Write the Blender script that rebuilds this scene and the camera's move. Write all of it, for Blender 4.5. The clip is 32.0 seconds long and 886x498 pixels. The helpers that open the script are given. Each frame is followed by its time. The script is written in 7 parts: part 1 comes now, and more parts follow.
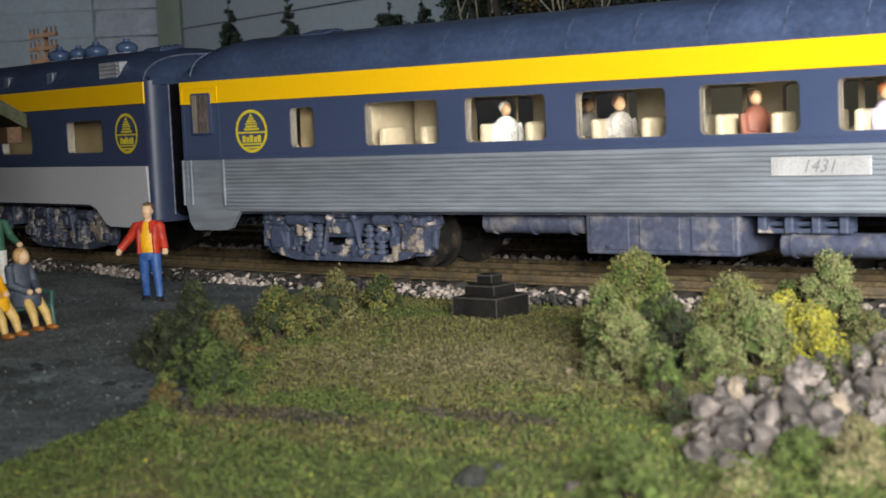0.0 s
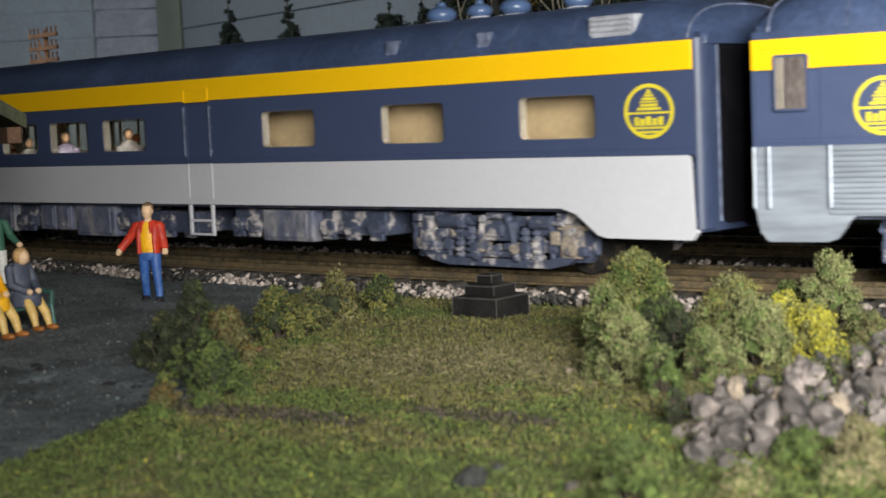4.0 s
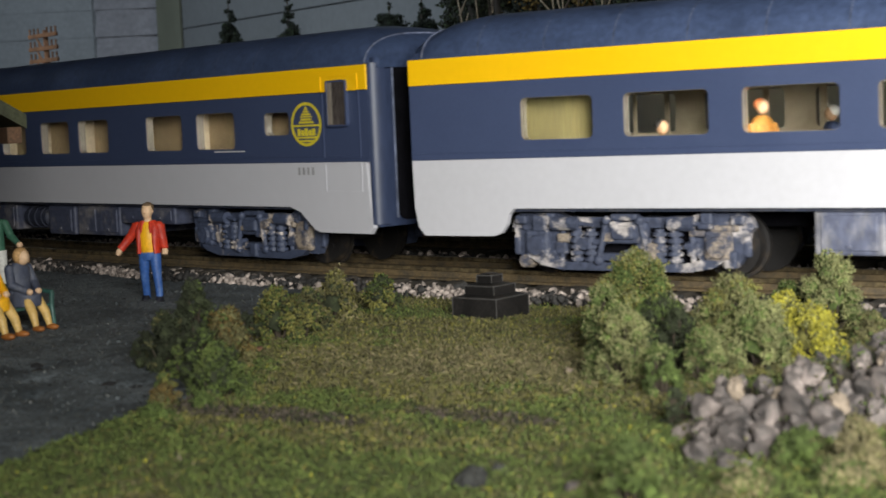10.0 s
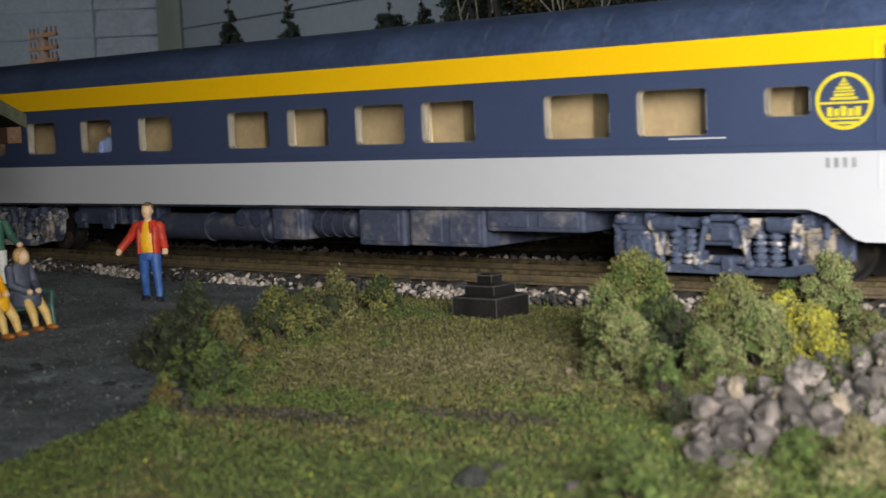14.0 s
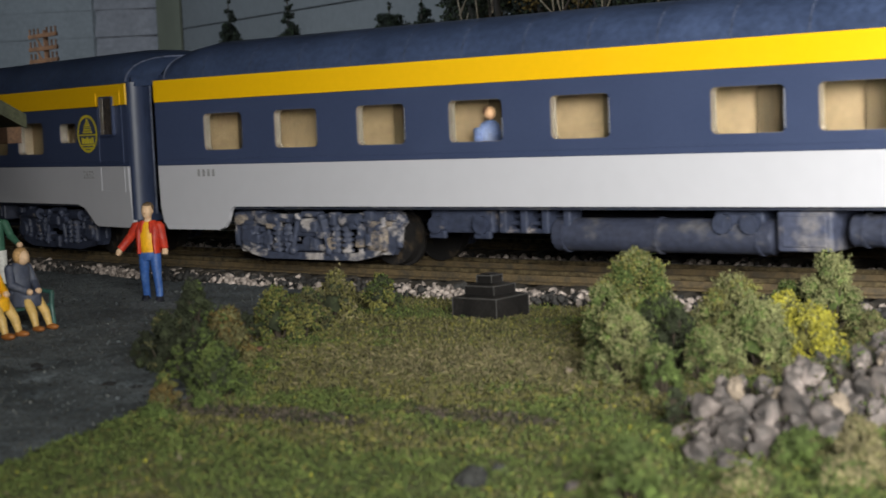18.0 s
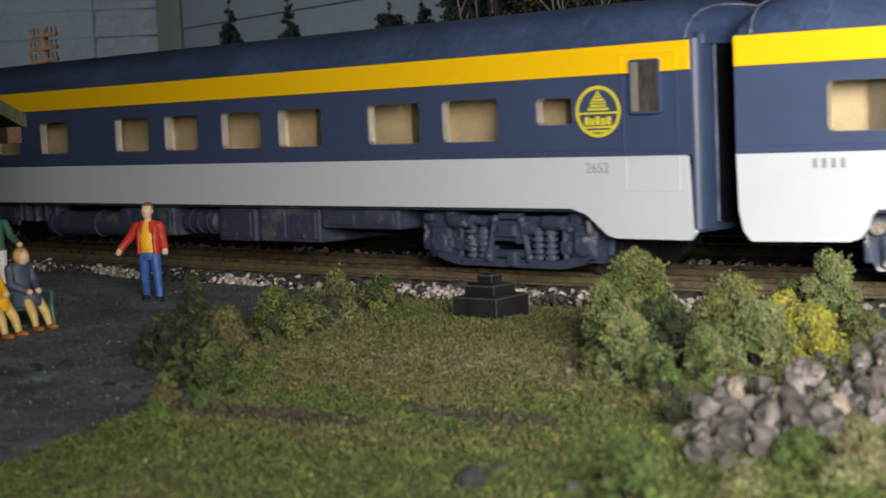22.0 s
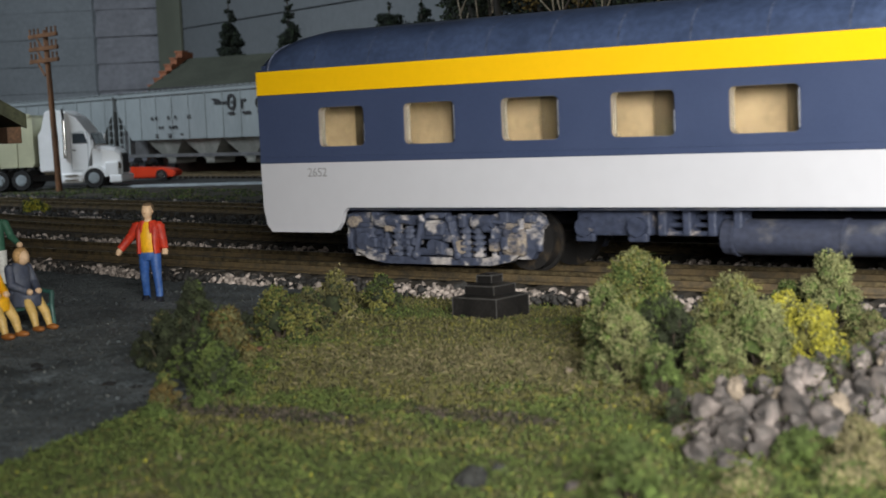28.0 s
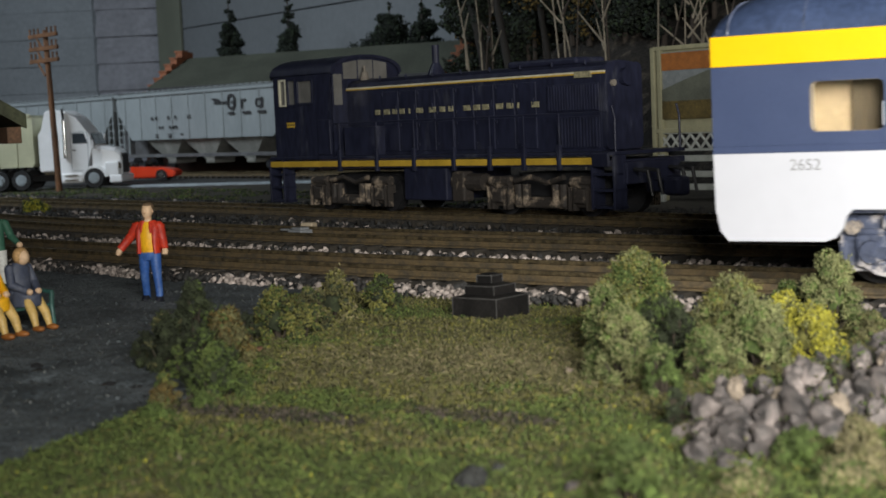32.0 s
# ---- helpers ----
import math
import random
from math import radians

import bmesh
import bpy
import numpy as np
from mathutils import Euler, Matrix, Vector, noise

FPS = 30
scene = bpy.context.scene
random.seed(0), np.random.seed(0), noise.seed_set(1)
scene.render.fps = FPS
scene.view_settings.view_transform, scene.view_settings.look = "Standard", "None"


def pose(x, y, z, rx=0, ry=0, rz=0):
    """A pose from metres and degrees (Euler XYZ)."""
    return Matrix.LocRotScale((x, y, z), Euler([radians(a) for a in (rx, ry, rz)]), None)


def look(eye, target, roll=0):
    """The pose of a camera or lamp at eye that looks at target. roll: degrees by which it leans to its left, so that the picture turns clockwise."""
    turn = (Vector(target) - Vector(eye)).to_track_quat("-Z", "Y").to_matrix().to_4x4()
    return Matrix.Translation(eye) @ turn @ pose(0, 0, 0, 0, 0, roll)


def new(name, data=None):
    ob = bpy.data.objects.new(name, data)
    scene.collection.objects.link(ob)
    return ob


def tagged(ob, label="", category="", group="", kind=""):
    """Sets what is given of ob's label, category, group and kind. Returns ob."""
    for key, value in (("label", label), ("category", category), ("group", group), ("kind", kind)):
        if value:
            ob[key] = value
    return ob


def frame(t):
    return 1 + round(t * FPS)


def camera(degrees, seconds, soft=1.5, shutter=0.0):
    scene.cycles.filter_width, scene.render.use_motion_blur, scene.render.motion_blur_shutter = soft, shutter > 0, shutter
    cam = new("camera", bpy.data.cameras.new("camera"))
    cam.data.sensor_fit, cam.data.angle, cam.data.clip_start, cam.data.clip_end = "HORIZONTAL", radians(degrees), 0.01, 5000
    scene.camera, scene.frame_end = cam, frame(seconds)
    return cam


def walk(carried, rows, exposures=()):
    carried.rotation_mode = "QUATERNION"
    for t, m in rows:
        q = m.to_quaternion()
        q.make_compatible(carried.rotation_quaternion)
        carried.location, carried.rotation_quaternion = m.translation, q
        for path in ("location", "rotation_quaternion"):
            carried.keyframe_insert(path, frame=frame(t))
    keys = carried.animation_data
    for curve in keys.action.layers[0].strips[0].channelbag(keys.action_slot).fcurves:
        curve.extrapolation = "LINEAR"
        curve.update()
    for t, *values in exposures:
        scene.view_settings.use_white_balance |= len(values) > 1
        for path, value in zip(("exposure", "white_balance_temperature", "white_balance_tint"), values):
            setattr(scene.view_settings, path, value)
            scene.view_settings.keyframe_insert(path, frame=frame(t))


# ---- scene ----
# A model railway, built at its true size (about 1:87). All lengths below are in millimetres
# and are brought to metres when a mesh or a pose is made. z = 0 is the top of the rails.
MM = 0.001
FOV = 32.14
EYE = Vector((0.0, -242.93, 28.2))
YAW, PITCH, ROLL = 34.25, -4.79, -2.447


def at(x, y, z, rx=0, ry=0, rz=0):
    return pose(x * MM, y * MM, z * MM, rx, ry, rz)


cam = camera(FOV, 32.0, soft=1.6, shutter=0.5)
_cy, _sy = math.cos(radians(YAW)), math.sin(radians(YAW))
_cp, _sp = math.cos(radians(PITCH)), math.sin(radians(PITCH))
WAY = Vector((-_sy * _cp, _cy * _cp, _sp))
stand = look(EYE * MM, (EYE + WAY * 300) * MM, ROLL)
walk(cam, [(0.0, stand), (32.0, stand)], exposures=[(0.0, -0.05), (3.5, -0.05), (5.5, -0.33), (14.0, -0.35), (17.0, -0.42), (32.0, -0.42)])
cam.data.dof.use_dof = True
cam.data.dof.focus_distance = 0.37
cam.data.dof.aperture_fstop = 86.0

# ---- light: a dim room, one soft lamp above the front of the layout, off to the east, and an added fill for the far yard ----
world = bpy.data.worlds.new("room_air")
scene.world = world
world.use_nodes = True
world.node_tree.nodes["Background"].inputs[0].default_value = (0.62, 0.72, 1.0, 1)
world.node_tree.nodes["Background"].inputs[1].default_value = 0.082


def area_lamp(name, eye, target, size, watts, colour, beam=180):
    data = bpy.data.lights.new(name, "AREA")
    data.shape, data.size, data.size_y = "RECTANGLE", size[0] * MM, size[1] * MM
    data.energy, data.color, data.spread = watts, colour, radians(beam)
    ob = new(name, data)
    ob.matrix_world = look(Vector(eye) * MM, Vector(target) * MM)
    return ob


area_lamp("side_lamp", (175, -310, 100), (90, 20, 0), (240, 120), 2.5, (1.0, 0.985, 0.93), 99)
# Added fill to brighten the far yard and backdrop; no such lamp is known.
area_lamp("yard_fill", (-1000, -150, 600), (-900, 640, 60), (600, 300), 3.3, (0.82, 0.92, 1.0), 94)
# ---- materials ----
MATS = {}


def mat(name, rgb, rough=0.5, metal=0.0, var=0.12, scale=400.0, fine=2500.0, bump=0.15, depth=0.15, second=None, mix=0.5,
        spec=0.5, per_piece=0.0, coat=0.0, streak=None, edge=(0.42, 0.62)):
    """A painted or natural surface: two scales of mottling, optional second colour in patches, relief from fine grain."""
    if name in MATS:
        return MATS[name]
    m = bpy.data.materials.new(name)
    m.use_nodes = True
    nt = m.node_tree
    n, l = nt.nodes, nt.links
    b = n["Principled BSDF"]
    b.inputs["Roughness"].default_value = rough
    b.inputs["Metallic"].default_value = metal
    b.inputs["Specular IOR Level"].default_value = spec
    b.inputs["Coat Weight"].default_value = coat
    co = n.new("ShaderNodeTexCoord")
    src = co.outputs["Object"]
    if streak:
        mp = n.new("ShaderNodeMapping")
        mp.inputs["Scale"].default_value = streak
        l.new(src, mp.inputs["Vector"])
        src = mp.outputs[0]
    big = n.new("ShaderNodeTexNoise")
    big.inputs["Scale"].default_value = scale
    big.inputs["Detail"].default_value = 5.0
    big.inputs["Roughness"].default_value = 0.65
    l.new(src, big.inputs["Vector"])
    small = n.new("ShaderNodeTexNoise")
    small.inputs["Scale"].default_value = fine
    small.inputs["Detail"].default_value = 3.0
    l.new(src, small.inputs["Vector"])
    base = n.new("ShaderNodeMix")
    base.data_type = "RGBA"
    c2 = second if second else tuple(min(1.0, c * (1 + var)) for c in rgb)
    c1 = rgb if second else tuple(c * (1 - var) for c in rgb)
    base.inputs[6].default_value = (*c1, 1)
    base.inputs[7].default_value = (*c2, 1)
    ramp = n.new("ShaderNodeMapRange")
    ramp.inputs[1].default_value, ramp.inputs[2].default_value = edge
    ramp.clamp = True
    l.new(big.outputs["Fac"], ramp.inputs[0])
    if second:
        sc = n.new("ShaderNodeMath")
        sc.operation = "MULTIPLY"
        sc.inputs[1].default_value = mix * 2
        sc.use_clamp = True
        l.new(ramp.outputs[0], sc.inputs[0])
        l.new(sc.outputs[0], base.inputs[0])
    else:
        l.new(ramp.outputs[0], base.inputs[0])
    hsv = n.new("ShaderNodeHueSaturation")
    l.new(base.outputs[2], hsv.inputs["Color"])
    v = n.new("ShaderNodeMapRange")
    v.inputs[1].default_value, v.inputs[2].default_value = 0.3, 0.7
    v.inputs[3].default_value, v.inputs[4].default_value = 1 - var * 1.2, 1 + var * 1.2
    l.new(small.outputs["Fac"], v.inputs[0])
    val = v.outputs[0]
    if per_piece:
        oi, ge = n.new("ShaderNodeObjectInfo"), n.new("ShaderNodeNewGeometry")
        add = n.new("ShaderNodeMath")
        add.operation = "ADD"
        l.new(oi.outputs["Random"], add.inputs[0])
        l.new(ge.outputs["Random Per Island"], add.inputs[1])
        fr = n.new("ShaderNodeMath")
        fr.operation = "FRACT"
        l.new(add.outputs[0], fr.inputs[0])
        pr = n.new("ShaderNodeMapRange")
        pr.inputs[3].default_value, pr.inputs[4].default_value = 1 - per_piece, 1 + per_piece
        l.new(fr.outputs[0], pr.inputs[0])
        mul = n.new("ShaderNodeMath")
        mul.operation = "MULTIPLY"
        l.new(val, mul.inputs[0])
        l.new(pr.outputs[0], mul.inputs[1])
        val = mul.outputs[0]
    l.new(val, hsv.inputs["Value"])
    l.new(hsv.outputs[0], b.inputs["Base Color"])
    rr = n.new("ShaderNodeMapRange")
    rr.inputs[1].default_value, rr.inputs[2].default_value = 0.3, 0.7
    rr.inputs[3].default_value, rr.inputs[4].default_value = max(0.03, rough - 0.08), min(1.0, rough + 0.1)
    l.new(big.outputs["Fac"], rr.inputs[0])
    l.new(rr.outputs[0], b.inputs["Roughness"])
    if bump:
        bu = n.new("ShaderNodeBump")
        bu.inputs["Strength"].default_value = bump
        bu.inputs["Distance"].default_value = depth * MM
        l.new(small.outputs["Fac"], bu.inputs["Height"])
        l.new(bu.outputs[0], b.inputs["Normal"])
    MATS[name] = m
    return m


def glass(name, tint=(0.9, 0.92, 0.9), rough=0.03):
    m = bpy.data.materials.new(name)
    m.use_nodes = True
    b = m.node_tree.nodes["Principled BSDF"]
    b.inputs["Base Color"].default_value = (*tint, 1)
    b.inputs["Transmission Weight"].default_value = 1.0
    b.inputs["Roughness"].default_value = rough
    b.inputs["IOR"].default_value = 1.15
    return m


BLUE = mat("blue_car_paint", (0.044, 0.061, 0.124), 0.42, var=0.035, scale=40, fine=1800, bump=0.05, depth=0.05)
ROOF_BLUE = mat("blue_roof_paint", (0.041, 0.061, 0.122), 0.38, var=0.16, scale=45, fine=900, bump=0.06, depth=0.06)
YELLOW = mat("yellow_stripe_paint", (0.86, 0.495, 0.004), 0.40, var=0.015, scale=30, fine=900, bump=0.04, depth=0.05)
PALE = mat("pale_grey_side_paint", (0.515, 0.518, 0.56), 0.42, var=0.012, scale=30, fine=300, bump=0.015, depth=0.05)
SILVER = mat("silver_fluted_paint", (0.315, 0.35, 0.405), 0.36, metal=0.4, var=0.12, scale=60, fine=900, bump=0.05, depth=0.05, streak=(0.15, 1, 1))
UNDER_PALE = mat("pale_blue_grey_underbody", (0.092, 0.103, 0.155), 0.6, var=0.2, scale=160, fine=900, second=(0.30, 0.29, 0.29), mix=0.35, bump=0.3, edge=(0.46, 0.62), streak=(1, 1, 0.5))
UNDER_MID = mat("dusty_blue_underbody", (0.055, 0.064, 0.105), 0.6, var=0.2, scale=160, fine=900, second=(0.24, 0.22, 0.21), mix=0.35, bump=0.3, edge=(0.50, 0.68))
UNDER = mat("weathered_blue_underbody", (0.032, 0.038, 0.064), 0.62, var=0.2, scale=160, fine=900, second=(0.13, 0.125, 0.125), mix=0.3, bump=0.3, edge=(0.52, 0.68))
TRUCK_DARK = mat("dark_blue_truck_casting", (0.030, 0.038, 0.068), 0.6, var=0.2, scale=210, fine=900, second=(0.26, 0.23, 0.22), mix=0.4, depth=0.4, bump=0.6, edge=(0.60, 0.68))
TRUCK_BLUE = mat("blue_grey_truck_casting", (0.050, 0.064, 0.110), 0.6, var=0.2, scale=220, fine=900, second=(0.46, 0.40, 0.35), mix=0.5, bump=0.6, depth=0.4, edge=(0.565, 0.64))
# Base darker than BLUE: the ends' shade is in it, with rubbed pale patches.
END_BLUE = mat("rubbed_shaded_end_blue", (0.028, 0.040, 0.082), 0.42, var=0.12, scale=70, fine=900, second=(0.085, 0.10, 0.15), mix=0.35, edge=(0.54, 0.72), bump=0.1, streak=(1, 1, 0.35))
ROOF_SEAM = mat("faint_roof_seam_paint", (0.070, 0.088, 0.145), 0.45, var=0.4, scale=90, fine=900)
OLIVE_WALL = mat("olive_curtain_cloth", (0.20, 0.165, 0.065), 0.7, var=0.15, scale=60, streak=(1, 1, 0.1))
BROWN_BLIND = mat("brown_window_blind", (0.092, 0.064, 0.032), 0.7, var=0.2, scale=60, streak=(1, 1, 0.1))
SEAM = mat("rubbed_pale_blue_paint", (0.115, 0.135, 0.205), 0.45, var=0.3, scale=120, fine=900)
TRUCK = mat("dusty_truck_casting", (0.046, 0.056, 0.092), 0.65, var=0.2, scale=200, fine=900, depth=0.4, second=(0.40, 0.37, 0.36), mix=0.5, bump=0.6, edge=(0.53, 0.62))
PALE_B = mat("light_grey_side_paint", (0.51, 0.512, 0.55), 0.42, var=0.02, scale=30, fine=700, bump=0.04, depth=0.05)
WHEEL = mat("dark_wheel_face", (0.010, 0.009, 0.009), 0.6, var=0.3, scale=300, second=(0.055, 0.038, 0.022), mix=0.35, edge=(0.54, 0.66))
WHEEL_DUST = mat("dust_caked_casting", (0.27, 0.225, 0.18), 0.75, var=0.3, scale=300, second=(0.05, 0.056, 0.085), mix=0.5, edge=(0.46, 0.60), bump=0.5, depth=0.4)
# Near black, so that the shade of gaps and openings is in the colour.
GAP_BLACK = mat("gap_shade_black", (0.006, 0.006, 0.008), 0.9, var=0.2, scale=200, spec=0.03)
CREAM = mat("cream_plastic", (0.44, 0.36, 0.25), 0.5, var=0.08, scale=80, fine=900, bump=0.05)
CREAM_DARK = mat("tan_partition_plastic", (0.36, 0.29, 0.20), 0.55, var=0.1, scale=80, fine=900, bump=0.05)
DARK_IN = mat("dark_interior_floor", (0.05, 0.045, 0.04), 0.7)
RIM = mat("clear_window_rim", (0.21, 0.185, 0.155), 0.15, var=0.1, scale=150, coat=0.5)
GOLD = mat("yellow_emblem_paint", (0.60, 0.50, 0.03), 0.5, var=0.08)
LETTER = mat("dark_grey_lettering", (0.27, 0.27, 0.28), 0.6)
PANE = glass("clear_plastic_pane")
HAZY_PANE = glass("hazy_plastic_pane", (0.92, 0.92, 0.90), 0.5)
RAIL_WEB = mat("rusty_rail_web", (0.110, 0.078, 0.038), 0.7, var=0.25, scale=400, second=(0.055, 0.043, 0.027), mix=0.5)
RAIL = mat("weathered_rail_brass", (0.22, 0.17, 0.095), 0.38, metal=0.6, var=0.25, scale=500, second=(0.065, 0.053, 0.034), mix=0.5)
TIE = mat("dark_wood_tie", (0.030, 0.025, 0.019), 0.85, var=0.3, scale=500, per_piece=0.3)
BALLAST = mat("grey_ballast_stone", (0.030, 0.029, 0.028), 0.85, var=0.15, scale=900, per_piece=0.7)
PALE_BALLAST = mat("pale_ballast_stone", (0.34, 0.29, 0.26), 0.85, var=0.2, scale=900, per_piece=0.55)
GROUND = mat("dark_earth", (0.042, 0.036, 0.026), 0.95, var=0.3, scale=60, fine=1500, bump=0.8, depth=0.6)
GRAVEL = mat("fine_dark_cinders", (0.038, 0.048, 0.055), 0.9, var=0.5, scale=70, fine=1300, second=(0.120, 0.140, 0.152), mix=0.5, edge=(0.38, 0.66), bump=0.9, depth=0.5)
TURF = mat("turf_ground", (0.066, 0.076, 0.027), 0.95, var=0.3, scale=45, fine=900, second=(0.100, 0.100, 0.042), mix=0.5, bump=0.9, depth=0.7)
# ---- mesh helpers ----
def mesh_of(bm, name, mats, smooth=False):
    for v in bm.verts:
        v.co *= MM
    bmesh.ops.recalc_face_normals(bm, faces=bm.faces)
    me = bpy.data.meshes.new(name)
    bm.to_mesh(me)
    bm.free()
    for m in mats if isinstance(mats, (list, tuple)) else [mats]:
        me.materials.append(m)
    if smooth:
        me.shade_smooth()
        me.set_sharp_from_angle(angle=radians(35))
    return me


def part(name, bm, material, parent, label="", smooth=False):
    ob = new(name, mesh_of(bm, name, material, smooth))
    ob.parent = parent
    return tagged(ob, label)


def piece(name, me, parent, m=None):
    ob = new(name, me)
    ob.parent = parent
    if m is not None:
        ob.matrix_basis = m
    return ob


def thing(name, m, label, category, group="", kind=""):
    ob = new(name)
    ob.empty_display_size = 0.005
    ob.matrix_basis = m
    return tagged(ob, label, category, group, kind)


def solo(name, bm, material, m, label, category="", group="", kind="", smooth=False):
    ob = new(name, mesh_of(bm, name, material, smooth))
    ob.matrix_basis = m
    return tagged(ob, label, category, group, kind)


def box(bm, x0, x1, y0, y1, z0, z1, bev=0.0, idx=0):
    g = bmesh.ops.create_cube(bm, size=1.0)
    vs = g["verts"]
    for v in vs:
        v.co = Vector(((x0 + x1) / 2 + v.co.x * (x1 - x0), (y0 + y1) / 2 + v.co.y * (y1 - y0), (z0 + z1) / 2 + v.co.z * (z1 - z0)))
    fs = {f for v in vs for f in v.link_faces}
    if bev:
        r = bmesh.ops.bevel(bm, geom=list({e for f in fs for e in f.edges}), offset=bev, segments=2, affect="EDGES", profile=0.5)
        fs = fs | set(r["faces"])
    for f in fs:
        if f.is_valid:
            f.material_index = idx
    return bm


def cyl(bm, p0, p1, r0, r1=None, seg=14, caps=True, idx=0):
    p0, p1 = Vector(p0), Vector(p1)
    r1 = r0 if r1 is None else r1
    d = p1 - p0
    q = d.to_track_quat("Z", "Y").to_matrix().to_4x4()
    g = bmesh.ops.create_cone(bm, cap_ends=caps, segments=seg, radius1=r0, radius2=max(r1, 1e-4), depth=d.length, matrix=Matrix.Translation((p0 + p1) / 2) @ q)
    for f in {f for v in g["verts"] for f in v.link_faces}:
        f.material_index = idx
    return bm


def ball(bm, c, r, sub=2, squash=(1, 1, 1), idx=0):
    g = bmesh.ops.create_icosphere(bm, subdivisions=sub, radius=1.0)
    for v in g["verts"]:
        v.co = Vector((c[0] + v.co.x * r * squash[0], c[1] + v.co.y * r * squash[1], c[2] + v.co.z * r * squash[2]))
    for f in {f for v in g["verts"] for f in v.link_faces}:
        f.material_index = idx
    return bm


def prism(bm, pts, y0, y1, axis="y", idx=0):
    """A polygon (a, b) pushed along an axis: y: (x, z) shape; x: (y, z); z: (x, y)."""
    def mk(a, b, c):
        return {"y": (a, c, b), "x": (c, a, b), "z": (a, b, c)}[axis]
    lo = [bm.verts.new(mk(a, b, y0)) for a, b in pts]
    hi = [bm.verts.new(mk(a, b, y1)) for a, b in pts]
    fs = [bm.faces.new(lo), bm.faces.new(hi[::-1])]
    n = len(pts)
    fs += [bm.faces.new((lo[i], hi[i], hi[(i + 1) % n], lo[(i + 1) % n])) for i in range(n)]
    for f in fs:
        f.material_index = idx
    return bm


def loft(bm, rings, closed=True, caps=True, idx=0):
    vs = [[bm.verts.new(p) for p in r] for r in rings]
    n = len(rings[0])
    fs = []
    for a, b in zip(vs, vs[1:]):
        for i in range(n if closed else n - 1):
            fs.append(bm.faces.new((a[i], a[(i + 1) % n], b[(i + 1) % n], b[i])))
    if caps:
        fs += [bm.faces.new(vs[0][::-1]), bm.faces.new(vs[-1])]
    for f in fs:
        f.material_index = idx
    return bm


def rounded(x0, x1, z0, z1, r, k=3):
    pts = []
    for cx, cz, a0 in ((x1 - r, z1 - r, 0), (x0 + r, z1 - r, 90), (x0 + r, z0 + r, 180), (x1 - r, z0 + r, 270)):
        pts += [(cx + r * math.cos(radians(a0 + 90 * i / k)), cz + r * math.sin(radians(a0 + 90 * i / k))) for i in range(k + 1)]
    return pts


def holed(bm, x0, x1, z0, z1, hole, r, y0, y1, k=3):
    """A plate in the xz plane, from y0 to y1 thick, with one round-cornered opening."""
    inner = rounded(*hole, r, k)
    outer = [c for c in ((x1, z1), (x0, z1), (x0, z0), (x1, z0))]
    layers = []
    for y in (y0, y1):
        layers.append(([bm.verts.new((a, y, b)) for a, b in inner], [bm.verts.new((a, y, b)) for a, b in outer]))
    n = len(inner)
    for iv, ov in layers:
        for i in range(n):
            j = (i + 1) % n
            qi, qj = i // (k + 1), j // (k + 1)
            if qi == qj:
                bm.faces.new((iv[i], iv[j], ov[qi]))
            else:
                bm.faces.new((iv[i], iv[j], ov[qj], ov[qi]))
    (ia, oa), (ib, ob_) = layers
    for i in range(n):
        bm.faces.new((ia[i], ia[(i + 1) % n], ib[(i + 1) % n], ib[i]))
    for i in range(4):
        bm.faces.new((oa[i], oa[(i + 1) % 4], ob_[(i + 1) % 4], ob_[i]))
    return bm


def frame_ring(bm, hole, r, w, y0, y1, k=3):
    x0, x1, z0, z1 = hole
    a, b = rounded(x0, x1, z0, z1, r, k), rounded(x0 + w, x1 - w, z0 + w, z1 - w, max(r - w, 0.05), k)
    n = len(a)
    L4 = [[bm.verts.new((p, y, q)) for p, q in ring] for ring, y in ((a, y0), (a, y1), (b, y1), (b, y0))]
    for u, v in zip(L4, L4[1:] + L4[:1]):
        for i in range(n):
            bm.faces.new((u[i], u[(i + 1) % n], v[(i + 1) % n], v[i]))
    return bm


RNG = np.random.RandomState(7)
_bm = bmesh.new()
bmesh.ops.create_icosphere(_bm, subdivisions=1, radius=1.0)
ICO_V = np.array([v.co[:] for v in _bm.verts])
ICO_F = np.array([[v.index for v in f.verts] for f in _bm.faces])
_bm.free()
CUBE_V = np.array([(x, y, z) for x in (-1, 1) for y in (-1, 1) for z in (-1, 1)], float)
CUBE_F = np.array([(0, 1, 3), (0, 3, 2), (4, 6, 7), (4, 7, 5), (0, 4, 5), (0, 5, 1), (2, 3, 7), (2, 7, 6), (0, 2, 6), (0, 6, 4), (1, 5, 7), (1, 7, 3)])
SHARD_V = np.array([(1, 0, 0), (-0.5, 0.87, 0), (-0.5, -0.87, 0), (0, 0, 1.1)], float)
SHARD_F = np.array([(0, 2, 1), (0, 1, 3), (1, 2, 3), (2, 0, 3)])


def turns(n):
    q = RNG.normal(size=(n, 4))
    q /= np.linalg.norm(q, axis=1)[:, None]
    w, x, y, z = q.T
    return np.stack([np.stack([1 - 2 * (y * y + z * z), 2 * (x * y - z * w), 2 * (x * z + y * w)], 1),
                     np.stack([2 * (x * y + z * w), 1 - 2 * (x * x + z * z), 2 * (y * z - x * w)], 1),
                     np.stack([2 * (x * z - y * w), 2 * (y * z + x * w), 1 - 2 * (x * x + y * y)], 1)], 1)


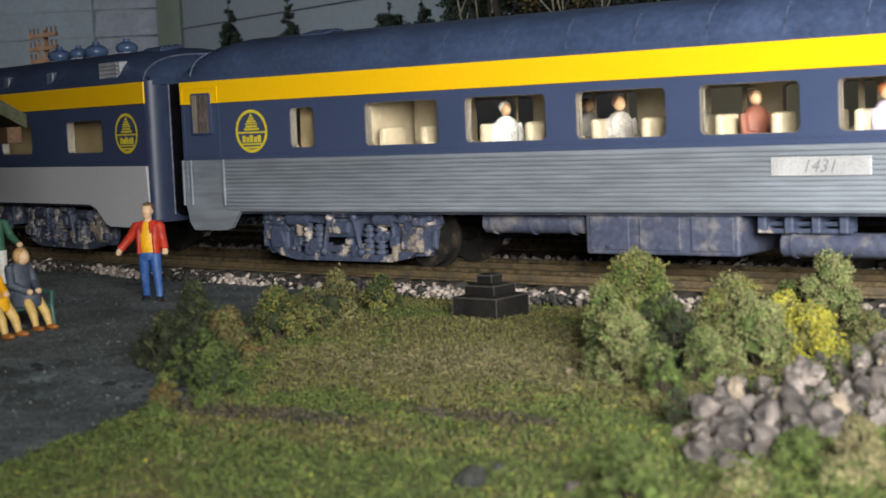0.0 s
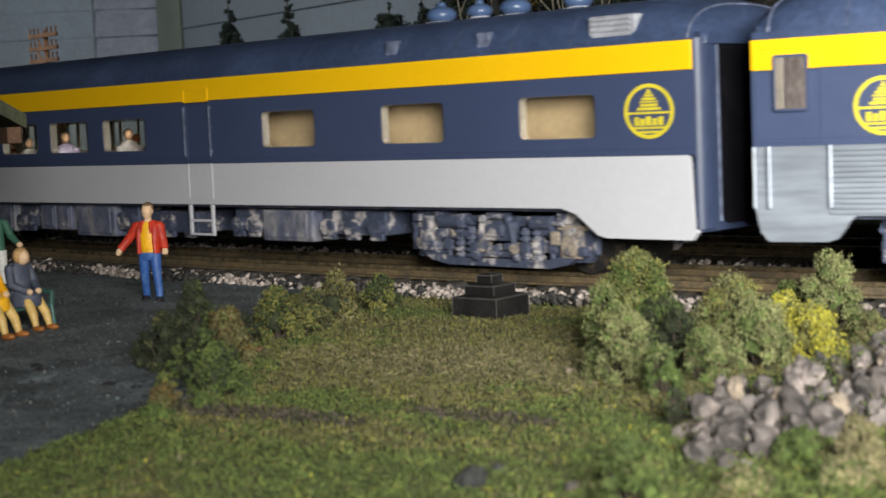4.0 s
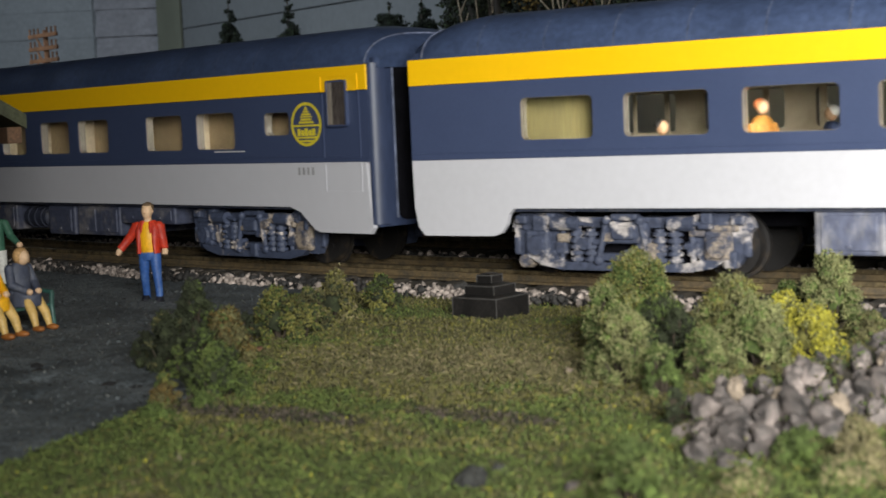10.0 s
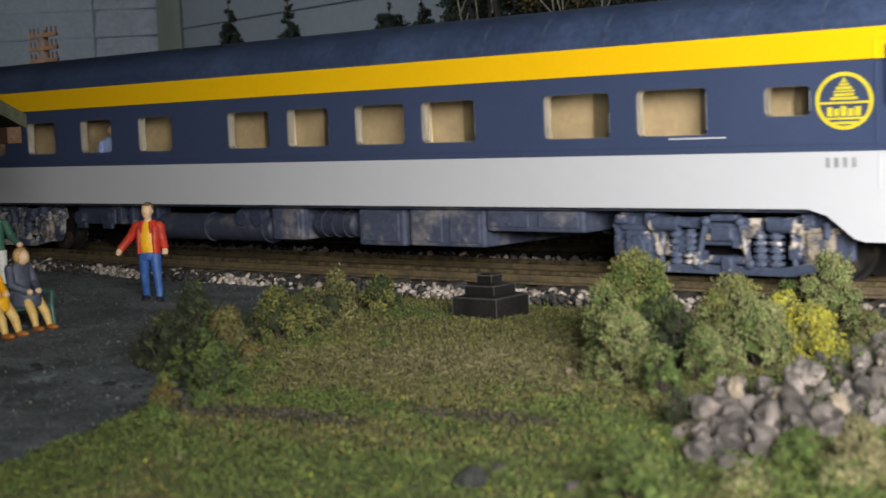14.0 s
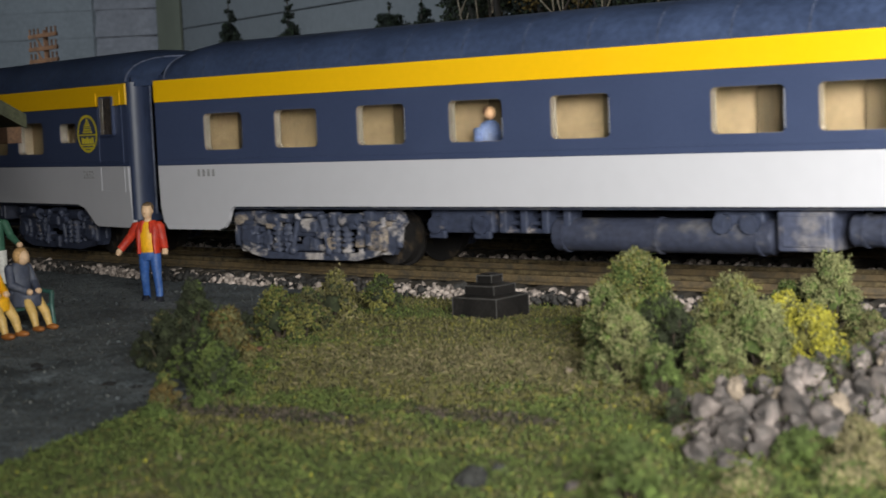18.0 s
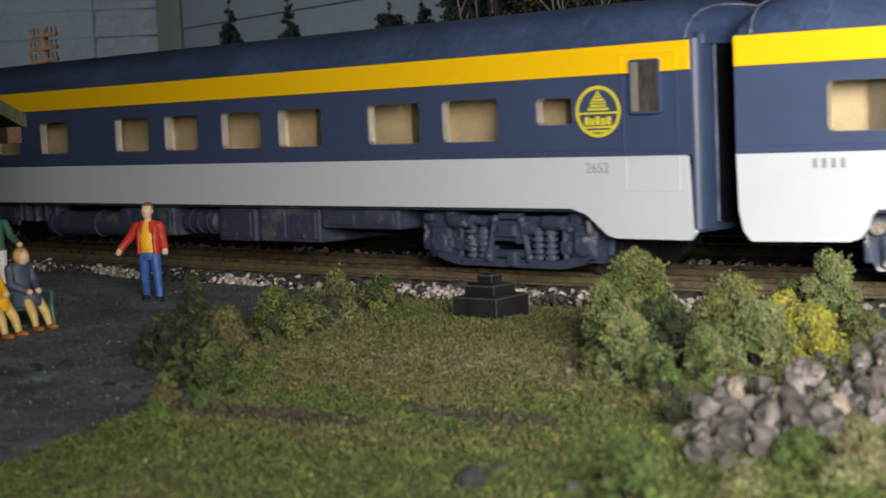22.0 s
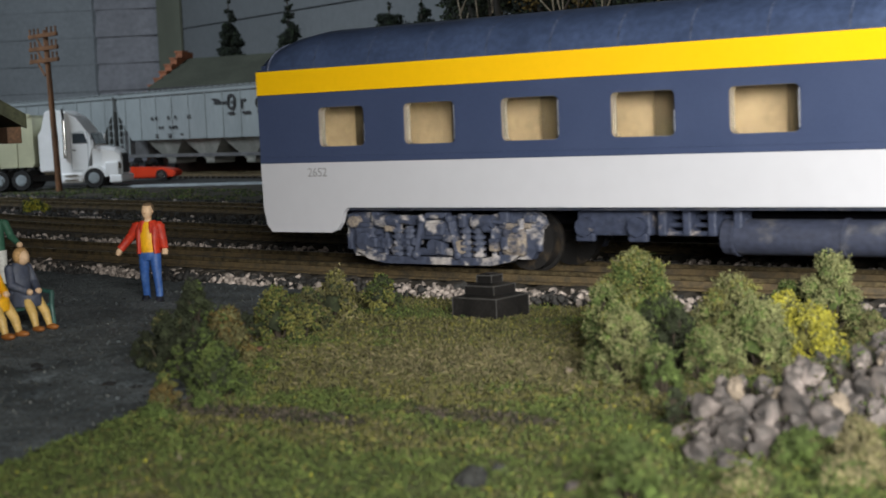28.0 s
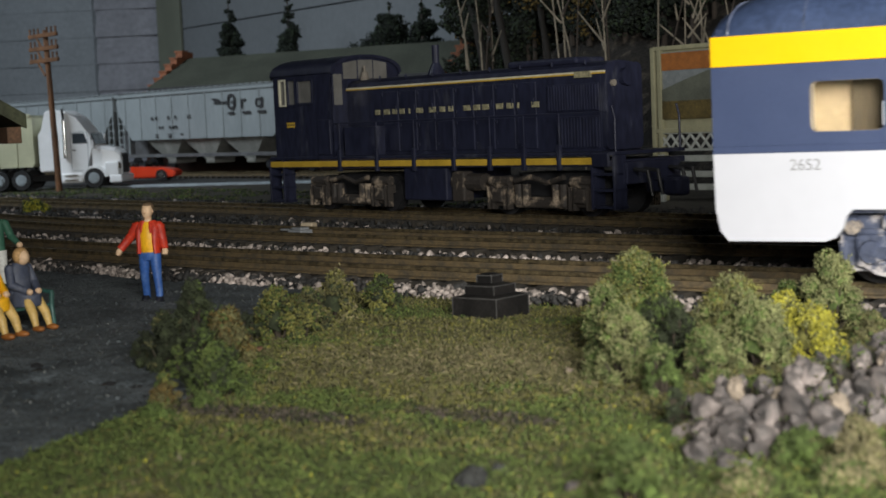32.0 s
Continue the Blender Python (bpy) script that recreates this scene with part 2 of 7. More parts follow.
def scatter(name, pts, sizes, form, mats, pick=None, squash=(1, 1, 1), jitter=0.25, smooth=False):
    """Many small bits in one mesh, each turned and bent at random."""
    V, F = form
    pts, n = np.asarray(pts, float), len(pts)
    base = V[None] * (1 + jitter * RNG.normal(size=(n, len(V), 1))) * np.asarray(squash)[None, None]
    vs = np.einsum("nij,nkj->nki", turns(n), base) * np.asarray(sizes, float).reshape(n, 1, 1) + pts[:, None]
    fs = F[None] + (np.arange(n) * len(V))[:, None, None]
    me = bpy.data.meshes.new(name)
    vs, fs = (vs.reshape(-1, 3) * MM).astype(np.float32), fs.reshape(-1, 3).astype(np.int32)
    me.vertices.add(len(vs))
    me.vertices.foreach_set("co", vs.ravel())
    me.loops.add(fs.size)
    me.loops.foreach_set("vertex_index", fs.ravel())
    me.polygons.add(len(fs))
    me.polygons.foreach_set("loop_start", np.arange(0, fs.size, 3, dtype=np.int32))
    for m in mats:
        me.materials.append(m)
    if pick is not None:
        me.polygons.foreach_set("material_index", np.repeat(np.asarray(pick, np.int32), len(F)))
    me.update(calc_edges=True)
    if smooth:
        me.shade_smooth()
    return me


def text_mesh(body, size, name, material, parent, m, label="", slant=0.0):
    cu = bpy.data.curves.new(name, "FONT")
    cu.body, cu.size, cu.extrude, cu.align_x = body, size * MM, 0.03 * MM, "CENTER"
    cu.shear = slant
    tmp = new(name, cu)
    me = bpy.data.meshes.new_from_object(tmp.evaluated_get(bpy.context.evaluated_depsgraph_get()))
    bpy.data.objects.remove(tmp)
    me.materials.clear()
    me.materials.append(material)
    return tagged(piece(name, me, parent, m), label)
# ---- the layout's ground, tracks and ballast ----
KAP = 34.8e-5          # the main line bends gently: y = KAP x^2


def bend(x, off=0.0):
    return KAP * x * x + off


def hill(x, y):
    """Height of the ground sheet."""
    z = -4.6
    turf = min(1.0, max(0.0, (-20 - (y - bend(x))) / 20.0))
    z += turf * 0.5 + 0.5 * noise.noise(Vector((x * 0.02, y * 0.02, 0))) + 0.25 * noise.noise(Vector((x * 0.09, y * 0.09, 3)))
    return z


def grid_sheet(name, x0, x1, y0, y1, step, keep, lift, material, label, cat="", rough=None):
    bm = bmesh.new()
    nx, ny = int((x1 - x0) / step) + 1, int((y1 - y0) / step) + 1
    vs = {}
    for i in range(nx):
        for j in range(ny):
            x, y = x0 + i * step, y0 + j * step
            vs[i, j] = bm.verts.new((x, y, hill(x, y) + lift + (rough(x, y) if rough else 0.0)))
    for i in range(nx - 1):
        for j in range(ny - 1):
            cx, cy = x0 + (i + 0.5) * step, y0 + (j + 0.5) * step
            if keep is None or keep(cx, cy):
                bm.faces.new((vs[i, j], vs[i + 1, j], vs[i + 1, j + 1], vs[i, j + 1]))
    for v in [v for v in bm.verts if not v.link_faces]:
        bm.verts.remove(v)
    return solo(name, bm, material, at(0, 0, 0), label, cat, kind="structure", smooth=True)


# border between the cinder lot (west) and the turf (east), as x over y
def lot_edge(y):
    pts = [(-400, -60), (-160, -112), (-146, -119), (-134, -122.5), (-120, -127.5), (-106, -130), (-96, -138), (-85, -147), (-76, -153), (-66, -157), (-52, -163), (-40, -176), (-20, -187), (10, -196), (60, -205)]
    for (ya, xa), (yb, xb) in zip(pts, pts[1:]):
        if ya <= y <= yb:
            return xa + (xb - xa) * (y - ya) / (yb - ya) + 2.5 * noise.noise(Vector((y * 0.12, 5, 0))) + 1.2 * noise.noise(Vector((y * 0.5, 9, 0)))
    return -205


def is_lot(x, y):
    return x < lot_edge(y) and y < bend(x) - 20 + 2 * noise.noise(Vector((x * 0.1, 2, 0)))


def is_turf(x, y):
    return x >= lot_edge(y) and y < bend(x) - 25 + 3 * noise.noise(Vector((x * 0.1, 7, 0)))


grid_sheet("ground", -1500, 700, -420, 1100, 10.0, None, 0.0, GROUND, "dark scenic earth of the layout")


def lot_rough(x, y):
    """Small humps and a few worn hollows in the cinders."""
    z = 0.30 * noise.noise(Vector((x * 0.16, y * 0.16, 21))) + 0.18 * noise.noise(Vector((x * 0.45, y * 0.45, 5)))
    for hx, hy, r in ((-148.0, -105.6, 2.2), (-142.0, -106.0, 2.0), (-166.0, -100.0, 4.0), (-147.0, -117.5, 3.0), (-158.0, -108.0, 3.0)):
        z -= 0.9 * math.exp(-((x - hx) ** 2 + ((y - hy) * 1.4) ** 2) / (r * r))
    return z


grid_sheet("cinder_lot", -420, -100, -420, 60, 1.25, is_lot, 0.75, GRAVEL, "dark grey cinder lot beside the tracks", rough=lot_rough)
grid_sheet("turf", -215, 120, -420, 0, 2.0, is_turf, 0.5, TURF, "mottled green and tan scenic turf")


def main_line(off):
    def line(s):
        t = math.atan(2 * KAP * s)
        return s - math.sin(t) * off, KAP * s * s + math.cos(t) * off, t
    return line


def straight(x0, y0, deg):
    c, s_ = math.cos(radians(deg)), math.sin(radians(deg))
    return lambda s: (x0 + c * s, y0 + s_ * s, radians(deg))


def track(name, line, s0, s1, label, tie_step=7.0):
    t = thing(name, at(0, 0, 0), label, "railway track", "tracks of the yard", "structure")
    web = [(-1.0, -2.5), (1.0, -2.5), (1.0, -2.15), (0.22, -1.9), (0.22, -0.7), (-0.22, -0.7), (-0.22, -1.9), (-1.0, -2.15)]
    head = [(-0.3, -0.85), (0.3, -0.85), (0.5, -0.68), (0.5, -0.08), (0.4, 0), (-0.4, 0), (-0.5, -0.08), (-0.5, -0.68)]
    for side in (-8.6, 8.6):
        owner = t
        for name_, prof, m in (("rail", web, RAIL_WEB), ("railhead", head, RAIL)):
            bm = bmesh.new()
            rings = []
            k = max(2, int((s1 - s0) / 20))
            for i in range(k + 1):
                x, y, a = line(s0 + (s1 - s0) * i / k)
                ca, sa = math.cos(a), math.sin(a)
                rings.append([(x - sa * (side + u), y + ca * (side + u), w) for u, w in prof])
            loft(bm, rings)
            owner = part(name_, bm, m, owner)
    bm = bmesh.new()
    box(bm, -1.3, 1.3, -15, 15, -4.4, -2.35, 0.15)
    me = mesh_of(bm, "tie", TIE)
    n = int((s1 - s0) / tie_step)
    for i in range(n):
        x, y, a = line(s0 + (i + 0.5) * tie_step)
        piece("tie", me, t, at(x, y, RNG.uniform(-0.12, 0.05), 0, 0, math.degrees(a) + RNG.uniform(-0.8, 0.8)))
    return t


track1 = main_line(0)
track2 = main_line(57)
FAR_DEG = -15.3
track3 = straight(-328 + 0.264 * 8.6, 164 + 0.9646 * 8.6, FAR_DEG)
track("near_track", track1, -640, 120, "weathered brass rails on dark ties, the near main line")
track("middle_track", track2, -640, 60, "weathered rails on dark ties, second line of the yard")
track("yard_track", track3, -420, 330, "weathered rails on dark ties under the switcher")
track("siding_track", straight(-328 - 563 * 0.9646 + 252 * 0.2639, 164 + 563 * 0.2639 + 252 * 0.9646, FAR_DEG), -320, 380, "rails on dark ties under the hopper wagons")


def stones(name, line, s0, s1, lat, count, size, form, label, pale=0.3, z=(-4.4, -2.9)):
    P, pick = [], []
    for _ in range(count):
        s = RNG.uniform(s0, s1)
        x, y, a = line(s)
        o = RNG.uniform(*lat)
        P.append((x - math.sin(a) * o, y + math.cos(a) * o, RNG.uniform(*z)))
        band = 1.1 * noise.noise(Vector((s * 0.05, o * 0.14, 11))) + RNG.uniform(-0.42, 0.42)
        pick.append(1 if band > 0.42 - pale else 0)
    me = scatter(name, P, RNG.uniform(0.45, 1.35, count) * size, form, [BALLAST, PALE_BALLAST], pick)
    return tagged(new(name, me), label, "ballast", kind="stuff")


BIT = (CUBE_V, CUBE_F)
PEBBLE = (ICO_V * 1.25, ICO_F)
stones("ballast", track1, -560, 60, (-22, -13), 9500, 0.50, PEBBLE, "grey and pale ballast stones along the near rail", 0.44)
stones("ballast", track1, -560, 60, (-16, 16), 3500, 0.6, BIT, "dark ballast stones between the rails", 0.02, (-4.6, -3.3))
stones("ballast", track1, -620, 30, (11, 32), 8000, 0.55, PEBBLE, "grey and pale ballast between two tracks", 0.62, (-3.9, -2.0))
stones("ballast", track2, -620, 0, (-15, 46), 9000, 0.45, BIT, "dark ballast of the second line", 0.12, (-4.5, -3.2))
stones("ballast", track3, -420, 260, (-30, 60), 7000, 0.6, BIT, "dark oily ballast of the yard", -0.1, (-4.6, -3.3))
# ---- the passenger train: x along the car, near side at -y ----
HALF = 17.0


def roof_ring(x, k=1.0, drop=0.0):
    pts = []
    for i in range(19):
        a = math.pi * i / 18
        c, s = math.cos(a), math.sin(a)
        pts.append((x, -(HALF - 0.4) * k * math.copysign(abs(c) ** 0.72, c), 38.6 + (8.7 - drop) * abs(s) ** 0.85))
    return pts


def make_truck(car, x, label, casting=None):
    """A four-wheel truck: side frames with pedestals, journal boxes, equalizer bars, springs, bolster and brake gear."""
    casting = casting or TRUCK
    dusty = casting is not TRUCK_DARK
    t = part("truck", box(bmesh.new(), x - 8, x + 8, -7, 7, 5.5, 9, 0.6), UNDER, car, label)
    for s in (-1, 1):
        def span(a, b):
            return sorted((s * a, s * b))
        bm = bmesh.new()
        prism(bm, [(x - 23.2, 8.6), (x - 22.6, 10.2), (x - 21.4, 11.0), (x - 13.5, 11.0), (x - 11.6, 10.3), (x + 11.6, 10.3), (x + 13.5, 11.0), (x + 21.4, 11.0), (x + 22.6, 10.2), (x + 23.2, 8.6),
                   (x + 22.4, 7.8), (x + 12.6, 7.8), (x + 11.0, 8.5), (x - 11.0, 8.5), (x - 12.6, 7.8), (x - 22.4, 7.8)], *span(11.4, 13.0))
        part("side_frame", bm, casting, t)
        for dx in (-17.3, 17.3):
            bm = bmesh.new()
            prism(bm, [(x + dx - 5.2, 8.4), (x + dx - 4.6, 4.4), (x + dx - 3.2, 2.4), (x + dx + 3.2, 2.4), (x + dx + 4.6, 4.4), (x + dx + 5.2, 8.4)], *span(11.8, 13.4))
            ped = part("pedestal", bm, casting, t)
            bm = bmesh.new()
            box(bm, x + dx - 2.5, x + dx + 2.5, *span(13.2, 14.7), 3.0, 8.2, 0.7)
            cyl(bm, (x + dx, s * 14.4, 5.4), (x + dx, s * 15.2, 5.4), 2.1, 1.7, seg=14)
            box(bm, x + dx - 3.4, x + dx + 3.4, *span(13.2, 14.0), 8.0, 9.0, 0.3)
            part("journal_box", bm, WHEEL_DUST if dusty and dx > 0 else casting, ped, "dust-covered journal box")
        bm = bmesh.new()
        prism(bm, [(x - 18.5, 3.2), (x - 14.4, 3.3), (x - 11.2, 2.6), (x + 11.2, 2.6), (x + 14.4, 3.3), (x + 18.5, 3.2), (x + 16.6, 2.0), (x + 12.4, 1.2), (x - 12.4, 1.2), (x - 16.6, 2.0)], *span(13.0, 14.6))
        part("equalizer_bar", bm, casting, t)
        for dx in (-9.4, -6.6, 6.6, 9.4):
            bm = bmesh.new()
            for i in range(5):
                cyl(bm, (x + dx, s * 13.9, 2.8 + i * 1.1), (x + dx, s * 13.9, 3.4 + i * 1.1), 1.3, seg=10)
            cyl(bm, (x + dx, s * 13.9, 2.6), (x + dx, s * 13.9, 8.4), 0.8, seg=8)
            part("spring", bm, casting, t)
        bm = bmesh.new()
        box(bm, x - 4.4, x + 4.4, *span(12.6, 14.7), 5.8, 9.6, 0.6)
        box(bm, x - 2.2, x + 2.2, *span(14.2, 15.4), 6.6, 9.0, 0.5)
        part("bolster", bm, casting, t)
        part("spring_plank", box(bmesh.new(), x - 5.0, x + 5.0, *span(12.6, 14.4), 2.8, 4.2, 0.5), casting, t)
        for dx in (-1, 1):
            bm = bmesh.new()
            cyl(bm, (x + dx * 3.2, s * 14.6, 9.8), (x + dx * 4.9, s * 14.6, 3.0), 0.55, 0.55, 8)
            ball(bm, (x + dx * 4.9, s * 14.6, 3.0), 0.95, 2)
            ball(bm, (x + dx * 3.2, s * 14.6, 9.8), 0.9, 2)
            part("swing_hanger", bm, casting, t)
        for dx, w in ((-11.4, 2.6), (10.8, 2.2)):
            bm = bmesh.new()
            cyl(bm, (x + dx - w, s * 14.3, 9.3), (x + dx + w, s * 14.3, 9.3), 1.25, seg=12)
            cyl(bm, (x + dx + w, s * 14.3, 9.3), (x + dx + w + 2.6, s * 14.3, 9.0), 0.4, seg=8)
            part("brake_cylinder", bm, casting, t)
        for dx in (-12.7, 12.7):
            bm = bmesh.new()
            cyl(bm, (x + dx, s * 13.7, 1.6), (x + dx * 0.97, s * 13.7, 8.6), 0.5, seg=8)
            box(bm, x + dx - 1.2, x + dx + 1.2, *span(12.6, 14.2), 3.8, 6.2, 0.4)
            part("brake_rigging", bm, casting, t)
        for dx, zc, w, h, out in ((-20.8, 9.9, 1.2, 0.8, 14.2), (-14.6, 10.0, 1.0, 1.2, 14.6), (0.0, 10.4, 2.6, 0.6, 14.6), (15.2, 10.1, 1.1, 1.1, 14.4), (20.6, 9.8, 1.3, 0.8, 14.1), (-22.0, 5.4, 0.7, 1.8, 13.6), (22.0, 5.6, 0.7, 1.9, 13.6)):
            part("lug", box(bmesh.new(), x + dx - w, x + dx + w, *span(12.6, out), zc - h, zc + h, 0.4), casting, t)
        if s < 0:
            # Added black sheet that darkens the frame's openings in place of shade.
            part("inner_plate", box(bmesh.new(), x - 11.5, x + 11.5, -11.3, -10.6, 2.0, 9.5, 0.3), GAP_BLACK, t)
            rs = random.Random(int(abs(x) * 10) + 3)
            for k in range(20):
                u, z = -20.5 + 41 * (k + rs.uniform(0.1, 0.9)) / 20, rs.uniform(2.6, 9.6)
                w, h, out = rs.uniform(0.5, 1.5), rs.uniform(0.4, 1.5), rs.uniform(14.2, 15.5)
                bm = bmesh.new()
                if k % 3:
                    box(bm, x + u - w, x + u + w, -out, -12.4, z - h, z + h, 0.35)
                else:
                    cyl(bm, (x + u, -12.4, z), (x + u, -out, z), h + 0.35, h, seg=9)
                part("casting_lug", bm, casting if k % 4 else (WHEEL_DUST if dusty else casting), t)
    for dx in (-17.3, 17.3):
        bm = bmesh.new()
        for s in (-1, 1):
            cyl(bm, (0, s * 6.6, 0), (0, s * 9.2, 0), 5.25, seg=28)
            cyl(bm, (0, s * 6.0, 0), (0, s * 6.6, 0), 5.9, seg=28)
            for i in range(6):
                cyl(bm, (3 * math.cos(i * 1.047), s * 9.1, 3 * math.sin(i * 1.047)), (3 * math.cos(i * 1.047), s * 9.4, 3 * math.sin(i * 1.047)), 0.7, seg=8)
        cyl(bm, (0, -9, 0), (0, 9, 0), 1.0, seg=10)
        w = part("wheelset", bm, WHEEL, t)
        w.matrix_basis = at(x + dx, 0, 5.25)
        WHEELS.append((w, x + dx))
    return t


WHEELS = []
CREAM_WALL = mat("tan_compartment_wall", (0.30, 0.215, 0.122), 0.55, var=0.1, scale=80, fine=900, bump=0.05)


def emblem(car, x, z, w, h):
    """Oval emblem: ring, bar and a domed building as plain shapes."""
    e = part("emblem", prism(bmesh.new(), [(x + w * math.cos(a) * 0.93, z + h * math.sin(a) * 0.93) for a in np.linspace(0, 2 * math.pi, 33)[:-1]], -HALF - 0.06, -HALF), BLUE, car, "round yellow and blue emblem")
    bm = bmesh.new()
    n = 40
    a, b = [], []
    for i in range(n):
        t = 2 * math.pi * i / n
        a.append(((x + w * math.cos(t)), z + h * math.sin(t)))
        b.append((x + w * 0.85 * math.cos(t), z + h * 0.86 * math.sin(t)))
    va = [[bm.verts.new((p, y, q)) for p, q in r] for r, y in ((a, -HALF - 0.12), (b, -HALF - 0.12))]
    for i in range(n):
        j = (i + 1) % n
        bm.faces.new((va[0][i], va[0][j], va[1][j], va[1][i]))
    part("ring", bm, GOLD, e)
    bm = bmesh.new()
    box(bm, x - w * 0.88, x + w * 0.88, -HALF - 0.14, -HALF - 0.05, z - 0.10 * h, z - 0.02 * h)
    for hw, z0, z1 in ((0.46, 0.04, 0.14), (0.34, 0.17, 0.27), (0.36, 0.31, 0.37), (0.27, 0.40, 0.50), (0.17, 0.53, 0.61), (0.10, 0.64, 0.70), (0.045, 0.70, 0.80)):
        box(bm, x - w * hw, x + w * hw, -HALF - 0.14, -HALF - 0.05, z + z0 * h, z + z1 * h)
    part("dome", bm, GOLD, e)
    bm = bmesh.new()
    for dx, ww, top in ((-0.50, 0.09, 0.20), (-0.27, 0.09, 0.26), (-0.03, 0.10, 0.18), (0.22, 0.09, 0.26), (0.46, 0.10, 0.20)):
        box(bm, x + w * (dx - ww), x + w * (dx + ww), -HALF - 0.14, -HALF - 0.05, z - 0.52 * h, z - top * h)
    box(bm, x - w * 0.62, x + w * 0.62, -HALF - 0.14, -HALF - 0.05, z - 0.64 * h, z - 0.56 * h)
    box(bm, x - w * 0.42, x + w * 0.42, -HALF - 0.14, -HALF - 0.05, z - 0.80 * h, z - 0.71 * h)
    part("lettering_bar", bm, GOLD, e)
    return e


def figure_mesh(shirt, hair, skin, h=12.5):
    """A seated painted figure, plain shapes."""
    bm = bmesh.new()
    loft(bm, [[(rx * math.cos(t), ry * math.sin(t), z) for t in np.linspace(0, 2 * math.pi, 11)[:-1]] for rx, ry, z in
              ((2.2, 1.6, 0), (2.5, 1.8, 2.5), (2.7, 1.7, 5.2), (1.9, 1.3, 6.6), (0.8, 0.8, 7.2))], idx=0)
    for s in (-1, 1):
        cyl(bm, (s * 2.5, 0, 5.7), (s * 2.9, -0.9, 2.6), 0.85, 0.75, 8, idx=0)
        cyl(bm, (s * 2.9, -0.9, 2.6), (s * 2.0, -3.2, 2.4), 0.75, 0.55, 8, idx=0)
    ball(bm, (0, -0.1, 8.5), 1.15, 2, (0.9, 1.0, 1.15), 2)
    ball(bm, (0, 0.3, 8.9), 1.2, 2, (0.98, 0.95, 0.95), 1)
    return mesh_of(bm, "figure", [shirt, hair, skin], True)


SKIN = mat("painted_skin", (0.48, 0.28, 0.16), 0.6, var=0.08)
HAIRS = [mat("painted_brown_hair", (0.10, 0.05, 0.025), 0.7), mat("painted_red_hair", (0.35, 0.10, 0.03), 0.7), mat("painted_white_hat", (0.75, 0.73, 0.70), 0.6), mat("painted_black_hair", (0.02, 0.018, 0.016), 0.7)]
SHIRTS = [mat("painted_white_shirt", (0.56, 0.54, 0.52), 0.6, var=0.25, scale=350), mat("painted_orange_shirt", (0.40, 0.17, 0.03), 0.6, var=0.2, scale=300), mat("painted_rust_jacket", (0.16, 0.05, 0.03), 0.6),
          mat("painted_lilac_jacket", (0.36, 0.30, 0.40), 0.6), mat("painted_blue_jacket", (0.06, 0.085, 0.18), 0.6, var=0.3, scale=350), mat("painted_grey_jacket", (0.26, 0.23, 0.21), 0.6, var=0.25, scale=350), mat("painted_yellow_shirt", (0.46, 0.28, 0.05), 0.6, var=0.2, scale=300)]
FIGS = {}


def figure(car, x, y, z, shirt, hair, turn=0):
    key = (shirt, hair)
    if key not in FIGS:
        FIGS[key] = figure_mesh(SHIRTS[shirt], HAIRS[hair], SKIN)
    return piece("passenger_figure", FIGS[key], car, at(x, y, z, 0, 0, turn))


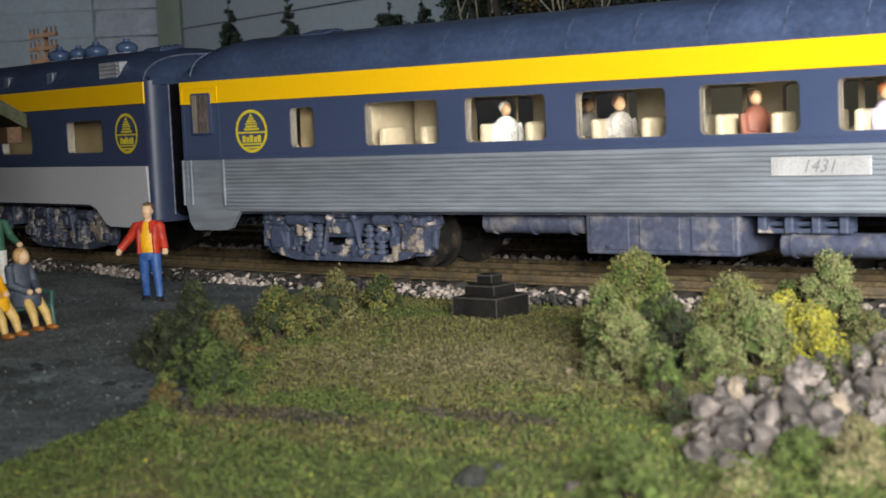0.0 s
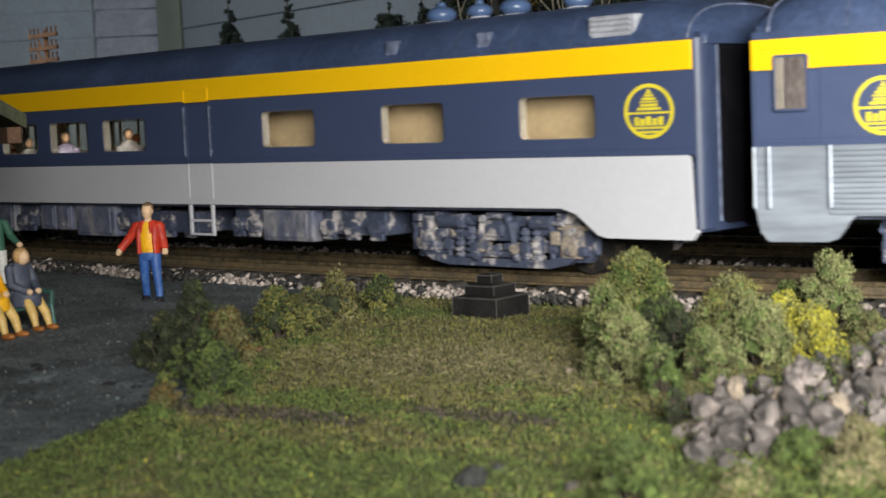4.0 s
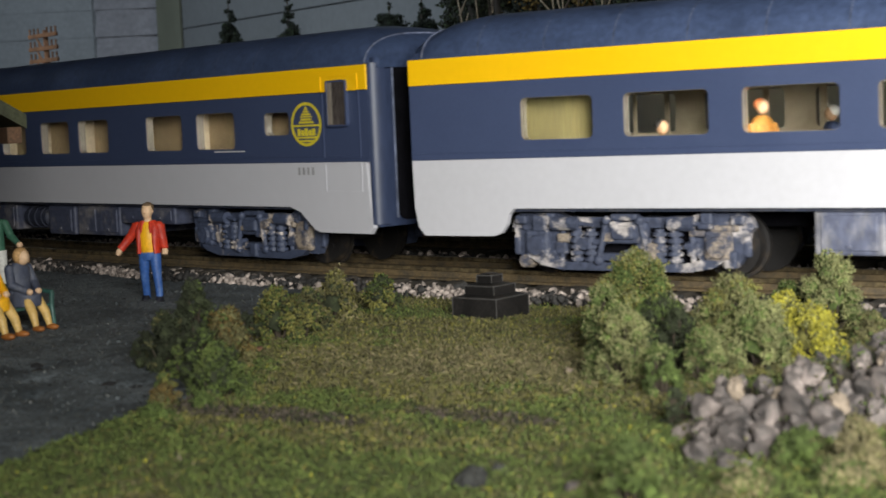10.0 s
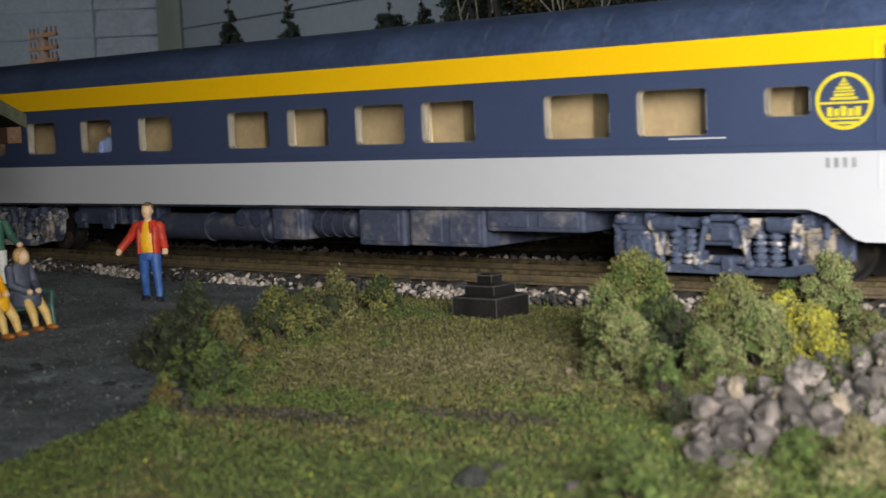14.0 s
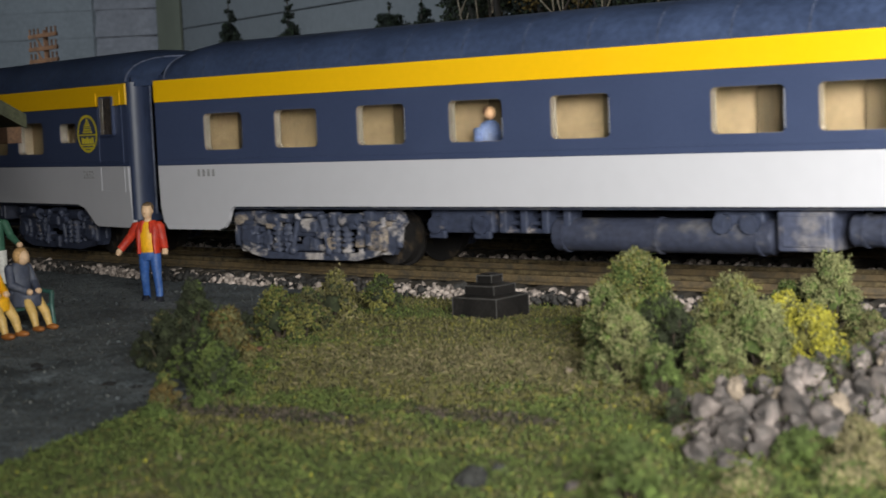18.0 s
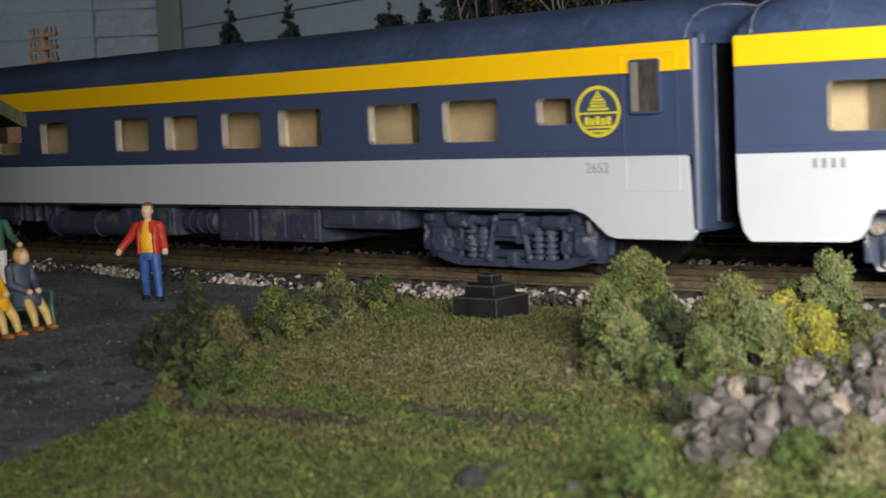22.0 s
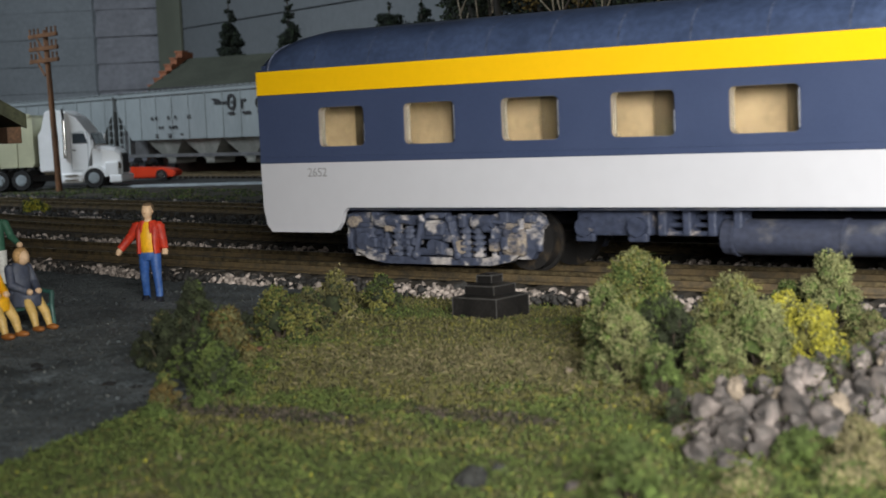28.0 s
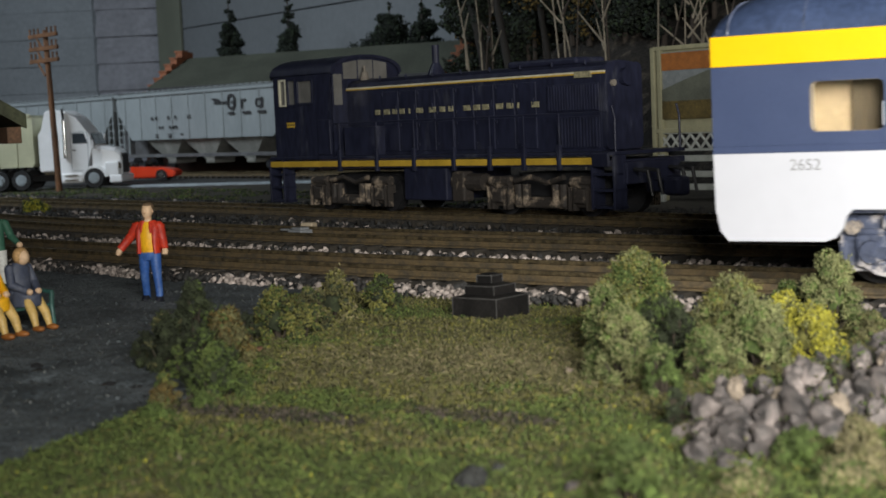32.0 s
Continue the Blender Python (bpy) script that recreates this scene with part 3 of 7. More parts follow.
def coach(name, label, x0, x1, windows, small, cut, lower, door=None, emblem_at=None, open_inside=True, fluted=False, vents=(), seams=True, gangway=11.2, levels=(12.1, 21.1, 34.55, 39.3)):
    """One car. windows: (x0, x1, z0, z1) along the near side; cut: (rear, front) ends of the raised skirt."""
    car = thing(name, at(0, 0, 0), label, "passenger car", "cars of the passenger train")
    ZL, ZM, ZY, ZT = levels
    xf = x1 + 1.4
    lower_mat = SILVER if fluted else lower
    allw = sorted(windows + small)
    for s in (-1, 1):
        ya, yb = sorted((s * HALF, s * (HALF - 1.0)))
        # lower panel with the ends drawn down
        bm = bmesh.new()
        lo = 7.2
        pts = [(x0, ZM), (x0 + 0.2, lo + 5.0), (x0 + 0.9, lo + 1.6), (x0 + 2.2, lo), (cut[0] - 3.2, lo), (cut[0] - 1.6, lo + 0.5), (cut[0] - 0.4, lo + 2.0), (cut[0] + 0.2, ZL - 1.0), (cut[0] + 1.2, ZL),
               (cut[1] - 5.5, ZL), (cut[1] - 2.2, ZL - 1.0), (cut[1], lo + 2.2), (cut[1] + 2.2, lo + 0.5), (cut[1] + 4.0, lo), (x1 - 0.9, lo), (x1 + 0.1, lo + 1.2), (x1 - 0.5, lo + 5.0), (x1 - 1.2, ZM)]
        prism(bm, pts, ya, yb)
        part("lower_panel", bm, lower_mat, car, "silver fluted lower side" if fluted else "pale grey lower side")
        if fluted:
            k = 13
            fa, fb = sorted((s * (HALF + 0.42), s * (HALF - 0.2)))
            for i in range(k):
                z = ZL + 0.25 + (ZM - 0.5 - ZL) * i / k
                xr = x0 + 12.2
                part("flute", box(bmesh.new(), xr, x1 - 1, fa, fb, z, z + 0.50, 0.12), SILVER, car)
        # window band: one plate a window
        bm = bmesh.new()
        edges = [x0] + [(a[1] + b[0]) / 2 for a, b in zip(allw, allw[1:])] + [x1]
        for w, ea, eb in zip(allw, edges, edges[1:]):
            holed(bm, ea, eb, ZM, ZY, w, 1.0, ya, yb)
        bmesh.ops.remove_doubles(bm, verts=bm.verts, dist=0.001)
        part("window_band", bm, BLUE, car, "dark blue window band")
        for w in allw:
            bm = bmesh.new()
            frame_ring(bm, (w[0] - 0.05, w[1] + 0.05, w[2] - 0.05, w[3] + 0.05), 1.05, 0.12, s * (HALF - 2.0), s * (HALF - 0.12))
            fr = part("window", bm, RIM, car, "round-cornered window with clear plastic rim", smooth=True)
            bm = bmesh.new()
            prism(bm, rounded(w[0] + 0.2, w[1] - 0.2, w[2] + 0.2, w[3] - 0.2, 0.8), s * (HALF - 0.9), s * (HALF - 0.7))
            p = part("pane", bm, PANE if s < 0 else HAZY_PANE, fr)
            p.visible_shadow = False
        bm = bmesh.new()
        la, lb = sorted((s * (HALF + 0.30), s * (HALF - 1.0)))
        box(bm, x0, x1, la, lb, ZY, ZT, 0.16)
        part("letterboard", bm, YELLOW, car, "bright yellow letterboard stripe")
        part("eave", box(bmesh.new(), x0, x1, *sorted((s * (HALF - 0.3), s * (HALF - 1.2))), ZT - 1.0, 39.6, 0.1), ROOF_BLUE, car)
        bm = bmesh.new()
        box(bm, x0, x1, *sorted((s * (HALF + 0.12), s * (HALF - 0.5))), ZM - 0.16, ZM + 0.16, 0.05)
        part("belt_rail", bm, BLUE, car)
        part("belt_moulding", box(bmesh.new(), x0, x1, *sorted((s * (HALF + 0.10), s * (HALF - 0.5))), ZM + 0.95, ZM + 1.15, 0.04), BLUE, car)
        bm = bmesh.new()
        prism(bm, [(x1, s * (HALF - 0.05))] + [(x1 + 1.7 * math.sin(u), s * (HALF - 3.2 + 3.15 * math.cos(u))) for u in np.linspace(0.08, math.pi / 2, 9)] + [(x1, s * (HALF - 3.2))], 9.0, ZT + 0.2, axis="z")
        part("corner_post", bm, END_BLUE, car, "rounded blue end corner", smooth=True)
    # roof with rounded ends
    bm = bmesh.new()
    rings = [roof_ring(x0 - 0.4, 0.93, 5.2), roof_ring(x0 + 0.4, 0.96, 3.6), roof_ring(x0 + 2.5, 0.985, 2.0), roof_ring(x0 + 6, 1.0, 0.8), roof_ring(x0 + 12, 1.0, 0.0)]
    rings += [roof_ring(xf - 12), roof_ring(xf - 6, 1.0, 0.8), roof_ring(xf - 2.5, 0.985, 2.0), roof_ring(xf - 0.4, 0.96, 3.6), roof_ring(xf + 0.4, 0.93, 5.2)]
    loft(bm, rings)
    part("roof", bm, ROOF_BLUE, car, "rounded dark blue roof", smooth=True)
    if seams:
        bm = bmesh.new()
        a, b = roof_ring(-0.16), roof_ring(0.16)
        lift = [[(p[0], p[1] * 1.006, 38.6 + (p[2] - 38.6) * 1.018 + 0.02) for p in r] for r in (a, b)]
        loft(bm, lift, closed=False, caps=False)
        me = mesh_of(bm, "roof_seam", ROOF_SEAM, True)
        k = int((x1 - x0 - 30) / 13.6)
        for i in range(k + 1):
            piece("roof_seam", me, car, at(x0 + 15 + i * 13.6, 0, 0))
    for vx, vy, ang in vents:
        bm = bmesh.new()
        box(bm, -4.2, 4.2, -3.0, 3.0, 0, 0.8, 0.35)
        for i in range(4):
            box(bm, -3.6, 3.6, -2.4 + i * 1.3, -1.6 + i * 1.3, 0.8, 1.1, 0.1)
        me = mesh_of(bm, "roof_vent", ROOF_BLUE)
        z = 38.6 + 8.7 * (1 - abs(vy / HALF) ** 2.6) ** 0.8 - 0.4
        tagged(piece("roof_vent", me, car, at(vx, vy, z, ang)), "low louvred roof vent")
    # ends, diaphragms, floor
    for xe, sg in ((x0, 1), (xf, -1)):
        bm = bmesh.new()
        box(bm, *sorted((xe + sg * 0.5, xe + sg * 1.5)), -HALF + 1.0, HALF - 1.0, 8.5, 40.5)
        part("end_wall", bm, END_BLUE, car)
        # Diaphragm and gangway are blackened to stand for the dark gap between cars.
        bm = bmesh.new()
        prism(bm, [(y, z) for y, z in rounded(-gangway, gangway, 9.5, 42.0, 2.0)], *sorted((xe + sg * 0.6, xe + sg * 0.2)), axis="x")
        part("diaphragm", bm, GAP_BLACK, car, "end diaphragm, blackened for the shaded gap")
        for y in (-gangway - 0.3, gangway + 0.3):
            part("end_post", cyl(bmesh.new(), (xe + sg * 0.3, y, 10), (xe + sg * 0.3, y, 41), 0.22, seg=8), SEAM, car, "rubbed pale edge of the end")
        bm = bmesh.new()
        arc = roof_ring(xe + sg * 2.6, 0.99, 1.95)
        for p, q in zip(arc, arc[1:]):
            cyl(bm, p, q, 0.2, seg=6)
        part("roof_edge", bm, SEAM, car, "rubbed pale edge of the roof")
        bm = bmesh.new()
        prism(bm, [(y, z) for y, z in rounded(-6, 6, 9.0, 40.0, 2.0)], *sorted((xe + sg * 0.2, xe - sg * (0.9 if sg > 0 else 0.2))), axis="x")
        part("gangway", bm, GAP_BLACK, car, "gangway, blackened for the shade between the cars")
    part("floor", box(bmesh.new(), x0 + 1, x1 - 1, -HALF + 1.2, HALF - 1.2, ZL - 0.6, ZL + 0.8), UNDER, car)
    # inside
    part("aisle_floor", box(bmesh.new(), x0 + 2, x1 - 2, -HALF + 1.4, HALF - 1.4, 18.6, 19.4), DARK_IN, car)
    if open_inside:
        bm = bmesh.new()
        for w, ea, eb in zip(allw, edges, edges[1:]):
            holed(bm, ea, eb, 19.4, 37.6, w, 1.0, HALF - 2.1, HALF - 1.85)
        bmesh.ops.remove_doubles(bm, verts=bm.verts, dist=0.001)
        part("inner_lining", bm, CREAM, car, "cream inner side lining")
        rs = random.Random(int(x1 - x0))
        for w in windows:
            for k in range(3):
                u = w[0] + (w[1] - w[0]) * (k + rs.uniform(0.15, 0.85)) / 3
                part("window_post", box(bmesh.new(), u - 0.35, u + 0.35 + rs.uniform(0, 0.7), HALF - 2.9, HALF - 2.5, w[2] - 0.4, w[3] + 0.4, 0.1), CREAM, car)
        part("inner_ceiling", box(bmesh.new(), x0 + 2, x1 - 2, -HALF + 1.6, HALF - 1.6, 37.7, 38.2), CREAM, car)
    if not open_inside:
        part("corridor_wall", box(bmesh.new(), x0 + 3, x1 - 3, -HALF + 6.4, -HALF + 7.2, 19.4, 37.5), CREAM_WALL, car, "cream inner wall behind the windows")
        for i, w in enumerate(allw):
            part("partition", box(bmesh.new(), w[1] + 0.4, w[1] + 1.2, -HALF + 1.4, -HALF + 6.4, 19.4, 37.5), CREAM_DARK, car, "tan compartment partition")
            part("window_blind", box(bmesh.new(), w[1] - 3.0 - (w[1] - w[0]) * (0.30, 0.12, 0.33)[i % 3], w[1] + 0.3, -HALF + 5.3, -HALF + 5.7, 20, 37), BROWN_BLIND, car, "half-drawn brown blind")
            # Pale strip paints in the glint along the window's right edge.
            part("rim_glint", box(bmesh.new(), w[1] - 0.42, w[1] - 0.12, -HALF + 0.3, -HALF + 0.8, w[2] + 0.7, w[3] - (0.7 if i % 3 else 3.4), 0.08), PALE_B, car, "glint on the window's edge, made as a pale strip")
    if door:
        d0, d1, z0, z1, (a, b, c, e) = door
        bm = bmesh.new()
        frame_ring(bm, (d0, d1, z0, ZY - 0.05), 0.3, 0.3, -HALF - 0.16, -HALF)
        dd = part("vestibule_door", bm, BLUE, car, "narrow vestibule door outline")
        bm = bmesh.new()
        frame_ring(bm, (d0, d1, ZY, z1), 0.3, 0.3, -HALF - 0.46, -HALF)
        part("door_head", bm, YELLOW, dd)
        bm = bmesh.new()
        frame_ring(bm, (a - 0.3, b + 0.3, c - 0.3, e + 0.3), 0.5, 0.35, -HALF - 0.72, -HALF)
        part("door_frame", bm, BLUE, dd)
        bm = bmesh.new()
        prism(bm, rounded(a, b, c, e, 0.4), -HALF - 0.58, -HALF - 0.50)
        part("door_glass", bm, DOORGLASS, dd, "dull door window")
        part("door_jamb", box(bmesh.new(), a, a + (b - a) * 0.26, -HALF - 0.64, -HALF - 0.5, c + 0.1, e - 0.1, 0.05), RIM, dd, "pale inner door jamb")
        bm = bmesh.new()
        frame_ring(bm, (d0 + 0.3, d1, 15.2, ZM - 0.3), 0.2, 0.18, -HALF - 0.10, -HALF)
        part("door_panel", bm, lower_mat, dd)
    if emblem_at:
        emblem(car, *emblem_at)
    return car


DOORGLASS = mat("dull_door_glass", (0.10, 0.085, 0.08), 0.12, var=0.4, scale=130, coat=0.6, bump=0, streak=(1, 1, 0.2))


def underbody(car, items, shell, works, barrel=None):
    for kind, a, b, z0, z1 in items:
        bm = bmesh.new()
        if kind == "tank":
            r = (z1 - z0) / 2
            cyl(bm, (a, -HALF + 5.5, z0 + r), (b, -HALF + 5.5, z0 + r), r, seg=18)
            for x in (a, b):
                ball(bm, (x, -HALF + 5.5, z0 + r), r * 0.99, 2, (0.35, 1, 1))
            tank = part("air_tank", bm, barrel or shell, car, "blue underfloor tank", smooth=True)
            for x in (a + 2, (a + b) / 2, b - 2):
                bm = bmesh.new()
                cyl(bm, (x - 0.3, -HALF + 5.5, z0 + r), (x + 0.3, -HALF + 5.5, z0 + r), r + 0.25, seg=18)
                part("tank_strap", bm, barrel or shell, tank)
        elif kind == "box":
            box(bm, a, b, -HALF + 2.0, HALF - 4, z0, z1, 0.5)
            k = max(1, int((b - a) / 9))
            for i in range(k):
                u0, u1 = a + (b - a) * (i + 0.1) / k, a + (b - a) * (i + 0.9) / k
                box(bm, u0, u1, -HALF + 1.7, -HALF + 2.2, z0 + 0.8, z1 - 0.8, 0.2)
                box(bm, (u0 + u1) / 2 - 0.5, (u0 + u1) / 2 + 0.5, -HALF + 1.4, -HALF + 1.9, z0 + 1.2, z0 + 1.8, 0.15)
            part("equipment_box", bm, shell, car, "blue underfloor equipment box")
        elif kind == "pipes":
            for i in range(3):
                z = z0 + (z1 - z0) * (i + 0.3) / 3
                cyl(bm, (a, -HALF + 4 + i, z), (b, -HALF + 4 + i, z), 0.45, seg=8)
            for x in np.linspace(a + 1, b - 1, 4):
                box(bm, x - 0.8, x + 0.8, -HALF + 3, -HALF + 7, z0, z1 + 0.6, 0.3)
            part("piping", bm, works, car)
        else:
            box(bm, a, b, -HALF + 3.5, HALF - 6, z0 + 1, z1, 0.4)
            for x in np.linspace(a + 2, b - 2, max(2, int((b - a) / 5))):
                cyl(bm, (x, -HALF + 3.6, z0 + 2.6), (x, -HALF + 2.0, z0 + 2.6), 1.7, seg=12)
                box(bm, x - 1.9, x + 1.9, -HALF + 2.6, -HALF + 3.6, z0, z0 + 1.5, 0.3)
            part("machinery", bm, works, car, "dusty underfloor machinery")
    bm = bmesh.new()
    box(bm, items[0][1] - 20, items[-1][2] + 20, -3, 3, 8, 11.4, 0.3)
    part("centre_sill", bm, GAP_BLACK, car)


H0, H1 = 24.0, 31.65
rows_c = [(-132.7, -121.7), (-112.2, -100.9), (-90.2, -78.5), (-67.7, -55.9), (-45.2, -33.4), (-13.8, -1.6), (5.0, 16.2), (24.8, 37.2), (42.6, 55.0), (72.0, 85.2), (91.7, 104.5)]
rows_d = [(-131.5, -120.5), (-110.5, -99.2), (-88.5, -76.8), (-66.0, -54.2), (-44.0, -32.2), (-12.0, 0.2), (7.2, 18.4), (27.6, 40.0), (46.4, 58.8), (73.2, 86.4), (93.2, 106.0)]
rear_c, front_c = -147.85, 147.85


def sleeper(name, label, number, rows, castings, works):
    car = coach(name, label, rear_c, front_c, [(a - 0.5, b + (0.5 if a > -20 else -0.1), H0, H1) for a, b in rows], [(115.4, 123.6, 26.5, 31.1)],
                (-126.9, 128.1), PALE, door=(134.2, 145.4, 21.6, 37.8, (136.6, 142.0, 28.1, 36.4)), emblem_at=(129.2, 28.5, 4.8, 4.35), open_inside=False)
    for x, casting in zip((-106.4, 105.9), castings):
        make_truck(car, x, "four-wheel truck with dusty castings", casting)
    underbody(car, [("machinery", -76, -61.5, 5.9, 11.2), ("pipes", -60, -44, 7, 11), ("tank", -48, -6, 3.8, 9.8), ("machinery", -16, -7, 6.5, 11.2), ("box", -4, 5.5, 4.7, 11.3),
                    ("tank", 8, 18.5, 5.4, 10.6), ("box", 22, 34.5, 4.1, 11.2), ("box", 36, 55, 4.3, 11.4), ("box", 55.5, 78, 7.4, 11.4)], *works)
    for x in (128.6, -132.9):
        if number:
            text_mesh(number, 2.5, "car_number", LETTER, car, at(x, -HALF - 0.05, 18.2, 90), "small dark car number")
            continue
        bm = bmesh.new()
        for k in range(4):
            u = x - 2.7 + 1.45 * k
            box(bm, u, u + 0.7, -HALF - 0.07, -HALF - 0.02, 18.5, 20.0)
        part("car_number", bm, LETTER, car, "small dark car number")
    return car


car_c = sleeper("sleeping_car", "blue, yellow and pale grey sleeping car with curtained compartments", "", rows_c, (TRUCK, TRUCK_BLUE), (UNDER_MID, TRUCK_DARK, UNDER))
part("scratch", box(bmesh.new(), 97.6, 108.4, -HALF - 0.06, -HALF, 23.35, 23.6, 0.02), PALE_B, car_c, "rubbed white scratch")
figure(car_c, -62.0, -12.5, 20.6, 4, 0, 60)
car_d = sleeper("sleeping_car", "blue, yellow and pale grey sleeping car, last of the train", "2652", rows_d, (TRUCK, TRUCK_DARK), (UNDER, TRUCK_DARK))

# the dining car with its mid-side service door
RB, FB = -148.9, 149.4
wins_b = [(-125.2, -110.9), (-105.0, -89.5), (-83.7, -67.6), (-61.6, -45.0), (-39.2, -22.7), (-16.4, 0.5), (41.8, 58.3), (77.6, 94.2), (112.6, 129.6)]
car_b = coach("dining_car", "blue, yellow and pale grey dining car with passengers at its windows", RB, FB, [(a, b, H0 + 0.1, H1 - 0.2) for a, b in wins_b], [],
              (-128.5, 127.0), PALE_B, emblem_at=(140.8, 28.2, 5.0, 4.5), vents=[(139, -5.5, 8)])
VENT = mat("pale_grey_vent_paint", (0.30, 0.31, 0.35), 0.5, var=0.15, scale=200)
DOME = mat("bright_blue_vent_paint", (0.060, 0.10, 0.20), 0.3, var=0.1, scale=200)
for x, k in ((78.6, 0.74), (88.9, 0.62), (98.0, 0.74), (113.2, 0.66)):
    bm = bmesh.new()
    box(bm, x - 3.6 * k, x + 3.6 * k, -3.6 * k, 3.6 * k, 45.6, 47.6, 0.5)
    cyl(bm, (x, 0, 47.4), (x, 0, 48.6), 3.0 * k, 3.3 * k, 18)
    vent = part("roof_ventilator", bm, VENT, car_b, "pale base with blue domed cap", smooth=True)
    bm = ball(bmesh.new(), (x, 0, 48.8), 4.1 * k, 3, (1, 1, 0.6))
    cyl(bm, (x, 0, 48.8 + 2.0 * k), (x, 0, 48.8 + 3.4 * k), 1.4 * k, 1.1 * k, 12)
    part("cap", bm, DOME, vent, smooth=True)
bm = bmesh.new()
box(bm, 128.0, 138.0, -16.2, -10, 40.2, 44.4, 0.5)
for i in range(4):
    box(bm, 129.0, 137.0, -16.5, -15.8, 40.8 + i * 0.9, 41.3 + i * 0.9, 0.1)
part("louvred_hatch", bm, VENT, car_b, "pale grey louvred roof hatch")
for x in (80.4, 104.0):
    part("roof_box", box(bmesh.new(), x - 1.6, x + 1.6, -16.3, -11, 39.4, 43.6, 0.4), SEAM, car_b)
for x in (-107.0, 104.0):
    make_truck(car_b, x, "dusty four-wheel truck")
underbody(car_b, [("box", -73, -61.5, 4.4, 11.6), ("machinery", -61, -53, 4.6, 11.6), ("box", -49, -42.4, 5.2, 11.4), ("box", -41.8, -35.5, 5.2, 11.4), ("box", -33, -16.6, 4.0, 11.6), ("machinery", -16, -9, 5.6, 11.6), ("machinery", -6, 13.5, 4.3, 10.2), ("machinery", 27, 36, 5, 11), ("box", 38, 54, 4.4, 11), ("machinery", 56, 74, 5.0, 11)], UNDER_PALE, TRUCK)
bm = bmesh.new()
frame_ring(bm, (15.8, 24.4, 21.3, 34.2), 0.3, 0.25, -HALF - 0.18, -HALF)
door_b = part("service_door", bm, END_BLUE, car_b, "narrow service door outline")
for x in (15.6, 24.6):
    part("door_rail", cyl(bmesh.new(), (x, -HALF - 0.35, 22.6), (x, -HALF - 0.35, 33.4), 0.2, seg=8), SEAM, door_b, "rubbed pale grab rail")
    for z in (23.4, 28.6, 32.6):
        part("rail_bracket", box(bmesh.new(), x - 0.4, x + 0.4, -HALF - 0.5, -HALF, z, z + 0.5, 0.1), SEAM, door_b)
part("door_head", frame_ring(bmesh.new(), (15.8, 24.4, 34.3, 37.2), 0.2, 0.25, -HALF - 0.45, -HALF - 0.2), YELLOW, door_b)
part("door_foot", frame_ring(bmesh.new(), (15.8, 24.4, 13.2, 21.0), 0.2, 0.25, -HALF - 0.15, -HALF), PALE_B, door_b)
bm = bmesh.new()
for x in (16.2, 24.0):
    box(bm, x - 0.4, x + 0.4, -HALF - 0.4, -HALF + 0.2, 5.3, 12.0, 0.12)
for z in (5.3, 8.3):
    box(bm, 16.2, 24.0, -HALF - 0.4, -HALF + 0.2, z, z + 0.55, 0.12)
part("step_ladder", bm, PALE_B, car_b, "white wire step under the service door")
for x0_, x1_ in wins_b[6:] + wins_b[:1]:
    part("kitchen_wall", box(bmesh.new(), x0_ - 9, x1_ + 3, -HALF + 6.2, -HALF + 7.0, 19.4, 37.5), OLIVE_WALL if x0_ < -100 else CREAM_WALL, car_b, "drawn olive curtain" if x0_ < -100 else "cream kitchen wall")
    part("partition", box(bmesh.new(), x1_ + 0.5, x1_ + 1.3, -HALF + 1.4, -HALF + 6.2, 19.4, 37.5), CREAM_DARK, car_b)
part("partition", box(bmesh.new(), 30, 31, -HALF + 1.4, HALF - 1.4, 19.4, 38), CREAM_DARK, car_b)
figs_b = [(-96.0, 6, 3, 16.9), (-78, 1, 1, 19.6), (-54, 5, 3, 18.2), (-37, 3, 0, 19.2), (-10, 5, 3, 19.4)]
for x, sh, ha, zf in figs_b:
    figure(car_b, x - 5.0, -10.8, zf, sh, ha, 75)
    figure(car_b, x + 0.5, 6.0, 18.0, (sh + 3) % 7, (ha + 1) % 4, -60)
for a, b in wins_b[1:6]:
    for y in (-10.5, 8):
        bm = bmesh.new()
        box(bm, (a + b) / 2 - 3.6, (a + b) / 2 + 3.6, y - 3, y + 3, 23.6, 24.1, 0.2)
        cyl(bm, ((a + b) / 2, y, 19.4), ((a + b) / 2, y, 23.6), 0.7)
        part("dining_table", bm, CREAM_DARK, car_b)

# the fluted coach ahead
RA, FA = -149.4, 147.8
wins_a = [(-98.8 + i * 23.9, -98.8 + i * 23.9 + 17.6) for i in range(10)]
car_a = coach("coach", "blue and yellow coach with silver fluted lower sides", RA, FA, [(a, b, 23.9, 32.1) for a, b in wins_a], [(-118.4, -112.0, 24.0, 31.9)],
              (-134.7, 131.5), SILVER, door=(-148.8, -138.2, 22.5, 37.2, (-145.4, -140.5, 27.6, 35.6)), emblem_at=(-129.0, 27.6, 4.5, 4.4), fluted=True, vents=[(-118, -7.0, 13)], levels=(11.2, 22.1, 33.7, 38.4))
for x in (-108.0, 105.0):
    make_truck(car_a, x, "blue-grey four-wheel truck", TRUCK_BLUE)
underbody(car_a, [("tank", -74.4, -53.3, 6.9, 10.9), ("box", -51.1, -21.4, 3.7, 11), ("pipes", -19, -3, 7.6, 10.9), ("tank", -15, 30, 3.6, 7.6), ("box", 40, 60, 4, 11)], UNDER_MID, TRUCK_BLUE)
bm = bmesh.new()
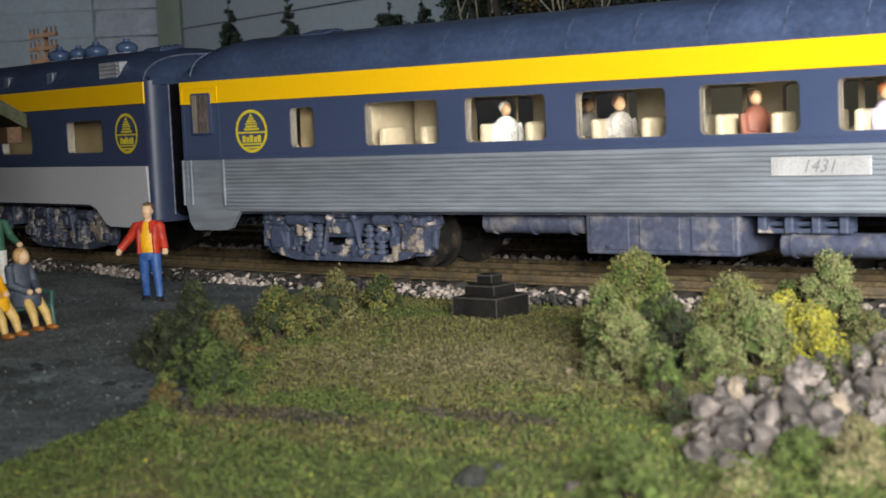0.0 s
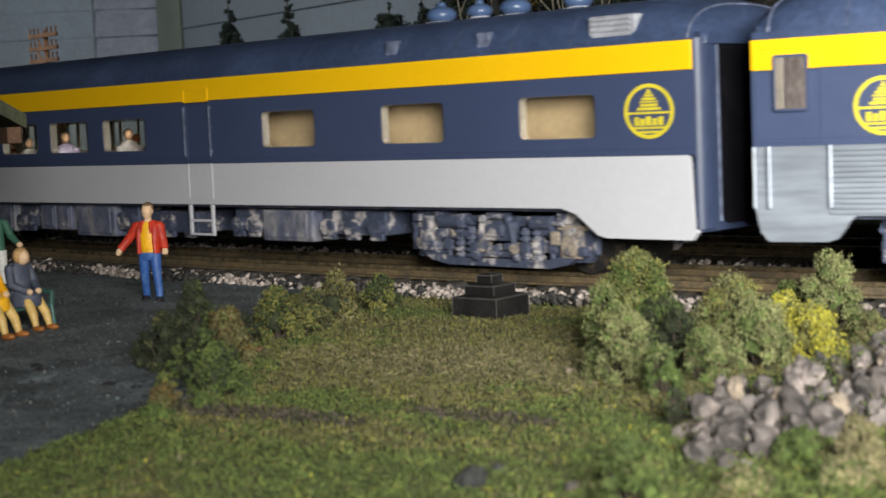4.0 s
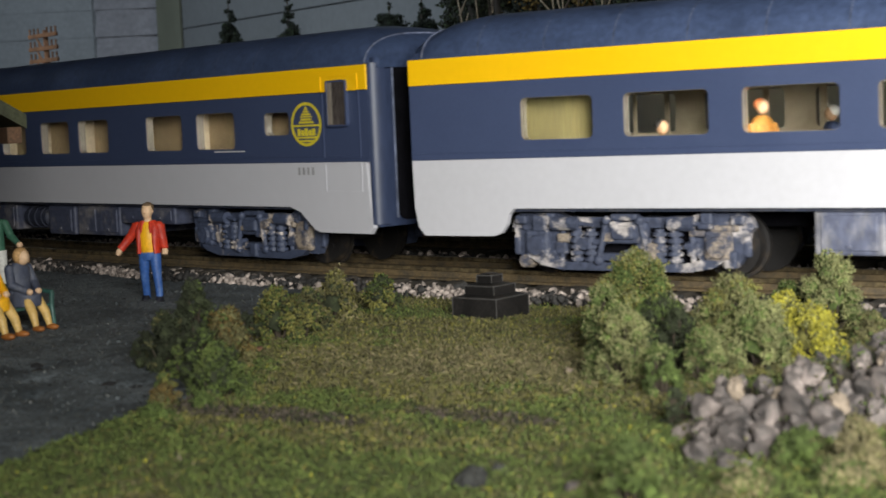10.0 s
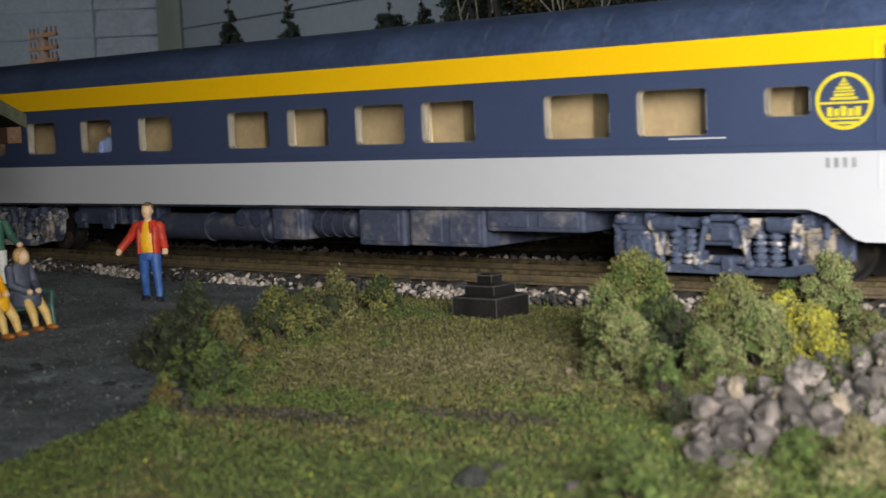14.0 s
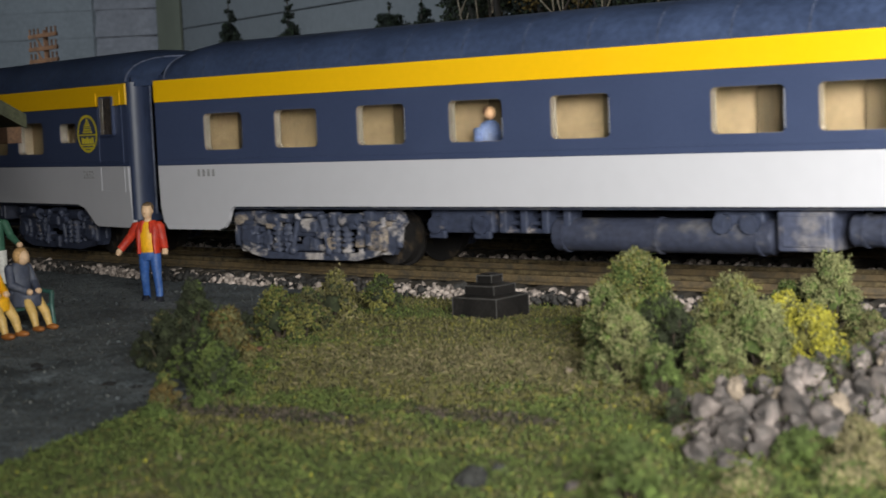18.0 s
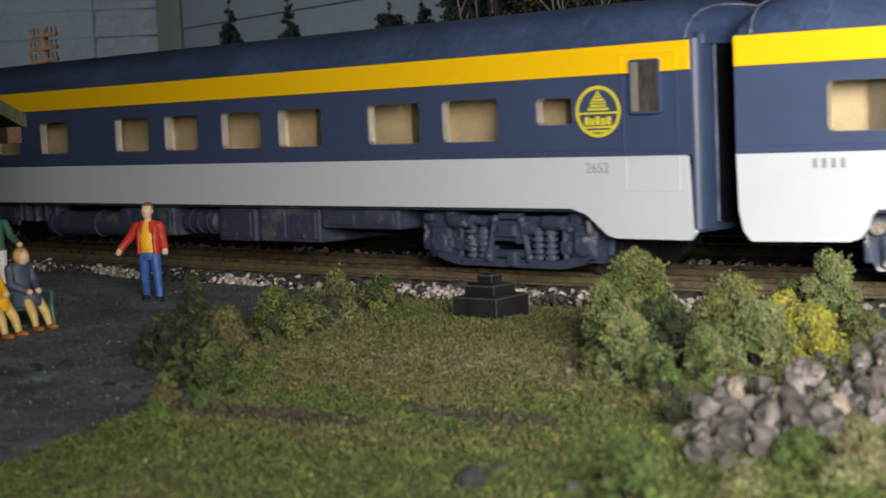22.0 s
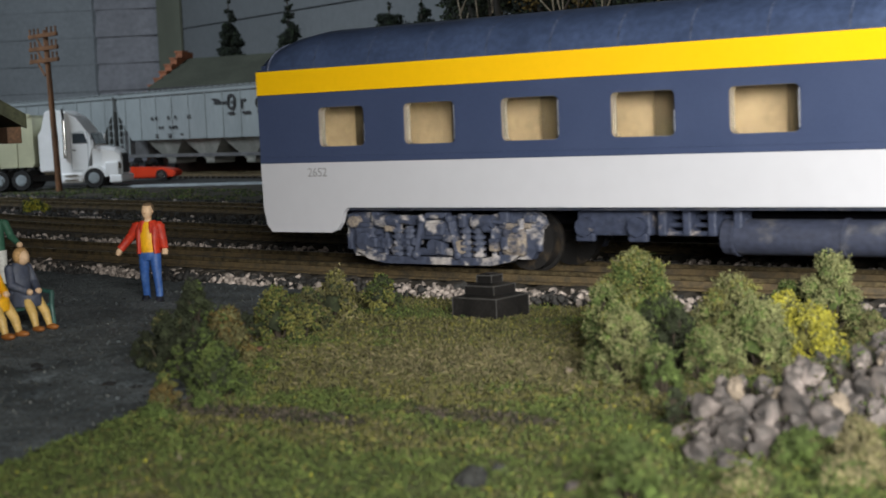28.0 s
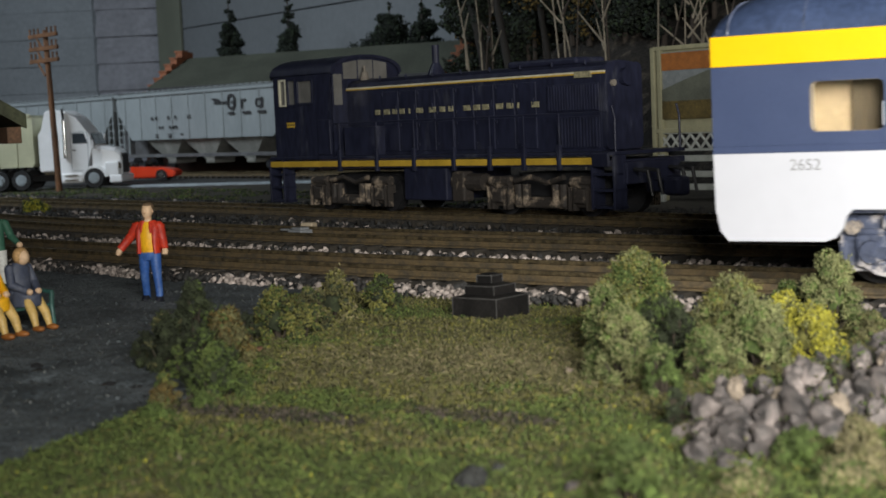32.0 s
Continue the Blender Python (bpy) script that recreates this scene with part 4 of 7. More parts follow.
box(bm, -14.6, 2.2, -HALF - 0.55, -HALF, 17.0, 20.1, 0.2)
part("number_plate", bm, mat("worn_white_plate", (0.37, 0.37, 0.385), 0.5, var=0.12, scale=120), car_a, "white plate with the car number")
text_mesh("1431", 2.9, "car_number", mat("grey_numeral", (0.20, 0.20, 0.21), 0.6), car_a, at(-6.4, -HALF - 0.60, 17.6, 90), "grey slanted numerals", 0.35)
bm = bmesh.new()
for x in (-149.0, -146.6, -137.0):
    cyl(bm, (x, -HALF - 0.7, 12.5), (x, -HALF - 0.7, 22), 0.28, seg=8)
part("grab_rail", bm, SILVER, car_a, "bright grab rail beside the door")
for i, (a, b) in enumerate(wins_a):
    for dx in (1.5, 11.5):
        for y in (-11.5, 10.5):
            bm = bmesh.new()
            box(bm, a + dx, a + dx + 5.5, y - 3.4, y + 3.4, 19.4, 22.5, 0.5)
            box(bm, a + dx, a + dx + 1.6, y - 3.4, y + 3.4, 22.0, 27.2, 0.6)
            part("coach_seat", bm, CREAM, car_a, "cream coach seat")
part("partition", box(bmesh.new(), -101.5, -100.6, -HALF + 1.4, HALF - 1.4, 19.4, 38), CREAM, car_a)
part("closet_wall", box(bmesh.new(), -120, -108, -HALF + 5.0, -HALF + 5.8, 19.4, 37.5), CREAM_WALL, car_a, "tan inner wall")
part("partition", box(bmesh.new(), -97.5, -86.0, -3.2, -2.4, 19.4, 38), CREAM_DARK, car_a)
for x, y, sh, ha in ((-67.0, -9.5, 0, 2), (-60, 8, 5, 0), (-43.0, -9, 5, 0), (-37, 9, 5, 0), (-17.0, -9, 2, 0), (5.5, -9.0, 3, 1), (30, -9, 1, 3), (55, -9, 4, 0)):
    figure(car_a, x - 4.0, y, 21.2, sh, ha, 65)

CARS = [(car_a, 456.2), (car_b, 152.9), (car_c, -147.85), (car_d, -445.7)]
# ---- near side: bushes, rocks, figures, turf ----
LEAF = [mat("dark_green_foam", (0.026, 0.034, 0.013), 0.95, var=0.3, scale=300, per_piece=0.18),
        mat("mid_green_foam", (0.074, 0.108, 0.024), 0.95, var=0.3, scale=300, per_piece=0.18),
        mat("sage_green_foam", (0.200, 0.208, 0.085), 0.95, var=0.25, scale=300, per_piece=0.18),
        mat("yellow_green_foam", (0.38, 0.355, 0.040), 0.95, var=0.25, scale=300, per_piece=0.18),
        mat("olive_brown_foam", (0.122, 0.115, 0.045), 0.95, var=0.3, scale=300, per_piece=0.18),
        mat("dry_tan_foam", (0.205, 0.178, 0.090), 0.95, var=0.25, scale=300, per_piece=0.14),
        mat("rust_brown_foam", (0.130, 0.090, 0.024), 0.95, var=0.3, scale=300, per_piece=0.18),
        mat("fresh_turf_green", (0.110, 0.145, 0.034), 0.95, var=0.3, scale=300, per_piece=0.18),
        mat("yellow_olive_foam", (0.175, 0.168, 0.042), 0.95, var=0.3, scale=300, per_piece=0.18),
        mat("mauve_brown_earth_crumb", (0.098, 0.080, 0.062), 0.95, var=0.3, scale=300, per_piece=0.18)]
TWIG = mat("brown_twig", (0.035, 0.026, 0.016), 0.9)
SHARD = (SHARD_V, SHARD_F)


def foam_points(lumps, per_mm2, rough=0.55):
    """Points on and in a set of knobbly lumps (x, y, z, r, tall)."""
    P, size = [], []
    for x, y, z, r, tall in lumps:
        n = int(per_mm2 * r * r * 12)
        d = RNG.normal(size=(n, 3))
        d /= np.linalg.norm(d, axis=1)[:, None]
        for v in d:
            k = 1 + rough * noise.noise(Vector((v[0] * 2.2 + x, v[1] * 2.2 + y, v[2] * 2.2 + z))) + 0.38 * noise.noise(Vector((v[0] * 6 + x, v[1] * 6, v[2] * 6 + y)))
            k *= RNG.uniform(0.76, 1.12) if RNG.random() < 0.94 else RNG.uniform(1.1, 1.32)
            p = (x + v[0] * r * k, y + v[1] * r * k, z + v[2] * r * k * tall)
            if p[2] > -4.6:
                P.append(p)
                size.append(RNG.uniform(0.6, 1.3))
    return P, np.array(size)


def bush(name, x, y, r, H, tones, label, lumps=19, grain=0.34, dens=2.9, core=0, cone=1.0, group="bushes of the near bank", cat="bush"):
    """A clump of scenic foam on twigs: knobbly lumps of small crumbs with gaps, over a darker core that holds the gaps'
    shade in its colour.
    """
    base = hill(x, y)
    t = thing(name, at(x, y, base + 0.3), label, cat, group)
    L = []
    for i in range(lumps):
        f = (i + RNG.uniform(0.2, 0.8)) / lumps
        k = RNG.uniform(0.17, 0.37) * r
        q = (r - k * 0.85) * (max(0.0, 1 - f ** (2.2 / cone)) ** 0.5) * RNG.uniform(0.85, 1.05)
        a = i * 2.4 + RNG.uniform(-0.4, 0.4)
        L.append((q * math.cos(a), q * math.sin(a), max(k * 0.6, f * (H - k * 0.9)), k * (1.0 if cone == 1.0 else 1.1 - 0.5 * f), RNG.uniform(0.85, 1.15)))
    L.append((RNG.uniform(-0.15, 0.15) * r, RNG.uniform(-0.15, 0.15) * r, H - 0.28 * r, r * 0.28, 1.1))
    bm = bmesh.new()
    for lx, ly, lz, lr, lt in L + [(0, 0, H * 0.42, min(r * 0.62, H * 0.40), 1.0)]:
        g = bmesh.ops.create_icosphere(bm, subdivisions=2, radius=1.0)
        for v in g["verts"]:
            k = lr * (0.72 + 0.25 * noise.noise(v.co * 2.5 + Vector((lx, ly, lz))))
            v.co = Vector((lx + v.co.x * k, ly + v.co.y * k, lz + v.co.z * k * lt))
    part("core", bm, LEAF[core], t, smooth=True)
    bm = bmesh.new()
    for lx, ly, lz, lr, lt in L:
        cyl(bm, (lx * 0.2, ly * 0.2, -0.8), (lx, ly, lz), 0.22, 0.10, 6)
    part("stem", bm, TWIG, t)
    P, s = foam_points(L, dens / (grain * grain) * 0.25)
    # tone drifts over the clump, so that whole sprays differ
    cum = np.cumsum([w for _, w in tones])
    pick = []
    for p in P:
        u = 0.5 + 0.7 * noise.noise(Vector((p[0] * 0.35 + x, p[1] * 0.35, p[2] * 0.35 + y))) + RNG.uniform(-0.34, 0.34)
        pick.append(int(min(len(tones) - 1, np.searchsorted(cum, min(0.999, max(0, u))))))
    me = scatter("crown", P, s * grain, SHARD, [LEAF[k] for k, _ in tones], pick, jitter=0.35, smooth=True)
    piece("crown", me, t)
    return t


G, Mx, SG, YG, OB, DT, RB_, FG, YO = range(9)
# the clump beside the lot, the hedge, the pale shrubs before the track, and the tufts at the edge
bush("bush", -146.1, -89.5, 3.3, 11.6, [(G, 0.85), (Mx, 0.15)], "dark green conical shrub beside the cinder lot", grain=0.25, lumps=26)
bush("bush", -145.2, -95.8, 3.6, 8.0, [(G, 0.92), (OB, 0.08)], "dark green foam shrub beside the cinder lot", grain=0.25, lumps=14)
bush("bush", -149.6, -95.4, 2.5, 5.2, [(G, 0.85), (OB, 0.15)], "dark green low shrub beside the lot", grain=0.25, lumps=10)
bush("bush", -151.0, -90.6, 2.0, 7.2, [(G, 0.9), (OB, 0.1)], "thin dark green shrub beside the lot", grain=0.25, cone=1.4)
bush("bush", -138.8, -91.0, 3.9, 8.6, [(OB, 0.45), (RB_, 0.4), (Mx, 0.15)], "rusty brown foam shrub beside the lot", grain=0.25, core=4, lumps=13)
bush("bush", -137.0, -97.6, 3.4, 6.6, [(G, 0.6), (Mx, 0.4)], "deep green foam shrub beside the lot", grain=0.25, lumps=12)
bush("bush", -124.8, -108.2, 3.9, 6.9, [(G, 0.15), (Mx, 0.5), (FG, 0.35)], "mid green foam shrub at the turf's edge", grain=0.25, lumps=13)
bush("bush", -128.8, -107.4, 2.9, 5.4, [(G, 0.65), (Mx, 0.35)], "deep green foam shrub at the turf's edge", grain=0.25, lumps=10)
bush("bush", -139.4, -100.0, 1.8, 4.5, [(Mx, 0.5), (FG, 0.5)], "small fresh green tuft beside the lot", grain=0.25, lumps=8)
bush("bush", -133.2, -108.9, 1.7, 2.9, [(YO, 0.6), (Mx, 0.4)], "small yellow-green tuft beside the lot", grain=0.23, core=1, lumps=8)
bush("bush", -130.2, -111.8, 2.0, 2.2, [(RB_, 0.7), (OB, 0.3)], "low rusty brown tuft", grain=0.23, core=4, lumps=8)
bush("bush", -126.8, -116.0, 2.2, 1.9, [(OB, 0.4), (RB_, 0.4), (Mx, 0.2)], "low rusty tuft at the turf's edge", grain=0.22, core=4, lumps=8)
bush("bush", -121.9, -121.6, 2.4, 1.9, [(Mx, 0.6), (FG, 0.2), (OB, 0.2)], "low green tuft at the turf's edge", grain=0.22, core=1, lumps=8)
bush("bush", -121.4, -114.6, 1.9, 2.1, [(Mx, 0.6), (OB, 0.4)], "low olive tuft at the turf's edge", grain=0.22, core=1, lumps=8)
bush("bush", -148.4, -69.6, 4.0, 8.4, [(G, 0.12), (Mx, 0.30), (YO, 0.58)], "olive green hedge shrub", grain=0.25, lumps=12)
bush("bush", -146.8, -65.4, 2.6, 5.4, [(G, 0.2), (Mx, 0.3), (YO, 0.5)], "low olive green hedge shrub", grain=0.25, lumps=9)
bush("bush", -152.6, -71.4, 2.4, 4.8, [(G, 0.85), (Mx, 0.15)], "dark low hedge shrub", grain=0.25, lumps=9)
bush("bush", -151.6, -57.6, 3.3, 6.8, [(G, 0.15), (OB, 0.4), (Mx, 0.2), (YO, 0.25)], "olive brown hedge shrub", grain=0.25, lumps=10)
bush("bush", -155.2, -47.0, 4.4, 8.3, [(OB, 0.5), (YO, 0.25), (DT, 0.25)], "tall yellow-olive hedge shrub", grain=0.26, lumps=12)
bush("bush", -153.8, -36.2, 3.6, 6.6, [(G, 0.1), (Mx, 0.35), (YO, 0.55)], "small green hedge shrub", grain=0.26, lumps=10)
# Dark shrubs added as filler; their deep green stands for the thicket's shadows.
bush("bush", -87.4, -66.0, 4.4, 8.6, [(G, 0.55), (Mx, 0.45)], "dark green foam shrub added for the thicket's shadows", grain=0.21, core=0)
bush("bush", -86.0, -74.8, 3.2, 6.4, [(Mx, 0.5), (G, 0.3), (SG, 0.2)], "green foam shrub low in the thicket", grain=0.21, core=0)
bush("bush", -86.6, -44.0, 4.2, 8.2, [(G, 0.5), (Mx, 0.3), (SG, 0.2)], "dark green foam shrub added for shadows behind the thicket", grain=0.21, core=0)
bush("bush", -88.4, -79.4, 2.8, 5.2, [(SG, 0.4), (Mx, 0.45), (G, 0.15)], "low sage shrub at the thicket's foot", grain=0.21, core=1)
bush("bush", -95.4, -56.1, 5.7, 13.3, [(Mx, 0.35), (YO, 0.3), (SG, 0.35)], "tall sage green foam shrub", grain=0.21, core=1)
bush("bush", -96.3, -64.4, 3.0, 10.1, [(YO, 0.3), (SG, 0.4), (Mx, 0.3)], "green foam shrub beside the turf", grain=0.21, core=1)
bush("bush", -84.1, -82.0, 3.8, 9.5, [(SG, 0.85), (Mx, 0.15)], "sage green foam shrub before the track", grain=0.21, core=1)
bush("bush", -76.1, -88.6, 2.4, 6.2, [(Mx, 0.8), (SG, 0.2)], "low green foam shrub by the rocks", grain=0.21, core=1)
# Added filler: dark green where there is only a shaded gap.
bush("bush", -81.1, -73.3, 3.2, 8.0, [(G, 0.8), (Mx, 0.2)], "dark green foam shrub added for the thicket's dark gap", grain=0.21, core=0)
bush("bush", -81.2, -57.4, 5.3, 10.4, [(YO, 0.35), (OB, 0.3), (SG, 0.35)], "olive green foam shrub before the track", grain=0.21, core=1)
bush("bush", -75.4, -78.7, 2.9, 6.9, [(SG, 0.45), (Mx, 0.35), (OB, 0.2)], "low sage shrub above the rocks", grain=0.21, core=1)
bush("bush", -73.6, -67.6, 4.8, 8.6, [(SG, 0.88), (Mx, 0.12)], "sage green foam shrub by the rocks", grain=0.21, core=1)
bush("bush", -78.0, -47.2, 3.1, 7.0, [(YG, 0.72), (YO, 0.18), (SG, 0.1)], "bright yellow-green foam shrub", grain=0.21, core=8)
bush("bush", -69.7, -59.6, 4.4, 7.2, [(YG, 0.7), (YO, 0.2), (SG, 0.1)], "bright yellow-green foam shrub by the rocks", grain=0.21, core=8)
bush("bush", -76.9, -32.6, 4.7, 11.1, [(SG, 0.8), (Mx, 0.2)], "tall sage green foam shrub by the track", grain=0.21, core=1)
bush("bush", -84.8, -27.5, 3.8, 6.3, [(Mx, 0.5), (SG, 0.2), (G, 0.3)], "green foam shrub by the track", grain=0.21, core=1)
bush("bush", -67.4, -44.2, 2.6, 4.4, [(OB, 0.6), (Mx, 0.4)], "olive foam shrub behind the rocks", grain=0.21, core=4)
bush("bush", -67.5, -103.3, 1.3, 4.3, [(G, 0.6), (Mx, 0.4)], "dark green tuft beside the rocks", grain=0.21, core=0)
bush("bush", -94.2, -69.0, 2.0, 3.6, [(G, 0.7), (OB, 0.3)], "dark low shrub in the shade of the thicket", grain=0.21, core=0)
bush("bush", -57.6, -132.5, 3.1, 5.9, [(Mx, 0.5), (FG, 0.25), (OB, 0.25)], "mid green tuft near the layout's edge", grain=0.21, core=1)
bush("bush", -61.9, -130.5, 1.9, 1.5, [(Mx, 0.7), (OB, 0.3)], "low green tuft near the layout's edge", grain=0.21, core=1)
bush("bush", -50.5, -125.6, 2.8, 2.3, [(DT, 0.3), (Mx, 0.4), (OB, 0.3)], "tan and green tuft below the rocks", grain=0.21, core=4)
bush("bush", -44.4, -115.8, 2.4, 5.1, [(DT, 0.8), (OB, 0.2)], "dry tan tuft below the rocks", grain=0.21, core=4)
bush("bush", -50.3, -113.5, 2.9, 3.3, [(Mx, 0.7), (OB, 0.3)], "green tuft between the rocks", grain=0.21, core=1)
bush("bush", -44.6, -119.8, 2.8, 2.3, [(DT, 0.5), (Mx, 0.5)], "tan tuft below the rocks", grain=0.21, core=4)

solo("bark_flake", box(bmesh.new(), -1.6, 1.6, -0.6, 0.6, 0, 0.7, 0.25), mat("red_brown_bark_flake", (0.12, 0.058, 0.032), 0.9, var=0.3, scale=300), at(-145.6, -78.6, hill(-145.6, -78.6) + 0.5, 4, -3, 38), "red-brown flake of bark on the turf", "bark")

# rocks
ROCK = mat("grey_violet_rock", (0.042, 0.038, 0.037), 0.85, var=0.35, edge=(0.38, 0.68), scale=260, fine=800, second=(0.215, 0.180, 0.165), mix=0.5, bump=1.0, depth=0.6, per_piece=0.5)
ROCK_WARM = mat("pale_warm_rock", (0.23, 0.185, 0.14), 0.85, var=0.2, scale=260, fine=1400, bump=0.6, depth=0.4)


def rock_mesh(seed):
    bm = bmesh.new()
    bmesh.ops.create_icosphere(bm, subdivisions=3, radius=1.0)
    off = Vector((seed * 7.1, seed * 3.3, seed))
    for v in bm.verts:
        n = v.co.normalized()
        k = 1 + 0.36 * noise.noise(n * 1.1 + off) + 0.24 * noise.noise(n * 2.6 + off) + 0.20 * noise.noise(n * 6 + off)
        for c in range(5):
            w = Vector((math.sin(seed * 3 + c * 2.1), math.cos(seed * 5 + c * 1.7), math.sin(seed + c * 2.9))).normalized()
            k = min(k, (0.80 + 0.1 * math.sin(seed + c)) / max(0.25, n.dot(w))) if n.dot(w) > 0.5 else k
        v.co = Vector((n.x * k * 0.95, n.y * k * 0.85, n.z * k * 1.25))
    return mesh_of(bm, "rock", ROCK, True)


ROCKS = [rock_mesh(i + 1) for i in range(9)]
WARM = ROCKS[3].copy()
WARM.materials[0] = ROCK_WARM
rr = random.Random(5)


def rock(x, y, lift, r, me=None):
    ob = new("rock", me or rr.choice(ROCKS))
    ob.matrix_basis = at(x, y, hill(x, y) + lift, rr.uniform(-55, 35), rr.uniform(-45, 45), rr.uniform(0, 360)) @ Matrix.Diagonal((r, r, r, 1))
    return tagged(ob, "pale warm-toned rock in the rock pile" if me else "rough grey-violet rock in the pile on the bank", "rock", "rocks of the bank")


def along(line, f):
    n = len(line) - 1
    i = min(n - 1, int(f * n))
    return Vector(line[i]).lerp(Vector(line[i + 1]), f * n - i)


FOOT = [(-60.5, -115.5, 0), (-55.3, -117.5, 0), (-52.0, -108.0, 0), (-48.0, -88.0, 0), (-46.0, -74.0, 0)]
CREST = [(-69.0, -97.5, 2.0), (-65.6, -91.5, 3.4), (-59.8, -91.2, 3.9), (-58.6, -78.0, 4.6), (-55.0, -71.0, 5.2)]
for iv in range(15):
    for iu in range(6):
        u, v = min(1, max(0, (iu + rr.uniform(-0.35, 0.35)) / 5)), min(1, max(0, (iv + rr.uniform(-0.4, 0.4)) / 14))
        p = along(FOOT, v).lerp(along(CREST, v), u)
        rock(p.x + rr.uniform(-0.6, 0.6), p.y + rr.uniform(-0.6, 0.6), p.z + 0.4 + rr.uniform(-1.0, 0.8), rr.choice((0.8, 1.0, 1.25, 1.5, 1.75, 2.0)) * (0.75 if u > 0.7 else 1.0), None)
for v, u, r in ((0.24, 0.75, 1.1), (0.42, 0.5, 1.3), (0.60, 0.3, 1.0), (0.80, 0.55, 1.2), (0.93, 0.8, 0.9)):
    p = along(FOOT, v).lerp(along(CREST, v), u)
    rock(p.x, p.y, p.z + 1.2, r, WARM)
bm = bmesh.new()
rings = []
for i in range(9):
    f = i / 8
    a_, c_ = along(FOOT, f), along(CREST, f)
    b_ = c_ + (c_ - a_) * 0.8
    rings.append([(a_.x, a_.y, -6), (a_.x, a_.y, -4.6), (c_.x, c_.y, c_.z - 5.2), (b_.x, b_.y, -4.8), (b_.x, b_.y, -6)])
loft(bm, rings)
solo("rock_bank", bm, GROUND, at(0, 0, 0), "dark earth bank under the rocks", kind="structure")
DARK_STONE = ROCKS[5].copy()
DARK_STONE.materials[0] = mat("dark_mossy_stone", (0.020, 0.021, 0.020), 0.9, var=0.3, scale=300, second=(0.045, 0.046, 0.040), mix=0.4)
for x, y, r, me in ((-73.4, -132.6, 1.8, DARK_STONE), (-73.4, -127.6, 0.9, DARK_STONE), (-64.0, -130.8, 1.0, None), (-94.1, -78.0, 0.75, WARM), (-104.5, -136.5, 0.5, WARM)):
    rock(x, y, 0.4, r, me)

# Flat black lumps added to give the lot's hollows their shade.
HOLLOW_LUMP = ROCKS[2].copy()
HOLLOW_LUMP.materials[0] = mat("hollow_shade_black", (0.006, 0.006, 0.007), 0.9, var=0.3, scale=300)
for x, y, r, turn in ((-147.6, -105.6, 1.5, 20), (-145.4, -106.6, 1.1, 70), (-140.6, -106.2, 1.3, 40), (-168.6, -98.2, 1.2, 10), (-166.8, -99.2, 0.8, 80)):
    ob = new("clinker", HOLLOW_LUMP)
    ob.matrix_basis = at(x, y, hill(x, y) + 0.75 + lot_rough(x, y), 0, 0, turn) @ Matrix.Diagonal((r, r * 0.8, 0.35, 1))
    tagged(ob, "flat black lump standing for a dark hollow in the cinders", "stone", "clinkers of the lot")

P = []
for _ in range(2600):
    v, u = rr.random(), rr.random()
    if noise.noise(Vector((u * 3, v * 9, 2))) > 0.12:
        p = along(FOOT, v).lerp(along(CREST, v), u)
        P.append((p.x + rr.uniform(-1, 1), p.y + rr.uniform(-1, 1), hill(p.x, p.y) + p.z + rr.uniform(0.2, 1.7)))
tagged(new("moss", scatter("moss", P, RNG.uniform(0.12, 0.3, len(P)), SHARD, [LEAF[1], LEAF[0], LEAF[4]], RNG.choice(3, len(P)), jitter=0.4)), "green moss in the gaps between rocks", "moss", kind="stuff")

# turf crumbs
def turf_crumbs(name, n, x0, x1, y0, y1, size, label):
    P, s, pick = [], [], []
    while len(P) < n:
        x, y = RNG.uniform(x0, x1), RNG.uniform(y0, y1)
        if not is_turf(x, y):
            continue
        near = min(1.0, max(0.0, (-70 - y) / 45.0))
        # Bare brown earth; the patch at (-128, -114) also paints shade under the shrubs.
        bare = math.exp(-(((x + 110.5) / 12.5) ** 2 + ((y + 116.5) / 3.2) ** 2)) + math.exp(-(((x + 128) / 6) ** 2 + ((y + 114) / 5) ** 2)) + math.exp(-(((x + 88) / 9) ** 2 + ((y + 108) / 2.5) ** 2))
        tan = math.exp(-(((x + 108) / 26) ** 2 + ((y + 76) / 17) ** 2))
        g = 0.22 + 0.36 * near + 0.35 * min(1.0, max(0.0, (-112 - y) / 12.0)) - 0.9 * bare - 0.30 * tan + 1.0 * noise.noise(Vector((x * 0.045, y * 0.07, 1))) + 0.55 * noise.noise(Vector((x * 0.12, y * 0.12, 4)))
        P.append((x, y, hill(x, y) + 0.6 + abs(RNG.normal()) * 0.22))
        s.append(RNG.uniform(0.5, 1.4) * size)
        w = RNG.random()
        g = min(0.88, max(0.14, 0.5 + (g - 0.5) * 1.15))
        w = 0.45 * w + 0.55 * min(0.999, max(0.0, 0.5 + 0.9 * noise.noise(Vector((x * 0.7, y * 0.7, 31)))))
        u = 0.55 * RNG.random() + 0.45 * min(1.0, max(0.0, 0.5 + 0.9 * noise.noise(Vector((x * 0.5, y * 0.5, 17)))))
        pick.append((1 if w < 0.40 else 7 if w < 0.76 else 8 if w < 0.86 else 0) if u < g else (5 if w < 0.26 + 0.30 * tan else 8 if w < 0.48 else 4))
        if bare > 0.3 and RNG.random() < 0.8:
            pick[-1] = (9, 9, 9, 0)[RNG.randint(4)]
        if RNG.random() < 0.004:
            pick[-1] = 3
    me = scatter(name, P, s, SHARD, LEAF, pick, jitter=0.4, smooth=True)
    return tagged(new(name, me), label, "turf", kind="stuff")


turf_crumbs("turf_crumbs", 120000, -160, 20, -160, -60, 0.20, "green and tan scenic turf crumbs")
